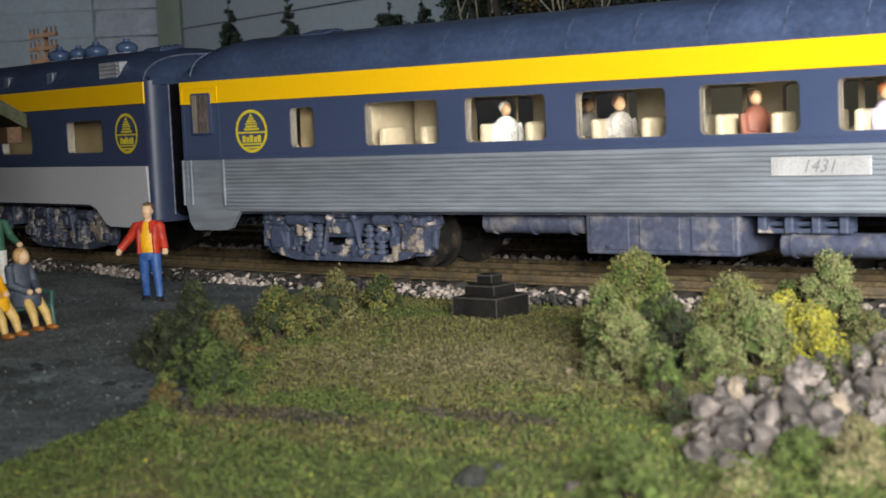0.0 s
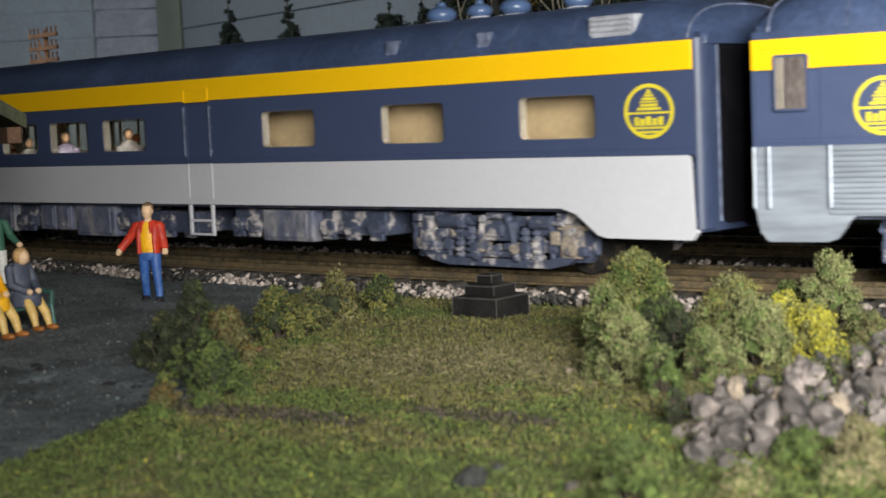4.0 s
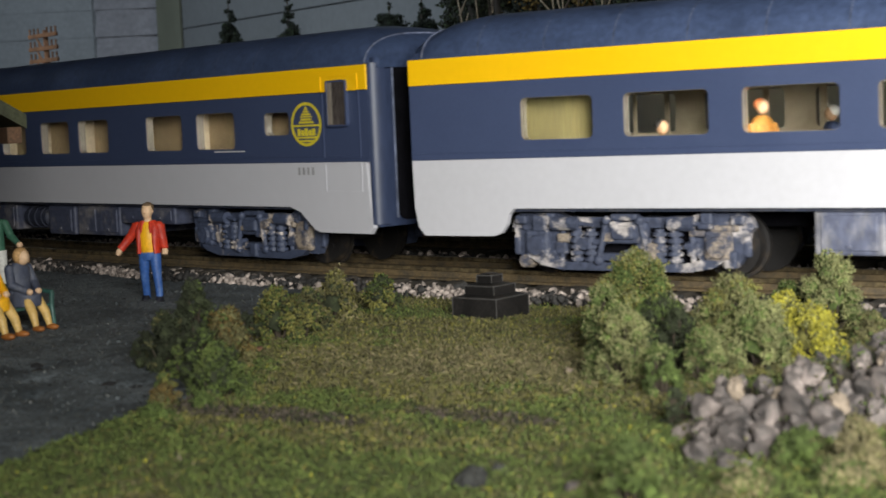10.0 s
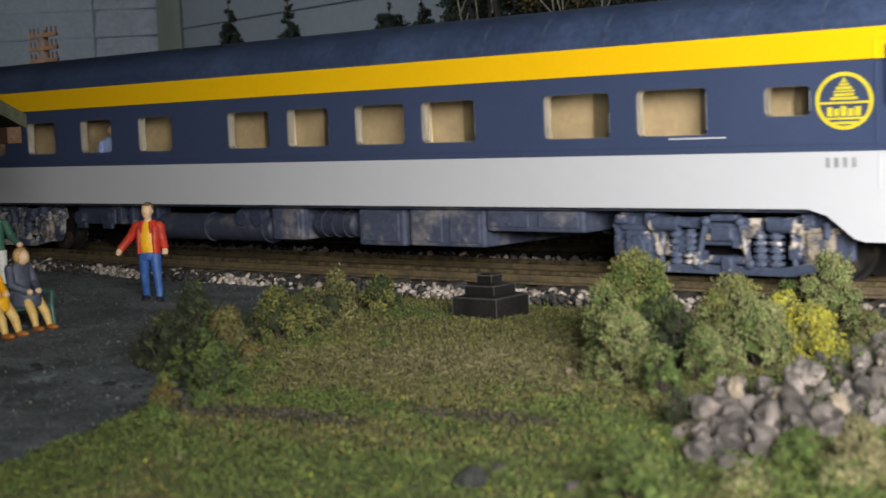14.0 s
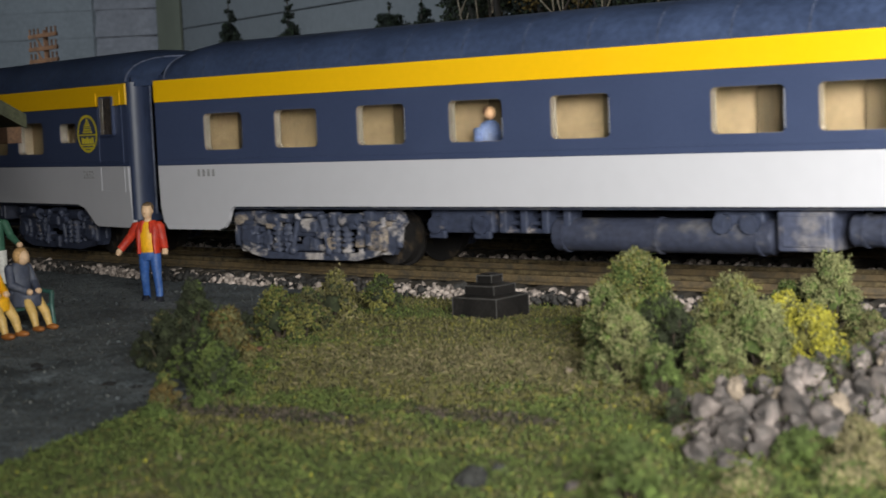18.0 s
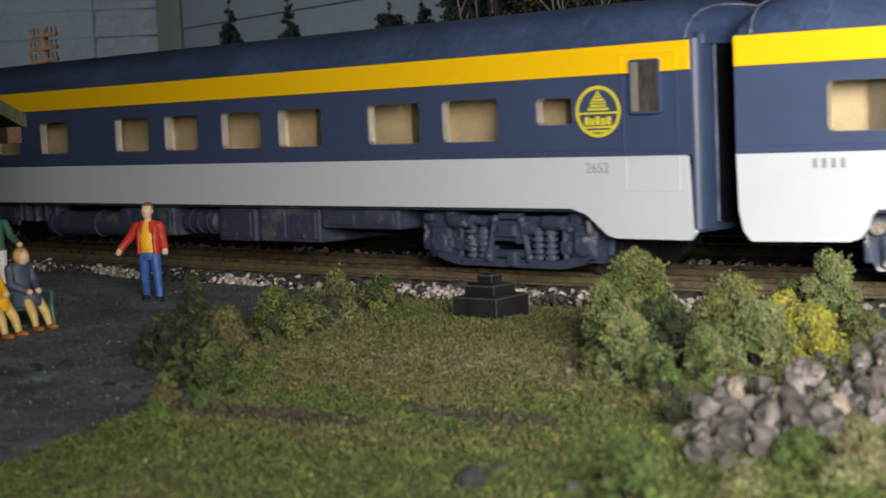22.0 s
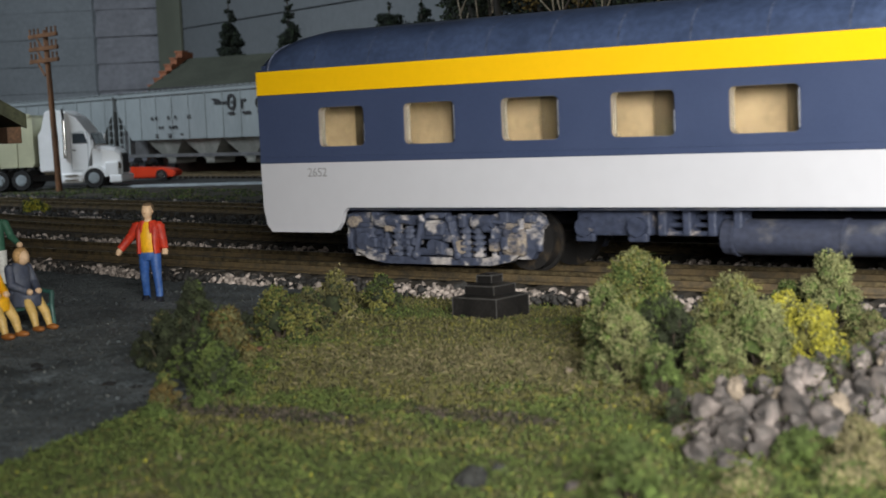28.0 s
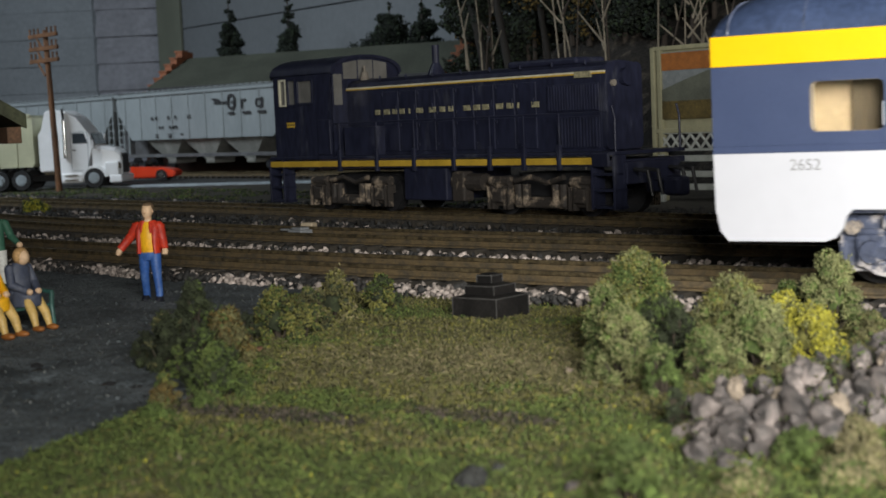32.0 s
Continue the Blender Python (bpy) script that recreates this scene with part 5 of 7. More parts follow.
turf_crumbs("turf_crumbs", 60000, -210, 20, -75, -5, 0.18, "tan-green scenic turf crumbs before the track")

# cinders on the lot
P, s = [], []
while len(P) < 24000:
    x, y = RNG.uniform(-330, -105), RNG.uniform(-165, 25)
    if is_lot(x, y):
        P.append((x, y, hill(x, y) + 0.78 + lot_rough(x, y)))
        s.append(RNG.uniform(0.08, 0.24) * (2.6 if RNG.random() < 0.03 else 1))
CINDER = mat("cinder_grit", (0.054, 0.063, 0.067), 0.9, per_piece=0.8)
tagged(new("cinders", scatter("cinders", P, s, SHARD, [CINDER], jitter=0.3)), "fine dark cinder grit", "grit", kind="stuff")
P, s = [], []
while len(P) < 420:
    x, y = RNG.uniform(-280, -110), RNG.uniform(-150, -20)
    if is_lot(x, y) and noise.noise(Vector((x * 0.06, y * 0.06, 8))) + RNG.uniform(-0.3, 0.3) > 0.1:
        P.append((x, y, hill(x, y) + 0.85 + lot_rough(x, y)))
        s.append(RNG.uniform(0.12, 0.40))
FLECK = mat("pale_grit_fleck", (0.10, 0.108, 0.105), 0.9, per_piece=0.6)
tagged(new("grit_flecks", scatter("grit_flecks", P, s, SHARD, [FLECK], jitter=0.3)), "pale flecks of grit on the lot", "grit", kind="stuff")

# stepped black pedestal at the turf's edge
BLACK = mat("worn_black_plastic", (0.008, 0.0075, 0.0075), 0.6, var=0.3, scale=200, second=(0.020, 0.018, 0.017), mix=0.3, spec=0.25)
EDGE = mat("scuffed_grey_edge", (0.052, 0.050, 0.048), 0.7, var=0.2, scale=600)
ped = thing("pedestal", at(-133.0, -34.6, -3.85, 0, 0, -4.5) @ Matrix.Scale(1.06, 4), "black stepped plastic pedestal with scuffed edges on the turf", "pedestal")


def tier(name, r0, r1, z0, z1, roof):
    t = part(name, loft(bmesh.new(), [[(sx * r, sy * r, z) for sx, sy in ((-1, -1), (1, -1), (1, 1), (-1, 1))] for r, z in ((r0, z0), (r0 * 0.985, z1), (r1, z1 + roof))]), BLACK, ped)
    bm = bmesh.new()
    for sx, sy in ((-1, -1), (1, -1), (1, 1), (-1, 1)):
        box(bm, sx * r0 - 0.07, sx * r0 + 0.07, sy * r0 - 0.07, sy * r0 + 0.07, z0, z1, 0.05)
    for sg in (-1, 1):
        box(bm, -r0, r0, sg * r0 - 0.14, sg * r0 + 0.14, z1 - 0.1, z1 + 0.08, 0.05)
        box(bm, sg * r0 - 0.14, sg * r0 + 0.14, -r0, r0, z1 - 0.1, z1 + 0.08, 0.05)
    part("edging", bm, EDGE, t, "scuffed pale edging")


tier("base_tier", 4.15, 2.9, 0.0, 3.3, 0.4)
tier("middle_tier", 2.75, 1.5, 3.6, 5.0, 0.4)
tier("top_tier", 1.4, 0.8, 5.3, 6.5, 0.3)

# painted figures
RED = mat("painted_red_jacket", (0.52, 0.040, 0.014), 0.5, var=0.15, scale=420, second=(0.34, 0.022, 0.012), mix=0.4)
JEANS = mat("painted_blue_jeans", (0.030, 0.092, 0.30), 0.55, var=0.2, scale=200, second=(0.16, 0.28, 0.52), mix=0.35, edge=(0.50, 0.72))
SHOE = mat("painted_dark_shoe", (0.010, 0.011, 0.018), 0.5)
YEL = mat("painted_yellow_cloth", (0.78, 0.40, 0.01), 0.5, var=0.1, scale=300)
GREEN = mat("painted_green_cloth", (0.045, 0.14, 0.09), 0.55, var=0.15, scale=300)
GREYBLUE = mat("painted_grey_blue_coat", (0.040, 0.050, 0.085), 0.6, var=0.2, scale=250, second=(0.09, 0.10, 0.13), mix=0.4)
WHITE = mat("painted_white_cloth", (0.72, 0.72, 0.68), 0.55, var=0.08)
HAIR = mat("painted_auburn_hair", (0.40, 0.24, 0.10), 0.6, var=0.25, scale=400)
FLESH = mat("painted_pale_skin", (0.66, 0.45, 0.28), 0.6, var=0.08)
TAN_LEG = mat("painted_tan_stocking", (0.60, 0.40, 0.13), 0.5, var=0.1)
BROWN_SHOE = mat("painted_brown_shoe", (0.28, 0.10, 0.02), 0.5)


def limb(bm, pts, radii, idx):
    for (a, b), (ra, rb) in zip(zip(pts, pts[1:]), zip(radii, radii[1:])):
        cyl(bm, a, b, ra, rb, 12, idx=idx)
    for p, r in zip(pts[1:-1], radii[1:-1]):
        ball(bm, p, r, 2, idx=idx)


def oval(bm, rows, idx, k=16, cx=0.0):
    loft(bm, [[(cx + x + rx * math.cos(t), y + ry * math.sin(t), z) for t in np.linspace(0, 2 * math.pi, k + 1)[:-1]] for x, y, z, rx, ry in rows], idx=idx)


# standing man: 0 red, 1 yellow, 2 jeans, 3 skin, 4 hair, 5 shoe
bm = bmesh.new()
for s in (-1, 1):
    limb(bm, [(s * 1.05, 0.1, 9.6), (s * 1.3, 0.0 - 0.25 * s, 7.2), (s * 1.5, 0.1 - 0.5 * s, 4.9), (s * 1.7, 0.5 - 0.9 * s, 2.6), (s * 1.8, 0.7 - 1.2 * s, 0.7)], [1.22, 1.04, 0.84, 0.76, 0.70], 2)
    oval(bm, [(s * 1.85, 0.3 - 1.2 * s, 0.0, 0.74, 1.4), (s * 1.85, 0.3 - 1.2 * s, 0.5, 0.74, 1.4), (s * 1.85, 0.6 - 1.2 * s, 1.15, 0.72, 0.95)], 5, 14)
    ball(bm, (s * 2.15, 0.05, 14.75), 1.02, 2, (1, 0.95, 0.9), 0)
    limb(bm, [(s * 2.3, 0.05, 14.9), (s * (3.0 - 0.5 * s), 0.25, 13.1), (s * (3.6 - 0.8 * s), 0.1, 12.0), (s * (4.3 - 1.1 * s), -0.35, 10.8), (s * (4.5 - 1.25 * s), -0.5, 10.4)], [0.98, 0.92, 0.84, 0.78, 0.80], 0)
    limb(bm, [(s * (4.45 - 1.25 * s), -0.5, 10.5), (s * (4.75 - 1.3 * s), -0.55, 9.9), (s * (4.95 - 1.3 * s), -0.8, 9.2)], [0.45, 0.62, 0.40], 3)
    cyl(bm, (s * (4.7 - 1.3 * s), -0.6, 9.9), (s * (4.4 - 1.3 * s), -1.15, 9.4), 0.26, 0.2, 8, idx=3)
oval(bm, [(0, 0, 8.2, 1.6, 1.15), (0, 0, 9.0, 2.0, 1.35), (0, 0, 10.0, 1.9, 1.3)], 2)
oval(bm, [(0, -0.2, 9.7, 1.70, 1.22), (0, -0.3, 11.0, 1.72, 1.28), (0, -0.38, 13.4, 1.75, 1.30), (0, -0.2, 15.0, 1.35, 1.05), (0, 0.0, 15.6, 0.85, 0.8)], 1)
for s in (-1, 1):
    oval(bm, [(s * 1.72, -0.05, 9.5, 0.55, 1.5), (s * 1.64, -0.05, 10.2, 0.68, 1.5), (s * 1.58, -0.05, 12.0, 0.80, 1.55), (s * 1.55, 0.0, 14.0, 1.00, 1.42), (s * 1.25, 0.1, 15.1, 0.95, 1.05), (s * 0.85, 0.2, 15.8, 0.6, 0.75)], 0)
    oval(bm, [(s * 0.95, -1.15, 13.4, 0.22, 0.42), (s * 0.90, -1.0, 14.6, 0.42, 0.42), (s * 0.72, -0.5, 15.6, 0.34, 0.5)], 0, 10)
oval(bm, [(0, 0.75, 9.5, 1.95, 0.8), (0, 0.75, 11.5, 2.05, 0.85), (0, 0.72, 14.3, 2.25, 0.85), (0, 0.5, 15.7, 1.15, 0.65)], 0)
cyl(bm, (0, 0, 15.2), (0, -0.05, 16.6), 0.82, 0.72, 12, idx=3)
oval(bm, [(0, -0.25, 16.1, 0.42, 0.55), (0, -0.2, 16.5, 0.78, 0.92), (0, -0.12, 17.2, 1.02, 1.18), (0, -0.05, 18.0, 1.08, 1.22), (0, 0.05, 18.7, 0.92, 1.02), (0, 0.1, 19.1, 0.5, 0.55)], 3, 18)
cyl(bm, (0, -1.15, 17.7), (0, -1.5, 17.25), 0.16, 0.24, 8, idx=3)
for s in (-1, 1):
    ball(bm, (s * 1.06, 0.1, 17.5), 0.26, 2, (0.5, 0.9, 1.2), 3)
ball(bm, (0, 0.38, 18.25), 1.2, 3, (0.98, 0.98, 0.92), 4)
ball(bm, (0.1, -0.45, 18.85), 0.72, 2, (1.15, 0.95, 0.55), 4)
man = solo("standing_figure", bm, [RED, YEL, JEANS, FLESH, mat("painted_dull_brown_hair", (0.13, 0.085, 0.045), 0.7), SHOE], at(-206.9, -36.6, -3.45, 0, 0, 22) @ Matrix.Scale(0.97, 4), "painted figure of a man in red jacket and blue jeans", "figurine", smooth=True)


def seated(name, m, coat, legs, hair, label, back=None):
    bm = bmesh.new()
    for s in (-1, 1):
        limb(bm, [(s * 1.1, 0.5, 6.0), (s * 1.25, -2.9, 6.0), (s * 1.6, -4.6, 3.4), (s * 1.7, -5.4, 0.9)], [1.3, 1.0, 0.86, 0.58], 1)
        ball(bm, (s * 1.75, -6.0, 0.62), 0.95, 2, (0.9, 1.7, 0.66), 4)
        ball(bm, (s * 2.25, 0.4, 11.9), 1.0, 2, idx=0)
        limb(bm, [(s * 2.3, 0.4, 12.0), (s * 2.9, -0.6, 9.0), (s * 1.4, -3.2, 7.6)], [0.95, 0.85, 0.65], 0)
        ball(bm, (s * 1.1, -3.6, 7.5), 0.65, 2, idx=3)
    oval(bm, [(0, 0.3, 5.4, 2.6, 2.1), (0, 0.3, 8.6, 2.4, 1.8), (0, 0.2, 11.8, 2.5, 1.6), (0, 0.1, 13.0, 1.4, 1.0)], 0)
    oval(bm, [(0, -1.4, 4.8, 2.9, 3.2), (0, -1.4, 6.9, 2.7, 3.0), (0, -0.7, 7.9, 2.1, 2.0)], 0)
    ball(bm, (0, -1.0, 14.0), 1.35, 3, (0.88, 1.0, 1.1), 3)
    ball(bm, (0, -0.45, 14.25), 1.58, 3, (1.0, 0.9, 1.08), 2)
    return solo(name, bm, [coat, legs, hair, FLESH, BROWN_SHOE], m, label, "figurine", "seated figures", smooth=True)


BENCH_G = mat("green_bench_metal", (0.035, 0.10, 0.085), 0.45, var=0.2, scale=300)
bench = thing("bench", at(-200.0, -77.6, -3.5, 0, 0, 92), "green park bench on the cinder lot", "bench")
for y in (-2.6, -1.2, 0.2):
    part("seat_slat", box(bmesh.new(), -12, 8.8, y, y + 1.0, 3.6, 4.1, 0.12), BENCH_G, bench)
for z in (5.4, 6.9):
    part("back_slat", box(bmesh.new(), -12, 8.8, 1.5, 2.0, z, z + 1.0, 0.12), BENCH_G, bench)
for x in (-11.5, 8.4):
    bm = bmesh.new()
    limb(bm, [(x, 1.9, 0), (x, 1.6, 3.8), (x, 2.0, 8.0)], [0.35, 0.35, 0.3], 0)
    limb(bm, [(x, -3.0, 0), (x, -2.6, 3.8), (x, -2.8, 6.0), (x, 1.6, 6.4)], [0.4, 0.4, 0.4, 0.35], 0)
    part("end_frame", bm, BENCH_G, bench, "curved green arm and leg")
seated("seated_figure", at(-197.8, -82.4, -3.4, 0, 0, 98) @ Matrix.Scale(0.92, 4), YEL, TAN_LEG, HAIR, "painted seated figure in yellow dress on the bench")
seated("seated_figure", at(-200.0, -73.4, -3.4, 0, 0, 92) @ Matrix.Scale(0.86, 4), GREYBLUE, TAN_LEG, HAIR, "painted seated figure in grey-blue coat on the bench")
bm = bmesh.new()
for s in (-1, 1):
    limb(bm, [(s * 1.0, 0, 9.0), (s * 1.2, 0, 5.0), (s * 1.3, 0.1, 0.6)], [1.3, 1.0, 0.8], 1)
    ball(bm, (s * 2.1, 0, 14.7), 0.95, 2, idx=0)
    limb(bm, [(s * 2.2, 0, 14.8), (s * 3.6, -0.8, 12.0), (s * 5.6, -2.2, 10.4)], [0.9, 0.8, 0.6], 0)
    ball(bm, (s * 5.9, -2.5, 10.2), 0.7, 2, idx=2)
oval(bm, [(0, 0, 8.4, 2.0, 1.4), (0, 0, 12, 1.9, 1.4), (0, 0, 15.2, 2.1, 1.2), (0, 0, 15.9, 1.0, 0.8)], 0)
ball(bm, (0, -0.1, 17.6), 1.35, 3, (0.88, 1.0, 1.15), 2)
ball(bm, (0, 0.3, 18.1), 1.4, 3, (0.95, 1.0, 0.92), 3)
oval(bm, [(6.2, -2.6, 5.2, 1.2, 1.8), (6.2, -2.6, 6.4, 1.6, 2.3), (6.2, -2.6, 8.6, 1.4, 2.0), (6.2, -2.6, 9.6, 0.6, 1.2)], 4)
solo("standing_figure", bm, [GREEN, WHITE, FLESH, HAIR, mat("painted_tan_bag", (0.34, 0.20, 0.08), 0.6, var=0.15)], at(-260.8, -27.8, -4.3, 0, 0, 32), "painted standing figure in green top holding a tan bag", "figurine", smooth=True)

# the station's roof corner
ROOFGREEN = mat("weathered_green_shingle", (0.060, 0.066, 0.036), 0.85, var=0.25, scale=150, fine=1500, bump=0.4)
WOODBROWN = mat("brown_stained_wood", (0.14, 0.075, 0.04), 0.8, var=0.25, scale=200)
station = thing("station_building", at(-254.6, -74.6, -3.0, 0, 0, -30), "small wooden station with green shingled roof", "building")
part("wall", box(bmesh.new(), -90, -14, -28, 28, 0, 38, 0.2), WOODBROWN, station, "brown board wall")
bm = bmesh.new()
prism(bm, [(-40, 33.4), (-40, 35.6), (0, 60.6), (40, 35.6), (40, 33.4), (0, 58.0)], -100, -3.0, axis="x")
part("roof", bm, ROOFGREEN, station, "green shingled gable roof")
bm = bmesh.new()
prism(bm, [(-40.3, 33.0), (-40.3, 35.8), (0, 60.9), (40.3, 35.8), (40.3, 33.0), (0, 57.4)], -3.0, -1.6, axis="x")
part("bargeboard", bm, ROOFGREEN, station, "green-brown bargeboard")
for y in (-27, 27):
    bm = bmesh.new()
    limb(bm, [(-14, y, 24), (-4.5, y * 1.25, 33.4)], [1.2, 1.2], 0)
    part("eave_bracket", bm, WOODBROWN, station)
for y in (-38, 38):
    part("purlin_end", box(bmesh.new(), -40, -2.6, y - 1.4, y + 1.4, 30.2, 33.4, 0.2), WOODBROWN, station)
# ---- beyond the main line: the yard, laid out along its own bearing ----
_fe, _fn = (math.cos(radians(FAR_DEG)), math.sin(radians(FAR_DEG))), (-math.sin(radians(FAR_DEG)), math.cos(radians(FAR_DEG)))


def far(a, b, z, rz=0, rx=0, ry=0):
    """A pose a mm along the yard track from its datum, b mm beyond its near rail."""
    return at(-328 + a * _fe[0] + b * _fn[0], 164 + a * _fe[1] + b * _fn[1], z, rx, ry, FAR_DEG + rz)


NAVY = mat("dark_navy_engine_paint", (0.016, 0.018, 0.036), 0.42, spec=0.35, var=0.25, scale=160, fine=700, bump=0.12, depth=0.1, streak=(1, 1, 0.3), second=(0.065, 0.068, 0.088), mix=0.4, edge=(0.58, 0.72))
STRIPE = mat("engine_yellow_stripe", (0.50, 0.32, 0.035), 0.5, var=0.12, scale=150)
PALE_STRIPE = mat("cream_stripe", (0.55, 0.52, 0.40), 0.5)
RUST = mat("rust_dusted_truck", (0.030, 0.024, 0.020), 0.75, var=0.3, scale=190, fine=1500, second=(0.30, 0.235, 0.17), mix=0.5, edge=(0.53, 0.66), bump=0.5)
GLASSY = mat("cloudy_cab_window", (0.15, 0.145, 0.135), 0.12, var=0.15, scale=50, fine=120, bump=0, coat=0.5)
IRON = mat("black_iron", (0.018, 0.018, 0.020), 0.55, var=0.25, scale=200)

# switcher: x along its hood, near side at -y, centre at y = 0
loco = thing("switcher_engine", far(0, 8.6, 0), "dark navy diesel switcher engine with yellow stripes", "locomotive")
part("frame", box(bmesh.new(), -17.6, 143.0, -14.4, 14.4, 14.0, 15.6, 0.2), NAVY, loco)
part("walkway", box(bmesh.new(), -17.6, 143.0, -14.6, 14.6, 16.9, 17.9, 0.2), NAVY, loco)
for i, (a, b) in enumerate(((-17.4, 21.5), (23.2, 41.0), (42.6, 59.4), (61.0, 77.9), (79.5, 93.8), (95.4, 108.0), (109.6, 122.0), (123.6, 138.5))):
    part("sill_stripe", box(bmesh.new(), a, b, -14.75, -13.9, 14.5, 16.4, 0.15), STRIPE, loco, "yellow sill stripe")
for x in (22.4, 41.8, 60.2, 78.7, 94.6, 108.8, 122.9):
    bm = bmesh.new()
    box(bm, x - 0.7, x + 0.7, -15.2, -14.0, 13.0, 20.0, 0.2)
    cyl(bm, (x, -14.4, 20), (x, -14.4, 28.7), 0.2, seg=8)
    part("handrail_post", bm, NAVY, loco)
bm = bmesh.new()
cyl(bm, (20, -14.4, 28.6), (141, -14.4, 28.6), 0.17, seg=8)
part("handrail", bm, NAVY, loco)
# hood
bm = bmesh.new()
loft(bm, [[(x, y, z) for y, z in ((-7.7, 17.9), (-7.7, 39.2), (-7.0, 41.2), (-5.2, 42.2), (0, 42.7), (5.2, 42.2), (7.0, 41.2), (7.7, 39.2), (7.7, 17.9))] for x in (16.0, 132.6)])
part("hood", bm, NAVY, loco, "long navy hood with doors", smooth=False)
bm = bmesh.new()
prism(bm, [(y, z) for y, z in rounded(-7.4, 7.4, 18.2, 42.0, 1.8)], 132.6, 134.2, axis="x")
part("hood_nose", bm, NAVY, loco)
part("radiator_top", box(bmesh.new(), 94, 122, -6, 6, 42.2, 44.2, 0.8), NAVY, loco)
for z0, z1, m in ((39.0, 39.4, STRIPE), (39.4, 39.85, PALE_STRIPE)):
    part("hood_stripe", box(bmesh.new(), 15.0, 134.4, -8.0, -7.4, z0, z1), m, loco, "thin yellow and cream hood stripe")
for x in np.arange(37.0, 108, 8.9):
    bm = bmesh.new()
    box(bm, x + 0.5, x + 8.3, -8.1, -7.5, 28.6, 37.9, 0.15)
    box(bm, x + 0.5, x + 8.3, -8.1, -7.5, 19.0, 28.0, 0.15)
    box(bm, x + 7.2, x + 7.7, -8.4, -7.9, 31.5, 33.5, 0.1)
    d = part("hood_door", bm, NAVY, loco)
    bm = bmesh.new()
    for z in (20.5, 26.5, 30.0, 36.5):
        box(bm, x + 0.3, x + 0.9, -8.3, -7.9, z, z + 1.0, 0.1)
    part("hinge", bm, NAVY, d)
gr = part("radiator_grille", box(bmesh.new(), 112.0, 132.2, -8.1, -7.5, 29.0, 36.6, 0.15), NAVY, loco, "louvred radiator shutters")
for i in range(18):
    part("louvre", box(bmesh.new(), 112.8 + i * 1.06, 113.4 + i * 1.06, -8.5, -7.9, 29.4, 36.2, 0.08), NAVY, gr)
gr = part("radiator_grille", box(bmesh.new(), 115.6, 132.2, -8.1, -7.5, 18.8, 27.6, 0.15), NAVY, loco, "louvred lower shutters")
for i in range(13):
    part("louvre", box(bmesh.new(), 116.4 + i * 1.2, 117.0 + i * 1.2, -8.5, -7.9, 19.2, 27.2, 0.08), NAVY, gr)
GOLDLET = mat("faded_gold_lettering", (0.25, 0.23, 0.14), 0.6, var=0.3, scale=700)
# gold lettering as one plain bar to a letter
for x, w in ((33.8, 2.4), (38.2, 3.0), (42.6, 2.2), (46.2, 2.4), (50.6, 0.8), (54.4, 3.2), (60.6, 3.2), (65.6, 2.5), (69.6, 2.3), (76.6, 3.2), (81.0, 3.0), (85.0, 2.9), (91.0, 3.0), (95.6, 2.8), (100.0, 0.8), (106.0, 3.0)):
    part("lettering_bar", box(bmesh.new(), x, x + w, -8.3, -8.0, 30.7, 32.3, 0.1), GOLDLET, loco, "gold lettering drawn as plain bars")
for x0, x1, z0, z1, m in ((-6.5, -2.2, 27.8, 28.5, STRIPE), (-6.5, -2.2, 28.8, 29.5, STRIPE), (123.5, 129.5, 38.2, 39.9, GOLDLET)):
    part("number_bar", box(bmesh.new(), x0, x1, -14.75 if x0 < 0 else -8.4, -14.2 if x0 < 0 else -7.4, z0, z1), m, loco)
# cab with arched roof
CX0, CX1 = -13.8, 18.6
bm = bmesh.new()
holes = [(-10.0, -6.6, 35.3, 43.6), (-5.4, -1.0, 35.3, 43.6), (0.2, 8.6, 35.7, 43.2)]
edges = [CX0, -6.0, -0.4, CX1]
for h, ea, eb in zip(holes, edges, edges[1:]):
    holed(bm, ea, eb, 17.9, 45.3, h, 0.4, -14.5, -13.7)
    holed(bm, ea, eb, 17.9, 45.3, h, 0.4, 13.7, 14.5)
bmesh.ops.remove_doubles(bm, verts=bm.verts, dist=0.001)
cab = part("cab", bm, NAVY, loco, "navy cab with arched roof")
arch = [(14.5 * math.cos(t), 45.0 + 5.9 * math.sin(t) ** 0.85) for t in np.linspace(0.02, math.pi - 0.02, 17)]
for xe in (CX0, CX1 - 0.8):
    bm = bmesh.new()
    prism(bm, [(-14.4, 17.9), (14.4, 17.9)] + [(14.4, 44.6)] + arch + [(-14.4, 44.6)], xe, xe + 0.8, axis="x")
    part("cab_end", bm, NAVY, cab)
bm = bmesh.new()
loft(bm, [[(x, y * k, z + dz) for y, z in arch] + [(x, y * k * 0.94, z + dz - 0.9) for y, z in arch[::-1]] for x, k, dz in ((CX0 - 2.6, 0.95, -0.8), (CX0 - 1.4, 1.03, 0), (CX1 + 1.0, 1.03, 0.0))])
part("cab_roof", bm, NAVY, cab, smooth=True)
for h in holes:
    w = part("cab_window", frame_ring(bmesh.new(), (h[0] - 0.4, h[1] + 0.4, h[2] - 0.4, h[3] + 0.4), 0.5, 0.6, -14.9, -13.9), PALE_STRIPE if h[0] < -9 else NAVY, loco)
    part("pane", box(bmesh.new(), h[0], h[1], -14.2, -14.0, h[2], h[3]), GLASSY, w)
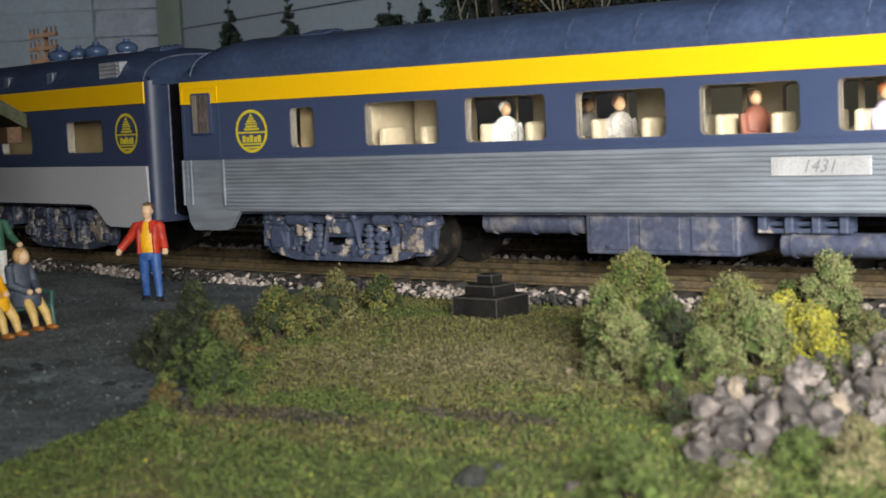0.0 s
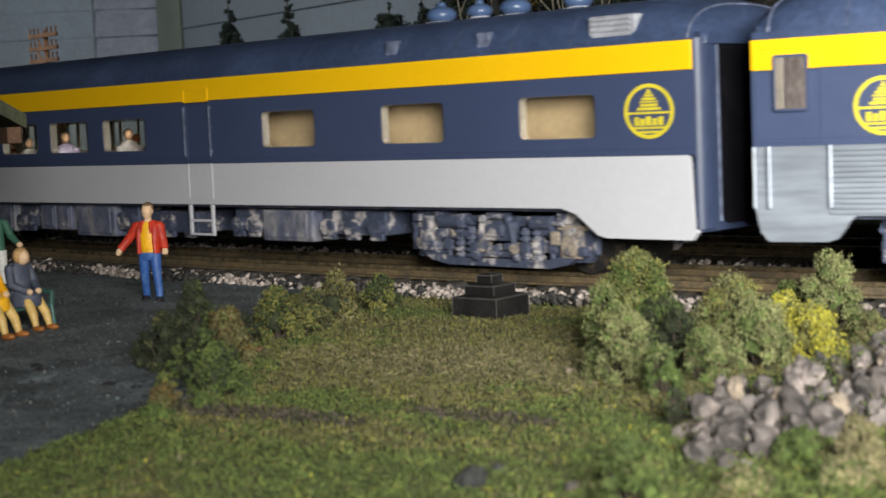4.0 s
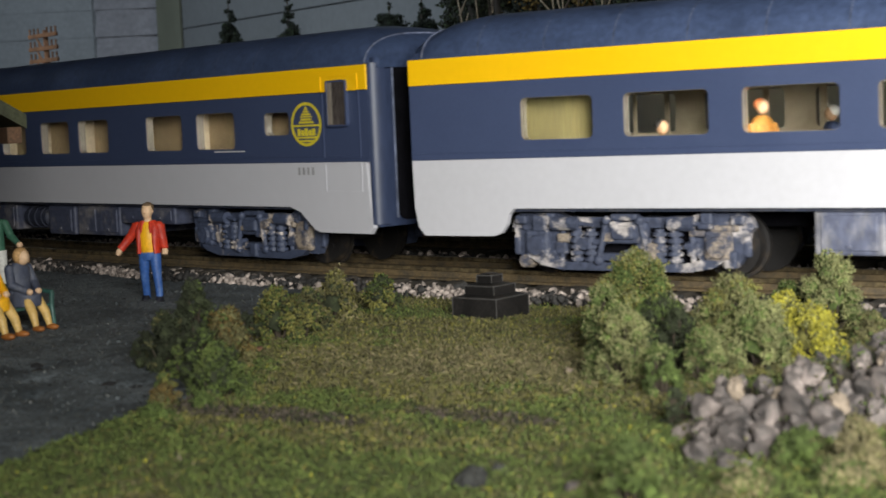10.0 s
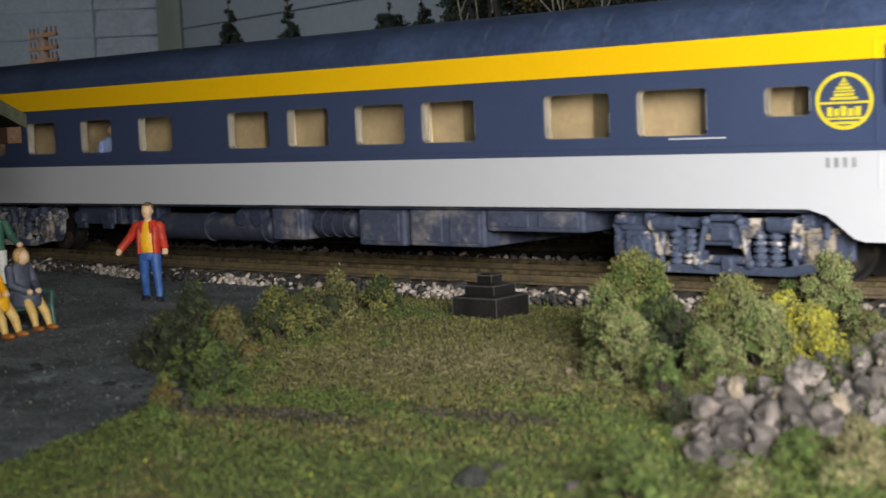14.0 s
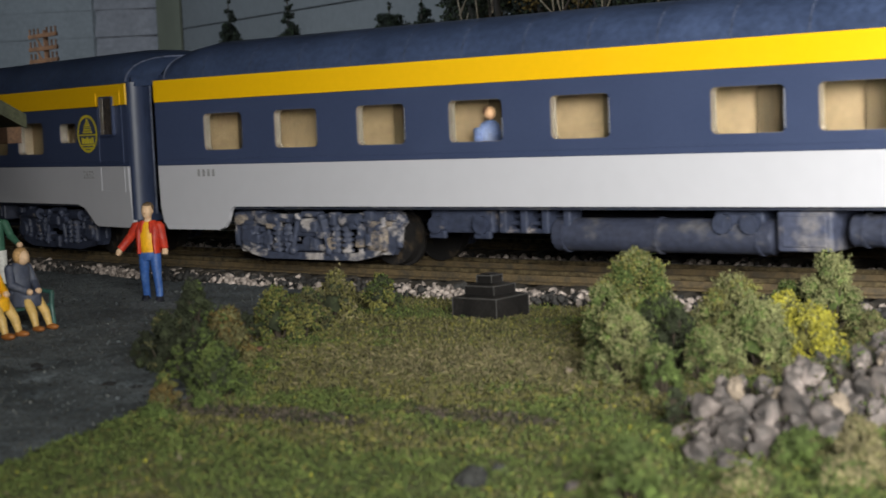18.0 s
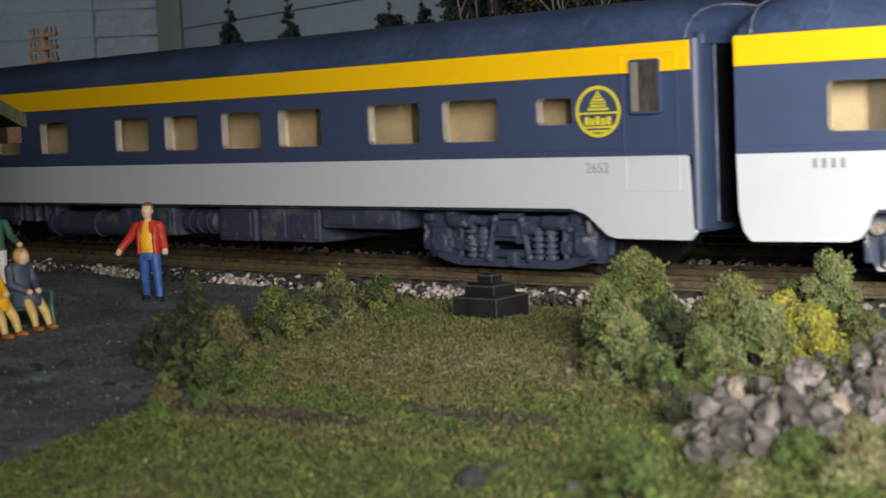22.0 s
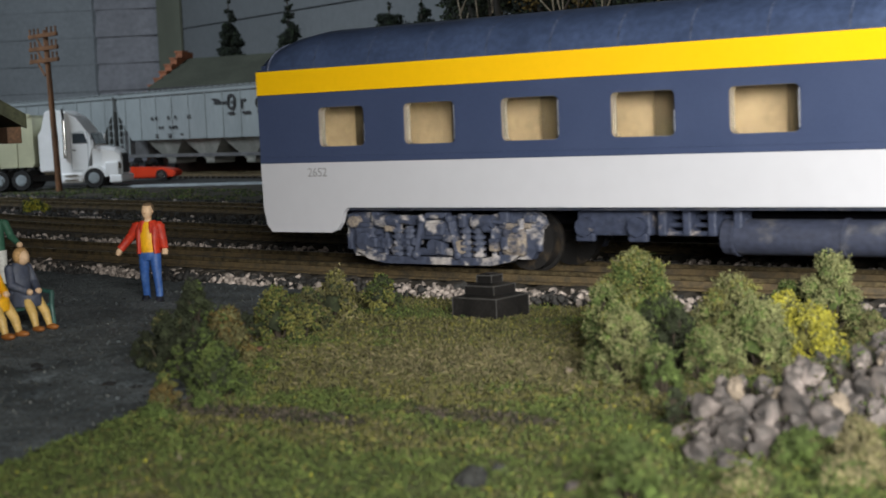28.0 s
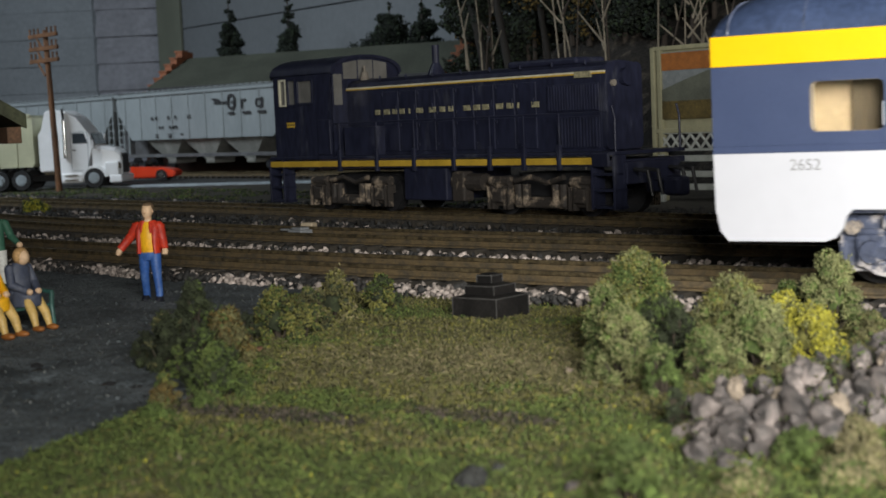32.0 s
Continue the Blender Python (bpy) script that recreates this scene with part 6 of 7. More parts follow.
part("pane", box(bmesh.new(), 18.7, 19.0, -13.2, -9.9, 34.6, 44.6), GLASSY, cab, "cloudy front cab window")
for i, (y0, y1) in enumerate(((-9.0, -3.5), (-2.8, 3.0), (3.6, 9.0))):
    part("front_pane", prism(bmesh.new(), [(y0, 43.0), (y1, 43.0), (y1, 49.6 - abs(y1) * 0.16), (y0, 49.6 - abs(y0) * 0.16)], 18.7, 19.0, axis="x"), GLASSY, cab)
part("door_panel", box(bmesh.new(), 11.2, 18.0, -15.0, -14.3, 18.6, 30.0, 0.2), NAVY, cab)
part("battery_box", box(bmesh.new(), 23.5, 40.0, -13.4, -9.4, 17.9, 27.3, 0.3), NAVY, loco)
# stack, bell, horn
bm = bmesh.new()
cyl(bm, (57.5, -2, 42.2), (57.5, -2, 46.0), 3.0, 1.2, 16)
cyl(bm, (57.5, -2, 46.0), (57.5, -2, 51.5), 1.1, 1.2, 14)
part("exhaust_stack", bm, NAVY, loco, "conical exhaust stack")
bm = bmesh.new()
cyl(bm, (22.5, -3, 42.2), (22.5, -3, 45.0), 1.6, 0.9, 14)
cyl(bm, (22.5, -3, 45.0), (22.5, -3, 47.0), 0.4, 0.4, 8)
part("bell", bm, RIM, loco, "small pale bell")
bm = bmesh.new()
for x in np.arange(36, 132, 13.0):
    cyl(bm, (x, -7.4, 41.8), (x, -7.4, 43.0), 0.35, seg=6)
part("lifting_eye", bm, NAVY, loco)
# headlamp on the nose
bm = bmesh.new()
cyl(bm, (134.0, -4.4, 36.4), (134.9, -4.4, 36.4), 1.0, 0.9, 14)
part("marker_lamp", bm, RIM, loco, "pale oval marker lamp")
part("headlamp", cyl(bmesh.new(), (134, 0, 38), (136, 0, 38), 2.4, 2.4, 16), NAVY, loco)
# end steps and coupler
for x0 in (134.6, -18.5):
    bm = bmesh.new()
    x1 = x0 + 8.8
    for z in (2.6, 7.2, 11.5):
        box(bm, x0, x1, -14.6, -9.5, z, z + 0.7, 0.1)
    box(bm, x0, x0 + 0.8, -14.7, -10, 2.4, 16.9, 0.1)
    box(bm, x1 - 0.8, x1, -14.7, -10, 2.4, 16.9, 0.1)
    part("step", bm, NAVY, loco, "end steps with three treads")
bm = bmesh.new()
box(bm, 135.5, 141.5, -15.1, -14.2, 13.9, 17.6, 0.2)
part("step_plate", bm, NAVY, loco)
bm = bmesh.new()
box(bm, 143, 150.5, -2.2, 2.2, 6.5, 10.0, 0.6)
box(bm, 149.5, 156, -3.0, 1.4, 5.6, 10.8, 1.0)
box(bm, 143, 144.4, -11, 11, 9.0, 15, 0.4)
part("coupler", bm, NAVY, loco, "black knuckle coupler")
for y in (-9, -5, 5, 9):
    bm = bmesh.new()
    limb(bm, [(145.5, y, 13), (150.5, y - 0.5, 12.5), (151.5, y, 6)], [0.55, 0.55, 0.45], 0)
    part("air_hose", bm, IRON, loco, "drooping black air hose")
for y in (-13, 13):
    bm = bmesh.new()
    limb(bm, [(142.5, y, 17), (142.5, y, 27), (141.5, y, 30)], [0.35, 0.35, 0.35], 0)
    part("grab_iron", bm, NAVY, loco)
# trucks
for cx in (25.0, 113.0):
    t = part("truck", box(bmesh.new(), cx - 16, cx + 16, -6, 6, 5, 12, 0.5), IRON, loco, "rust-dusted four-wheel engine truck")
    for dx in (-16.5, 16.5):
        bm = bmesh.new()
        for s in (-1, 1):
            cyl(bm, (cx + dx, s * 6.6, 5.75), (cx + dx, s * 9.4, 5.75), 5.75, seg=26)
        cyl(bm, (cx + dx, -9, 5.75), (cx + dx, 9, 5.75), 1.0, seg=8)
        part("wheelset", bm, IRON, t)
    for s in (-1, 1):
        y0, y1 = sorted((s * 10.2, s * 12.4))
        bm = bmesh.new()
        prism(bm, [(cx - 20, 8.5), (cx - 13, 8.5), (cx - 10, 5.4), (cx + 10, 5.4), (cx + 13, 8.5), (cx + 20, 8.5), (cx + 20, 6.0), (cx + 14, 5.4), (cx + 10, 2.2), (cx - 10, 2.2), (cx - 14, 5.4), (cx - 20, 6.0)], y0, y1)
        part("side_frame", bm, RUST, t)
        for dx in (-16.5, 16.5):
            bm = bmesh.new()
            box(bm, cx + dx - 2.6, cx + dx + 2.6, *sorted((s * 11.6, s * 13.0)), 2.6, 8.6, 0.5)
            box(bm, cx + dx - 2.0, cx + dx + 2.0, *sorted((s * 13.2, s * 14.4)), 3.8, 7.8, 0.4)
            cyl(bm, (cx + dx - 4, s * 12.4, 9.8), (cx + dx + 4, s * 12.4, 9.8), 1.5, seg=10)
            ball(bm, (cx + dx, s * 12.6, 8.8), 3.0, 2, (1.2, 0.35, 0.5))
            part("journal_box", bm, RUST, t, "dusty journal box")
            for k in (-4.2, -2.4, 2.4, 4.2):
                part("pedestal_rib", box(bmesh.new(), cx + dx + k - 0.35, cx + dx + k + 0.35, *sorted((s * 12.0, s * 14.0)), 1.8, 8.4, 0.1), RUST, t)
        bm = bmesh.new()
        for k, dx in enumerate((-9, -6, 6, 9)):
            cyl(bm, (cx + dx, s * 12.4, 3.0), (cx + dx, s * 12.4, 9.0), 1.3, seg=10)
        box(bm, cx - 10, cx + 10, *sorted((s * 12.0, s * 13.4)), 2.4, 4.6, 0.5)
        limb(bm, [(cx - 10, s * 13.0, 10), (cx - 3, s * 13.2, 11.2), (cx + 3, s * 13.0, 9.4), (cx + 10, s * 13.2, 11)], [0.8, 0.7, 0.7, 0.8], 0)
        part("brake_rigging", bm, RUST, t, "dusty brake rigging")
part("fuel_tank", box(bmesh.new(), 53.5, 73.5, -13.6, 13.6, 4.0, 14.0, 0.5), NAVY, loco, "navy fuel tank")
bm = bmesh.new()
cyl(bm, (75, -10.5, 9.5), (88, -10.5, 9.5), 2.6, seg=14)
box(bm, 75.5, 81, -13.2, -9, 3.8, 12.8, 0.6)
part("air_reservoir", bm, RUST, loco)

# covered hoppers on the siding
HOP = mat("grey_hopper_paint", (0.22, 0.245, 0.255), 0.6, var=0.06, scale=50, fine=700, streak=(1, 1, 0.25))
# Darker copy of HOP, with the shade of sill and ends in its colour.
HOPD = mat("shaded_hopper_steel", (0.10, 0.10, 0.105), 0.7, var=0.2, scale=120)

HOPB = mat("beige_grey_bay_paint", (0.22, 0.22, 0.20), 0.75, var=0.2, scale=80)


def hopper(a0, label):
    h = thing("covered_hopper", far(a0, 252, 0), label, "freight car", "covered hoppers on the siding")
    Lh = 214.0
    bm = bmesh.new()
    prism(bm, [(0, 53.5), (Lh, 53.5), (Lh, 44), (Lh - 19, 23), (19, 23), (0, 44)], -16.5, 16.5)
    part("body", bm, HOP, h, "pale grey ribbed hopper body")
    for i in range(10):
        x = 12 + i * (Lh - 24) / 9
        z0 = 23 if 19 < x < Lh - 19 else 30
        part("side_rib", box(bmesh.new(), x - 0.6, x + 0.6, -17.1, -16.4, z0, 53.2, 0.2), HOP, h)
    part("top_chord", box(bmesh.new(), -1, Lh + 1, -17.6, -15.6, 53.0, 54.6, 0.2), HOP, h)
    part("roof", prism(bmesh.new(), [(-16.5, 53.5), (16.5, 53.5), (10, 56), (-10, 56)], 0, Lh, axis="x"), HOP, h)
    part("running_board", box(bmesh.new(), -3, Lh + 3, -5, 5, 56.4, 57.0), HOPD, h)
    bm = bmesh.new()
    for i in range(28):
        cyl(bm, (4 + i * 7.4, -12, 56.6), (8.5 + i * 7.4, -12, 56.6), 0.35, seg=6)
        cyl(bm, (4 + i * 7.4, -12, 54.5), (4 + i * 7.4, -12, 56.6), 0.3, seg=6)
    part("roof_rail", bm, HOP, h)
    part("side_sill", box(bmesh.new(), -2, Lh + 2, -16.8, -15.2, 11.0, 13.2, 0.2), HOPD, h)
    for cx in (58, 107, 156):
        bm = bmesh.new()
        loft(bm, [[(cx + sx * w, sy * d, z) for sx, sy in ((-1, -1), (1, -1), (1, 1), (-1, 1))] for w, d, z in ((24, 14, 23), (5, 8, 9.0), (5, 8, 6.5))])
        part("discharge_bay", bm, HOPB, h, "tapered discharge bay")
    for xe, sg in ((0, 1), (Lh, -1)):
        bm = bmesh.new()
        for x in (1, 8, 15):
            box(bm, xe + sg * x - 0.6, xe + sg * x + 0.6, -16.6, -15.6, 12, 46 - x * 1.2, 0.15)
        for z in range(15, 44, 5):
            box(bm, *sorted((xe + sg * 1, xe + sg * 8)), -16.4, -15.8, z, z + 0.7)
        part("end_ladder", bm, HOP, h)
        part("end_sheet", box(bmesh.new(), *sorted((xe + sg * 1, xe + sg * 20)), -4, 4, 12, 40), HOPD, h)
        t = part("truck", box(bmesh.new(), xe + sg * 22 - 14, xe + sg * 22 + 14, -12, -10, 3, 8, 0.8), IRON, h, "dark freight truck")
        for dx in (-10, 10):
            part("wheelset", cyl(cyl(bmesh.new(), (xe + sg * 22 + dx, -9.2, 5), (xe + sg * 22 + dx, -6.6, 5), 5.0, seg=20), (xe + sg * 22 + dx, 6.6, 5), (xe + sg * 22 + dx, 9.2, 5), 5.0, seg=20), IRON, t)
        part("coupler", box(bmesh.new(), *sorted((xe, xe - sg * 5)), -1.5, 1.5, 7, 11, 0.4), IRON, h)
    return h


h1 = hopper(-563, "pale grey covered hopper with dark lettering bars")
hopper(-783, "pale grey covered hopper, second on the siding")
BLACKLET = mat("black_lettering", (0.03, 0.03, 0.033), 0.6)
bm = bmesh.new()
for x, w in ((48.8, 1.7), (54.6, 1.7), (70.4, 1.8), (79.4, 1.8), (96.0, 3.0)):
    box(bm, x, x + 0.6, -17.5, -17.2, 36.2, 39)
    box(bm, x + w, x + w + 0.6, -17.5, -17.2, 36.2, 39)
    box(bm, x, x + w, -17.5, -17.2, 37.4, 38.0)
part("lettering_bar", bm, BLACKLET, h1, "reporting marks as dark bars")
bm = bmesh.new()
for x, w, z in ((58.5, 1.4, 30.2), (62.5, 1.4, 30.2), (72, 2.2, 30.2), (76, 2.2, 30.2), (80, 2.2, 30.2), (53, 4, 26), (70, 5, 26), (86, 3, 26), (53, 4, 24.4), (70, 5, 24.4)):
    box(bm, x, x + w, -17.5, -17.2, z, z + (2.0 if z > 30 else 0.8))
part("lettering_bar", bm, BLACKLET, h1)
bm = bmesh.new()
frame_ring(bm, (146, 155, 40.6, 50.6), 3.5, 1.7, -17.6, -17.2)
box(bm, 150.5, 155, -17.6, -17.2, 44.6, 46.0)
box(bm, 130, 147, -17.6, -17.2, 44.8, 46.2)
prism(bm, [(126.5, 48.2), (131, 46.6), (137, 46.2), (137, 47.2), (132, 48.6)], -17.6, -17.2)
box(bm, 161.5, 163.2, -17.6, -17.2, 41, 47)
box(bm, 161.5, 167, -17.6, -17.2, 45.6, 47)
frame_ring(bm, (178, 185.5, 41, 47), 2.5, 1.4, -17.6, -17.2)
box(bm, 184.2, 186, -17.6, -17.2, 41, 47.4)
for x, w in ((146, 7), (163, 9), (180, 9)):
    box(bm, x, x + w, -17.6, -17.2, 37.6, 39.2)
part("emblem_shape", bm, BLACKLET, h1, "large dark slanted emblem shapes")

# road, highway tractor, car, pole
ASPHALT = mat("model_asphalt", (0.034, 0.036, 0.036), 0.9, var=0.2, scale=40, fine=900)
CONCRETE = mat("pale_road_edge", (0.30, 0.34, 0.37), 0.85, var=0.15, scale=80)
road = thing("road", far(-470, 190, -4.2, 24), "grey model road beyond the tracks", "road", kind="structure")
part("roadway", box(bmesh.new(), -420, 260, -48, 60, -0.6, 0.5, 0.2), ASPHALT, road)
part("road_edge", box(bmesh.new(), -100, 260, -53, -44, -0.6, 0.9, 0.3), CONCRETE, road, "pale concrete road edge")
TRUCKW = mat("white_cab_plastic", (0.88, 0.89, 0.91), 0.35, var=0.04, scale=60, coat=0.3)
TRAIL = mat("pale_yellow_trailer", (0.52, 0.52, 0.36), 0.5, var=0.08, scale=60)
TYRE = mat("black_tyre", (0.015, 0.015, 0.016), 0.8)
CHROME = mat("chrome_plastic", (0.75, 0.75, 0.74), 0.15, metal=1.0, var=0.05)
DARKGLASS = mat("dark_vehicle_glass", (0.05, 0.06, 0.07), 0.1, coat=0.5)
# x forward from the rear axles' middle; near side at -y
tr = thing("highway_tractor", at(-750.6, 397.8, -3.4, 0, 0, 30) @ Matrix.Scale(0.97, 4), "white sleeper-cab highway tractor with pale trailer", "truck")
bm = bmesh.new()
prism(bm, [(18, 10.5), (18, 35.2), (21.0, 35.6), (22.2, 47.2), (25, 49.2), (35, 48.4), (42.5, 44.2), (47.5, 37.4), (49.6, 35.0), (31, 34.6), (31, 10.5)], -13.0, 13.0)
bmesh.ops.bevel(bm, geom=list(bm.edges), offset=0.8, segments=2, affect="EDGES")
part("sleeper", bm, TRUCKW, tr, "white sleeper box with sloped roof fairing", smooth=True)
bm = bmesh.new()
prism(bm, [(30.5, 3.4), (30.5, 35.4), (49.6, 35.4), (53.6, 26.2), (46.6, 8.5), (46.0, 3.4)], -13.2, 13.2)
bmesh.ops.bevel(bm, geom=list(bm.edges), offset=0.8, segments=2, affect="EDGES")
part("cab_body", bm, TRUCKW, tr, "white cab", smooth=True)
bm = bmesh.new()
loft(bm, [[(x, -w, z0), (x, -w, z1 - 2.2), (x, -w * 0.72, z1), (x, w * 0.72, z1), (x, w, z1 - 2.2), (x, w, z0)] for x, w, z0, z1 in ((52.0, 12.4, 11.8, 26.4), (58.0, 11.6, 11.8, 25.6), (65.0, 9.6, 8.0, 24.2), (68.4, 8.4, 7.6, 21.5), (69.4, 7.6, 7.6, 18.0))])
part("hood", bm, TRUCKW, tr, "white sloping hood", smooth=False)
for sg in (-1, 1):
    bm = bmesh.new()
    ring = [(53 + 8.6 * math.cos(u), 5.2 + 8.4 * math.sin(u)) for u in np.linspace(0.15, math.pi - 0.1, 11)]
    inner = [(53 + 6.9 * math.cos(u), 5.2 + 6.9 * math.sin(u)) for u in np.linspace(math.pi - 0.1, 0.15, 11)]
    prism(bm, ring + inner, *sorted((sg * 9.0, sg * 14.0)))
    box(bm, 60.0, 68.6, *sorted((sg * 8.0, sg * 13.6)), 6.6, 15.5, 0.9)
    part("wing", bm, TRUCKW, tr, "white front wing over the wheel")
    part("headlight", box(bmesh.new(), 67.6, 69.2, *sorted((sg * 9.0, sg * 13.0)), 11.0, 14.6, 0.5), RIM, tr, "clear headlight")
    part("windscreen", prism(bmesh.new(), sorted([(sg * 0.6, 0), (sg * 11.6, 0)]) + sorted([(sg * 10.6, 7.4), (sg * 0.6, 7.4)], reverse=True), 0, 0.5, axis="x"), DARKGLASS, tr).matrix_basis = at(54.1, 0, 26.9, 0, -23.5)
    part("mirror", box(bmesh.new(), 51.6, 52.6, *sorted((sg * 15.0, sg * 16.8)), 26.0, 33.0, 0.3), TRUCKW, tr)
part("side_window", prism(bmesh.new(), [(40.2, 27.6), (40.2, 34.0), (47.6, 34.0), (49.8, 27.6)], -13.5, -13.0), DARKGLASS, tr)
part("grille", box(bmesh.new(), 68.6, 70.0, -6.2, 6.2, 8.4, 20.5, 0.4), IRON, tr, "dark radiator grille")
part("bumper", box(bmesh.new(), 62.5, 70.6, -14.0, 14.0, 2.4, 7.4, 1.0), TRUCKW, tr)
bm = bmesh.new()
cyl(bm, (35.6, -14.6, 18.6), (35.6, -14.6, 42.5), 1.25, 1.25, 12)
stack = part("exhaust_stack", bm, CHROME, tr, "tall chrome exhaust stack", smooth=True)
part("tip", cyl(bmesh.new(), (35.6, -14.6, 42.5), (35.0, -14.6, 49.4), 0.8, 0.8, 10), IRON, stack, "dark exhaust tip")
tank = part("fuel_tank", box(bmesh.new(), 31.5, 46, -14.4, -8, 3.0, 9.4, 1.4), TRUCKW, tr)
for z in (4.4, 7.2):
    part("step", box(bmesh.new(), 34.5, 43.0, -14.9, -14.2, z, z + 1.0, 0.1), RIM, tank)
part("door_line", frame_ring(bmesh.new(), (38.8, 50.0, 10.5, 34.8), 0.8, 0.3, -13.4, -13.1), CONCRETE, tr)
part("sleeper_seam", box(bmesh.new(), 30.7, 31.1, -13.4, -13.0, 10.8, 34.4), CONCRETE, tr)
part("door_handle", box(bmesh.new(), 39.8, 41.8, -13.7, -13.1, 23.2, 23.9, 0.1), IRON, tr)
part("chassis", box(bmesh.new(), -30, 60, -5, 5, 4.5, 8.5, 0.3), IRON, tr)


def wheel(parent, x, y, z, r, w, name="wheel"):
    t = part(name, cyl(bmesh.new(), (x, y - w / 2, z), (x, y + w / 2, z), r, r, 24), TYRE, parent)
    bm = bmesh.new()
    s = -1 if y < 0 else 1
    cyl(bm, (x, y + s * w * 0.42, z), (x, y + s * w * 0.56, z), r * 0.62, r * 0.55, 18)
    for i in range(8):
        a = i * math.pi / 4
        cyl(bm, (x + r * 0.35 * math.cos(a), y + s * w * 0.5, z + r * 0.35 * math.sin(a)), (x + r * 0.35 * math.cos(a), y + s * w * 0.66, z + r * 0.35 * math.sin(a)), r * 0.09, seg=6)
    part("rim", bm, CHROME if r < 5 else CONCRETE, t)
    return t


for x in (-7.5, 6.5):
    for y in (-11.5, 11.5):
        wheel(tr, x, y * 1.09, 5.9, 6.1, 5.0)
for y in (-11.5, 11.5):
    wheel(tr, 53.0, y * 1.09, 5.9, 6.1, 4.4)
bm = bmesh.new()
prism(bm, [(-120, 14.0), (14, 14.0), (15.5, 16), (15.5, 45), (14.5, 46.5), (-120, 47.5)], -14.2, 14.2)
part("trailer", bm, TRAIL, tr, "pale yellow trailer body")
for x in (-24, -8, 4):
    part("trailer_rib", box(bmesh.new(), x, x + 1.0, -14.7, -14.0, 14.2, 46.2, 0.2), TRAIL, tr)
part("trailer_rail", box(bmesh.new(), -120, 14.5, -14.9, -13.8, 45.4, 47.2, 0.2), TRAIL, tr)

CARRED = mat("red_car_paint", (0.78, 0.055, 0.015), 0.3, var=0.05, scale=60, coat=0.5)
rc = thing("open_car", at(-733, 486, -3.4, 0, 0, 30), "red open-topped sports car beside the tractor", "car")
bm = bmesh.new()
prism(bm, [(-24, 4.0), (-24.6, 7.0), (-22, 9.2), (-10, 9.8), (4, 9.4), (10, 9.0), (20, 7.8), (24.2, 6.0), (24.8, 3.6), (22.5, 2.2), (-22, 2.2)], -10, 10)
bmesh.ops.bevel(bm, geom=list(bm.edges), offset=0.8, segments=2, affect="EDGES")
part("body", bm, CARRED, rc, smooth=True)
part("windscreen", box(bmesh.new(), 3.6, 4.4, -8.4, 8.4, 9.0, 13.4, 0.3), DARKGLASS, rc)
for y in (-4.5, 4.5):
    part("seat", box(bmesh.new(), -8, -4, y - 3, y + 3, 8.5, 12.0, 0.8), IRON, rc)
part("folded_hood", box(bmesh.new(), -16, -10, -8, 8, 9.4, 11.8, 1.0), IRON, rc)
for x in (-14.5, 15.0):
    for y in (-9.4, 9.4):
        wheel(rc, x, y, 3.7, 3.7, 2.6)

POLE = mat("brown_stained_pole", (0.135, 0.062, 0.027), 0.8, var=0.3, scale=200, streak=(1, 1, 0.2))
pole = thing("telegraph_pole", far(-429.4, 120.5, -4.4), "brown wooden telegraph pole with three crossarms", "utility pole")
part("mast", cyl(bmesh.new(), (0, 0, -2), (-6.0, 0, 96.4), 2.0, 1.5, 12), POLE, pole)
for z, w in ((93.2, 18.2), (85.4, 18.0), (78.2, 18.2)):
    arm = part("crossarm", box(bmesh.new(), -w - 5.6, w - 5.6, -2.6, -1.0, z - 1.2, z + 1.2, 0.2), POLE, pole)
    for i in (-0.92, -0.62, -0.32, 0.32, 0.62, 0.92):
        bm = bmesh.new()
        cyl(bm, (-5.6 + i * w, -1.8, z + 1.2), (-5.6 + i * w, -1.8, z + 4.6), 0.5, 0.7, 8)
        part("insulator", bm, POLE, arm)
    bm = bmesh.new()
    limb(bm, [(-5.6 - 0.45 * w, -2.0, z - 1), (-5.0, -2.0, z - 9)], [0.6, 0.6], 0)
    part("brace", bm, POLE, pole)

# warehouse with green roof and stepped brick gables
BRICKW = mat("model_brick", (0.17, 0.062, 0.028), 0.85, var=0.25, scale=120, fine=900, second=(0.27, 0.10, 0.05), mix=0.4)
WROOF = mat("dark_green_felt_roof", (0.045, 0.050, 0.036), 0.8, var=0.15, scale=25, fine=500)
wh = thing("warehouse", at(-822.8, 597.6, -2.8, 0, 0, 8), "long brick warehouse with dark green roof", "building")
part("wall", box(bmesh.new(), 4, 246, -15, 75, 0, 62), mat("dark_wall_brick", (0.050, 0.026, 0.019), 0.9, var=0.25, scale=120, fine=900), wh, "dark brick side walls")
bm = bmesh.new()
prism(bm, [(-21, 62.0), (-21, 63.6), (30, 86.0), (81, 63.6), (81, 62.0), (30, 84.0)], 5, 246, axis="x")
part("roof", bm, WROOF, wh, "dark green pitched roof")
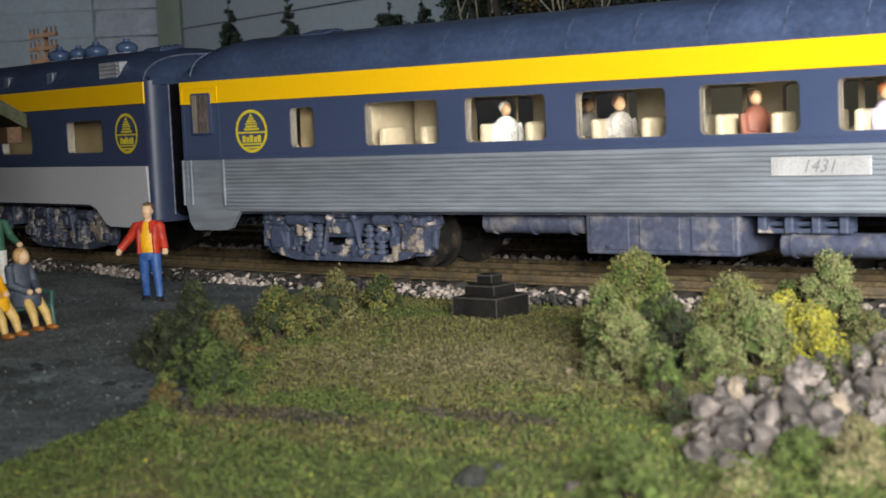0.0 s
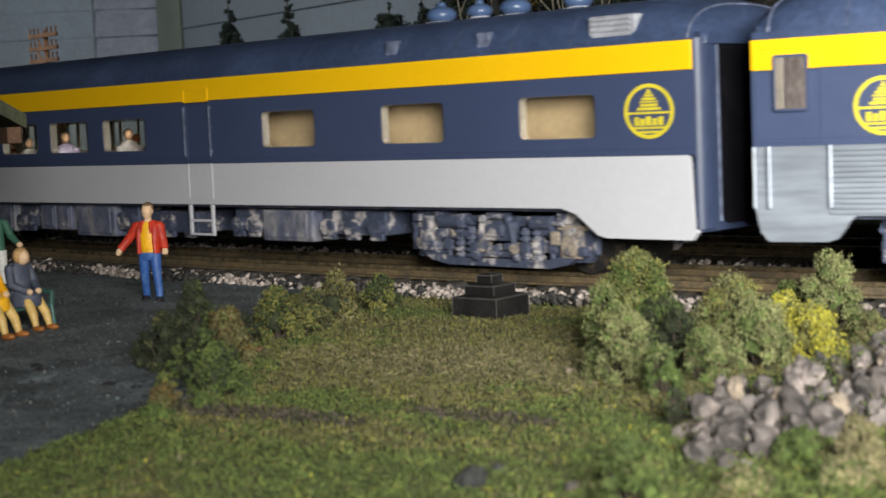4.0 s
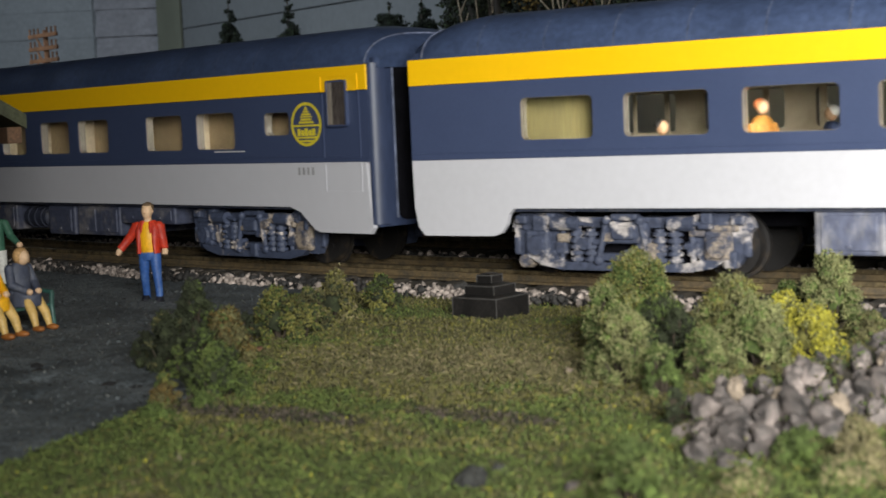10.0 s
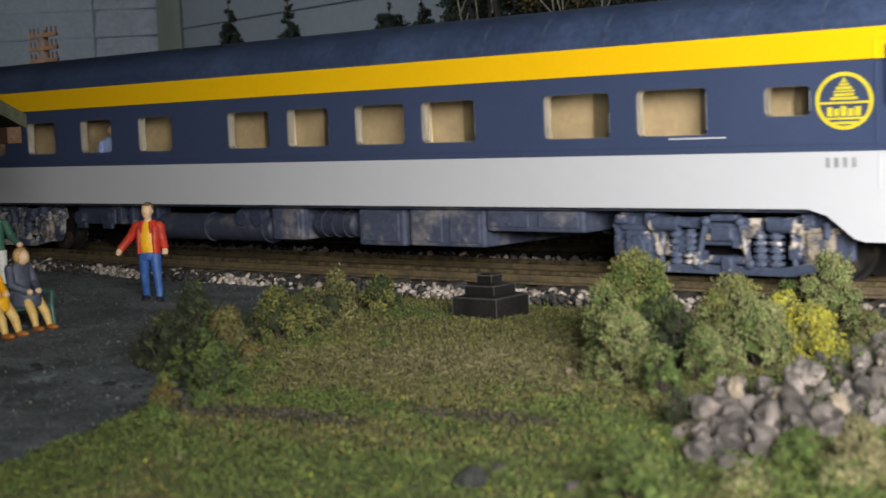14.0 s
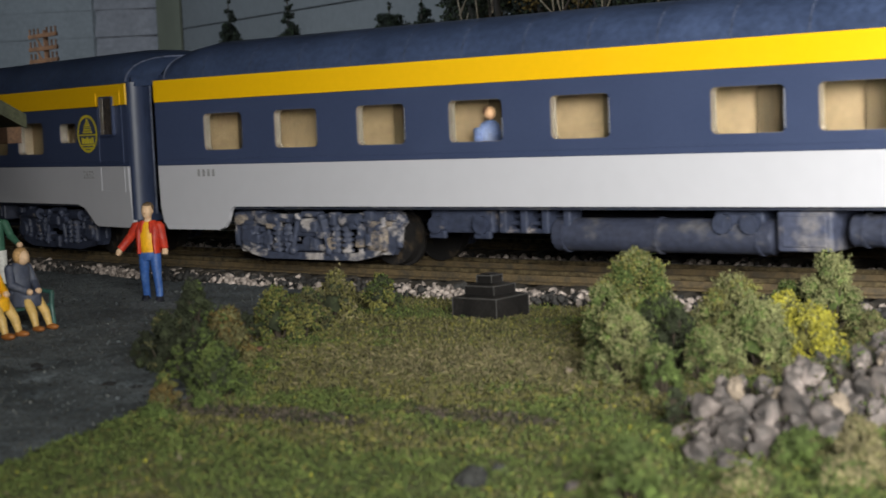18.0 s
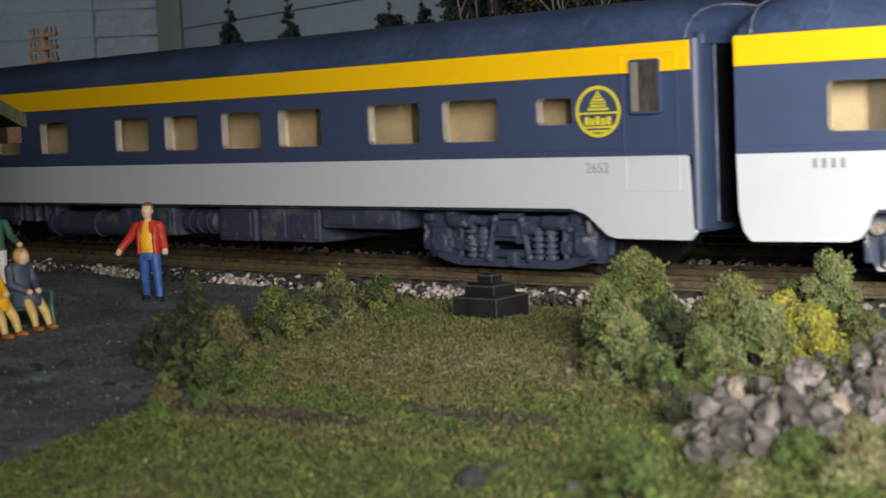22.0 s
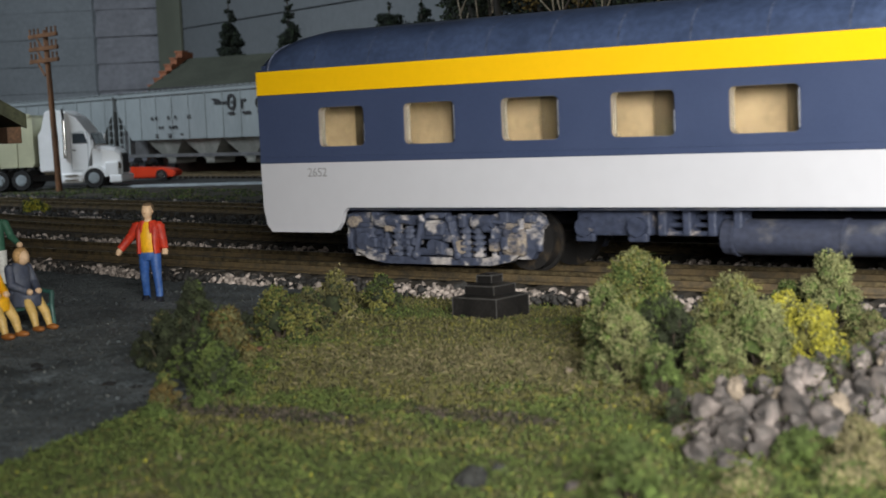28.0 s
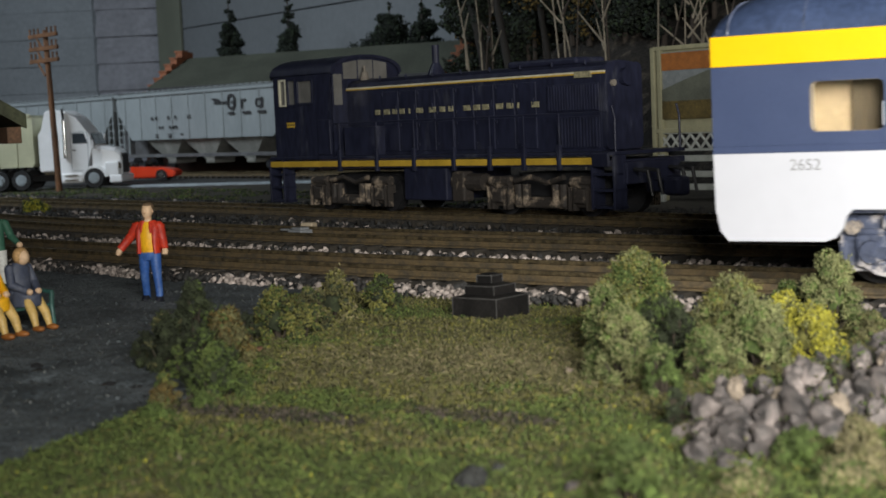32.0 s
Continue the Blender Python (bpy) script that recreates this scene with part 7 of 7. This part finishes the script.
for x in (0, 243):
    bm = bmesh.new()
    st = []
    n = 7
    for i in range(n):
        y0, y1 = -20 + i * 50 / n, -20 + (i + 1) * 50 / n
        z = 60 + i * 5.1
        st += [(y0, z), (y1, z)]
    full = [(-20, 0)] + st + [(60 - y, z) for y, z in st[::-1]] + [(80, 0)]
    prism(bm, full, x, x + 6, axis="x")
    gable = part("stepped_gable", bm, BRICKW, wh, "stepped red brick gable")
    for i in range(n):
        part("coping", box(bmesh.new(), x - 0.8, x + 6.8, -20 + i * 50 / n - 0.5, -20 + (i + 1) * 50 / n, 60 + i * 5.1, 61.2 + i * 5.1), BRICKW, gable)
part("eave_board", box(bmesh.new(), 6, 243, -22.0, -20.8, 60.6, 63.2), IRON, wh)

# the grey sided structure and the backdrop boards
SIDING = mat("grey_lap_siding", (0.235, 0.258, 0.282), 0.75, var=0.08, scale=14, fine=200, bump=0.1)
SIDING_B = mat("creased_grey_siding", (0.235, 0.24, 0.272), 0.7, var=0.10, scale=22, fine=200, bump=0.1)
BACK = mat("grey_backdrop_board", (0.136, 0.149, 0.161), 0.8, var=0.06, scale=6, fine=150, bump=0.05)
OLIVE = mat("olive_corner_post", (0.12, 0.13, 0.10), 0.75, var=0.08, scale=30)
sh = thing("sided_shed", far(-1193, 560, -4.6), "tall pale grey shed with creased lap siding", "building")


def siding(length, z0, seed, proud, crease):
    """One lapped board: a buckled sheet, its lower edge standing proud."""
    bm = bmesh.new()
    n, k = max(6, int(length / 14)), 5
    grid = []
    for i in range(n + 1):
        row = []
        for j in range(k + 1):
            u, v = length * i / n, j / k
            d = proud * (1 - v) + crease * (2.4 * noise.noise(Vector((u * 0.018, v * 1.1, seed))) + 0.9 * noise.noise(Vector((u * 0.07, v * 2.5, seed + 5))))
            sag = 1.6 * crease * noise.noise(Vector((u * 0.012, seed, 2)))
            row.append(bm.verts.new((u, -d, z0 + 32.0 * v + sag)))
        grid.append(row)
    for i in range(n):
        for j in range(k):
            bm.faces.new((grid[i][j], grid[i + 1][j], grid[i + 1][j + 1], grid[i][j + 1]))
    g = bmesh.ops.extrude_face_region(bm, geom=list(bm.faces))
    for v in [e for e in g["geom"] if isinstance(e, bmesh.types.BMVert)]:
        v.co.y += 2.0
    return bm


for i in range(12):
    z = -10 + i * 31.0
    part("siding_board", siding(570, z, i, 1.1, 0.45), SIDING, sh).matrix_basis = at(0, 0, 0, 0, 0, 180 + 46) @ Matrix.Diagonal((1, -1, 1, 1))
    part("siding_board", siding(235, z, i + 20, 3.0, 1.0), SIDING_B, sh).matrix_basis = at(0, 0, 0, 0, 0, 50)
part("corner_trim", box(bmesh.new(), -1.2, 1.2, -3.6, 1, 0, 360), SIDING, sh)
post = solo("corner_post", box(bmesh.new(), 0, 48, 0, 6, 0, 360, 0.6), OLIVE, far(-1065, 566, -4.6), "olive grey upright board beside the backdrop", "post")
# Black strip drawn in for the shadow line between post and backdrop.
solo("gap_strip", box(bmesh.new(), 48.2, 49.6, 3, 8, 0, 360), IRON, far(-1065, 566, -4.6), "dark strip standing for the shadow gap beside the board", "trim")
for k, (z0, z1) in enumerate(((0, 137), (138.2, 420))):
    ob = solo("backdrop", box(bmesh.new(), 0, 1600, 0, 8, z0, z1, 0.4), BACK, far(-1016, 569, -0.5, -5.5), "plain grey backdrop board", kind="structure")

# conifers and woods
PINE = [mat("dark_pine_foam", (0.010, 0.015, 0.010), 0.95, per_piece=0.5, var=0.3), mat("green_pine_foam", (0.018, 0.029, 0.013), 0.95, per_piece=0.5, var=0.3)]
BARK = mat("dark_bark", (0.045, 0.035, 0.028), 0.9)
BLACKBARK = mat("black_bark", (0.014, 0.012, 0.010), 0.95)
PALEBARK = mat("pale_dry_stalk", (0.22, 0.19, 0.145), 0.85, var=0.25, scale=150)


def conifer(m, h, r, label, lean=0.0, seed=0, tiers=7, top=1.0):
    rs = random.Random(seed)
    t = thing("conifer_tree", m, label, "tree", "conifers before the backdrop")
    bm = bmesh.new()
    cyl(bm, (0, 0, -2), (lean, 0, h), 2.6, 0.5, 8)
    part("trunk", bm, BARK, t)
    L = []
    z0 = h * (1 - top)
    for i in range(tiers):
        f = i / (tiers - 1)
        z = z0 + (h - z0) * (0.08 + 0.86 * f)
        rad = r * (1 - f) ** 0.8 + 1.2
        k = max(2, int(6 * (1 - f) + 2))
        for j in range(k):
            a = rs.uniform(0, 6.28)
            q = rad * rs.uniform(0.35, 0.8)
            L.append((lean * z / h + q * math.cos(a), q * math.sin(a), z + rs.uniform(-3, 3), rad * rs.uniform(0.28, 0.42) + 1.0, 0.75))
    P, s = foam_points(L, 0.55)
    me = scatter("crown", P, s * 1.25, SHARD, PINE, RNG.choice(2, len(P), p=[0.7, 0.3]), jitter=0.3)
    piece("crown", me, t)
    return t


conifer(far(-770, 470, -4.5), 152, 12, "dark green slender model pine", seed=1, top=0.42, lean=-3, tiers=8)
conifer(far(-680, 470, -4.5), 145, 11, "dark green slender model pine", seed=2, top=0.42, tiers=8)
conifer(far(-540, 470, -4.5), 127, 30, "bushy dark green model tree", seed=3, top=0.42, tiers=6)
conifer(far(-470, 445, -4.5), 126, 26, "dark green model tree behind the gable", seed=4, top=0.5, tiers=6)

ROCKH = mat("brown_grey_hillside", (0.012, 0.010, 0.008), 0.95, var=0.5, scale=130, fine=700, second=(0.058, 0.048, 0.038), mix=0.5, edge=(0.50, 0.62), bump=0.9, depth=2.0)
bm = bmesh.new()
nx, ny = 46, 26
vs = {}
for i in range(nx):
    for j in range(ny):
        a, b = -300 + i * 16.0, 175 + j * 15.0
        u = min(1, max(0, (b - 190) / 120))
        w = min(1, max(0, (a + 250) / 90))
        z = -6 + 92 * u * u * (3 - 2 * u) * w + 14 * u * noise.noise(Vector((a * 0.02, b * 0.02, 1))) + 7 * u * noise.noise(Vector((a * 0.07, b * 0.07, 3)))
        vs[i, j] = bm.verts.new((a, b, z))
for i in range(nx - 1):
    for j in range(ny - 1):
        bm.faces.new((vs[i, j], vs[i + 1, j], vs[i + 1, j + 1], vs[i, j + 1]))
solo("hillside", bm, ROCKH, far(0, 0, 0), "brown rocky hillside behind the yard", "hill", kind="structure", smooth=True)


def hill_z(a, b):
    u = min(1, max(0, (b - 190) / 120))
    w = min(1, max(0, (a + 250) / 90))
    return -6 + 92 * u * u * (3 - 2 * u) * w


rw = random.Random(11)
for i in range(20):
    a, b = -238 + rw.uniform(0, 350), rw.uniform(212, 250)
    h = rw.uniform(70, 130)
    lean = rw.uniform(-38, 26)
    t = thing("bare_sapling", far(a, b, hill_z(a, b) - 2), "bare pale leaning model sapling", "tree", "bare saplings on the hillside")
    bm = bmesh.new()
    limb(bm, [(0, 0, 0), (lean * 0.4, 0, h * 0.5), (lean, rw.uniform(-5, 5), h)], [rw.uniform(0.35, 0.7), 0.38, 0.2], 0)
    part("trunk", bm, PALEBARK if i % 4 else BARK, t)
    for k in range(3):
        bm = bmesh.new()
        z = h * rw.uniform(0.35, 0.85)
        limb(bm, [(lean * z / h, 0, z), (lean * z / h + rw.uniform(-14, 14), rw.uniform(-6, 6), z + rw.uniform(6, 20))], [0.55, 0.25], 0)
        part("branch", bm, PALEBARK if i % 3 else BARK, t)
TRUNK = mat("orange_brown_trunk", (0.20, 0.085, 0.032), 0.85, var=0.25, scale=120, streak=(1, 1, 0.2))
t = thing("pine_trunk", far(-250.5, 300, -4.5), "tall bare orange-brown pine trunk", "tree")
bm = bmesh.new()
limb(bm, [(0, 0, -4), (3.0, 0, 60), (7.5, 0, 115), (10, 0, 150)], [2.0, 1.7, 1.5, 1.2], 0)
part("trunk", bm, TRUNK, t)
for z, dx in ((96, -16), (112, 14), (124, -18)):
    part("branch", cyl(bmesh.new(), (5 + (z - 96) * 0.08, 0, z), (5 + dx, -3, z + 14), 0.7, 0.3, 7), TRUNK, t)
RUSTF = mat("rust_brown_foam", (0.06, 0.026, 0.014), 0.95, per_piece=0.5, var=0.3)
for i in range(42):
    a, b = -180 + rw.uniform(0, 310), rw.uniform(262, 350)
    if i > 37:
        a, b = -228 + (i - 38) * 9, 285 + (i % 2) * 30
    t = thing("leafy_tree", far(a, b, hill_z(a, b)), "dark leafy model tree on the hillside", "tree", "leafy trees on the hillside")
    part("trunk", cyl(bmesh.new(), (0, 0, -3), (0, 0, 30), 1.4, 0.6, 7), BARK, t)
    L = [(rw.uniform(-14, 14), rw.uniform(-8, 8), rw.uniform(10, 46), rw.uniform(6, 12), 0.9) for _ in range(7)]
    P, s = foam_points(L, 0.42)
    brown = rw.random() < 0.35
    me = scatter("crown", P, s * 1.5, SHARD, [PINE[0], RUSTF if brown else PINE[1]], RNG.choice(2, len(P), p=[0.55, 0.45]), jitter=0.3)
    piece("crown", me, t)

for i in range(24):
    a, b = -232 + i * 7.6 + rw.uniform(-4, 4), rw.uniform(268, 300)
    if -206 < a < -194:
        continue
    t = thing("leafy_tree", far(a, b, hill_z(a, b)), "dense dark leafy model tree on the hillside", "tree", "leafy trees on the hillside")
    part("trunk", cyl(bmesh.new(), (0, 0, -3), (rw.uniform(-4, 4), 0, 44), 1.5, 0.6, 7), BARK, t)
    top = 108 - hill_z(a, b)
    L = [(rw.uniform(-10, 10), rw.uniform(-8, 8), rw.uniform(0.12 if i % 3 else 0.45, 1.0) * top, rw.uniform(5, 9), 0.9) for _ in range(9)]
    P, s = foam_points(L, 0.42)
    me = scatter("crown", P, s * 1.4, SHARD, [PINE[0], RUSTF if i % 4 == 1 else PINE[1]], RNG.choice(2, len(P), p=[0.6, 0.4]), jitter=0.3)
    piece("crown", me, t)
for x0, x1, r in ((-221, -193, 2.6), (-203, -178, 2.0), (-172, -150, 1.4)):
    t = thing("dead_tree", far(x1, 262, hill_z(x1, 262) - 3), "dark leaning bare trunk on the hillside", "tree", "leaning trunks on the hillside")
    bm = bmesh.new()
    limb(bm, [(0, 0, 0), ((x0 - x1) * 0.55, 4, 42), ((x0 - x1) * 1.3, 8, 100)], [r * 1.2, r, r * 0.6], 0)
    part("trunk", bm, BLACKBARK, t)

# billboard, lattice and fence at the yard's end
CREAMB = mat("cream_billboard_frame", (0.22, 0.21, 0.13), 0.7, var=0.12, scale=100)
bb = thing("billboard", far(46, 120, -4.5), "cream framed billboard with mountain picture", "billboard")
part("board", box(bmesh.new(), 0, 70, 0, 2.0, 24, 55.5, 0.3), CREAMB, bb)
part("picture", box(bmesh.new(), 4.5, 66, -0.5, 0.2, 29.5, 53.5), mat("pale_grey_sky_print", (0.15, 0.165, 0.17), 0.6), bb, "printed picture panel")
part("picture_band", box(bmesh.new(), 4.5, 66, -0.8, -0.2, 47.0, 53.2), mat("orange_print", (0.24, 0.085, 0.018), 0.6, var=0.15), bb, "orange printed band")
part("picture_mountain", prism(bmesh.new(), [(4.5, 34), (4.5, 40), (16, 43.5), (27, 46.4), (40, 44), (66, 39), (66, 34)], -0.9, -0.3), mat("grey_green_print", (0.075, 0.08, 0.062), 0.6, var=0.2, scale=60), bb, "printed grey mountain")
part("picture_field", box(bmesh.new(), 4.5, 66, -1.0, -0.4, 29.5, 36), mat("ochre_print", (0.085, 0.062, 0.018), 0.6, var=0.35, scale=120), bb, "printed ochre field")
for z in (24.5, 54.2):
    part("frame_rail", box(bmesh.new(), 1.5, 68.5, -1.4, 0.2, z, z + 1.6, 0.2), CREAMB, bb)
for x in (0.2, 3.2, 67):
    part("frame_post", box(bmesh.new(), x, x + 1.8, -1.5, 1.8, 0, 55.5, 0.2), CREAMB, bb)
PALEW = mat("weathered_pale_wood", (0.24, 0.25, 0.23), 0.8, var=0.15, scale=120)
for i in range(14):
    for sg in (-1, 1):
        bm = bmesh.new()
        x = 6 + i * 4.6
        limb(bm, [(x - sg * 2.3, -0.6, 18.8), (x + sg * 2.3, -0.6, 24.0)], [0.5, 0.5], 0)
        part("lattice_strip", bm, PALEW, bb)
for z in (18.0, 24.2):
    part("lattice_rail", box(bmesh.new(), 4, 68, -1.2, -0.2, z, z + 0.9), PALEW, bb)
fence = thing("plank_fence", far(46, 112, -4.5), "weathered pale plank fence at the yard's end", "fence")
for z in (4.5, 9.0, 14.5):
    part("plank", box(bmesh.new(), 8, 90, 0, 1.2, z, z + 2.2, 0.2), PALEW, fence)
for x in (8, 36, 64, 90):
    part("post", box(bmesh.new(), x, x + 2, 0.6, 2.4, 0, 17, 0.2), PALEW, fence)

# brick building glimpsed between the cars
bk = thing("brick_building", far(210, 320, -4.5), "tall red brick model building", "building")
part("wall", box(bmesh.new(), 0, 120, 0, 80, 0, 150), BRICKW, bk, "red brick wall")
part("corner_trim", box(bmesh.new(), 46, 52, -1.2, 0.2, 0, 150), TRUCKW, bk, "white corner board")

# small things between the tracks
bush("bush", -510.9, 200.4, 6.5, 6.5, [(YG, 0.5), (Mx, 0.5)], "lime green tuft between the far tracks", 9, 0.5, 2.0, 3)
bm = bmesh.new()
box(bm, -3.2, 3.2, -2.2, 2.2, 0, 2.6, 0.5)
box(bm, -2.2, 2.4, -1.5, 1.5, 2.4, 3.2, 0.3)
box(bm, -9.0, -3.0, -0.4, 0.4, 2.0, 2.6, 0.15)
solo("switch_machine", bm, mat("pale_grey_plastic", (0.22, 0.23, 0.24), 0.5), at(-275.2, 90.5, -3.2, 0, 0, -14), "pale grey switch machine beside the rails", "switch machine")
bm = bmesh.new()
box(bm, -2.2, 2.2, -1.5, 1.5, 0, 3.4, 0.5)
solo("crate", bm, CREAM, far(48, -38, -4.0, 20), "small cream block between the tracks", "block")

P, m_ = [], []
for _ in range(3500):
    a_, b_ = RNG.uniform(-110, 70), RNG.uniform(-26, 40)
    if noise.noise(Vector((a_ * 0.05, b_ * 0.08, 6))) > 0.05:
        p = far(a_, b_, -4.2).translation / MM
        P.append((p.x, p.y, p.z))
tagged(new("moss", scatter("moss", P, RNG.uniform(0.25, 0.6, len(P)), SHARD, [LEAF[1], LEAF[0]], RNG.choice(2, len(P)), jitter=0.4)), "green moss between the yard ties", "moss", kind="stuff")

P = []
for _ in range(9000):
    a_, b_ = RNG.uniform(-470, -20), RNG.uniform(34, 150)
    if noise.noise(Vector((a_ * 0.03, b_ * 0.05, 9))) > -0.12:
        p = far(a_, b_, -4.3).translation / MM
        P.append((p.x, p.y, p.z))
tagged(new("yard_grass", scatter("yard_grass", P, RNG.uniform(0.35, 0.9, len(P)), SHARD, [LEAF[0], LEAF[1], LEAF[4]], RNG.choice(3, len(P), p=[0.5, 0.35, 0.15]), jitter=0.4)), "dark green grass between the yard and the road", "grass", kind="stuff")

# the room
ROOM = mat("dim_room_wall_paint", (0.20, 0.20, 0.20), 0.9, var=0.05, scale=2, fine=40, bump=0.02)
for name, (x0, x1), (y0, y1), (z0, z1), label in (("wall_north", (-2050, 950), (1350, 1400), (-900, 1500), "dim plain room wall"), ("wall_south", (-2050, 950), (-1000, -950), (-900, 1500), "dim plain room wall"),
                                                  ("wall_west", (-2100, -2050), (-1000, 1400), (-900, 1500), "dim plain room wall"), ("wall_east", (950, 1000), (-1000, 1400), (-900, 1500), "dim plain room wall"),
                                                  ("ceiling", (-2100, 1000), (-1000, 1400), (1500, 1550), "dim plain ceiling"), ("floor", (-2100, 1000), (-1000, 1400), (-950, -900), "dim plain floor")):
    solo(name, box(bmesh.new(), x0, x1, y0, y1, z0, z1), ROOM, at(0, 0, 0), label, kind="structure")
# ---- motion: the train runs east along the bend, its cars carried by their trucks ----
# way of the train in mm, every half second
WAYS = [-535.1, -531.1, -512.4, -488.6, -467.6, -450.7, -436.8, -420.7, -401.8, -380.5, -358.1, -336.1, -314.6, -294.1, -274.9, -255.4, -237.6, -219.4, -200.1, -182.4,
        -167.3, -154.6, -142.1, -128.0, -114.0, -99.6, -86.0, -72.6, -57.6, -43.6, -30.6, -18.4, -5.5, 9.3, 26.5, 42.1, 58.2, 74.5, 91.7, 109.0,
        126.4, 144.5, 163.3, 181.0, 197.8, 213.4, 227.4, 242.0, 257.5, 273.9, 291.7, 310.9, 328.8, 345.5, 361.0, 375.7, 389.5, 401.1, 412.7, 424.3,
        435.3, 447.9, 462.1, 476.3, 491.7]


def car_pose(s):
    """Pose of a car whose middle is s along the line, both trucks on the rails."""
    xa, xb = s - 104.0, s + 104.0
    ya, yb = KAP * xa * xa, KAP * xb * xb
    return at((xa + xb) / 2, (ya + yb) / 2, 0, 0, 0, math.degrees(math.atan2(yb - ya, xb - xa)))


def way(t):
    """The train's way at t seconds, smooth between the half seconds."""
    u = min(t / 0.5, len(WAYS) - 1.001)
    i = int(u)
    f = u - i
    p = [WAYS[min(len(WAYS) - 1, max(0, i + k))] for k in (-1, 0, 1, 2)]
    return p[1] + 0.5 * f * (p[2] - p[0] + f * (2 * p[0] - 5 * p[1] + 4 * p[2] - p[3] + f * (3 * (p[1] - p[2]) + p[3] - p[0])))


def motions():
    for car, offset in CARS:
        walk(car, [(0.5 * i, car_pose(s + offset)) for i, s in enumerate(WAYS)])
    turn_times = [i * 32.0 / 256 for i in range(257)]
    rolled = [math.degrees(way(t) / 5.25) for t in turn_times]
    for wheelset, x in WHEELS:
        walk(wheelset, [(t, at(x, 0, 5.25, 0, a, 0)) for t, a in zip(turn_times, rolled)])


motions()
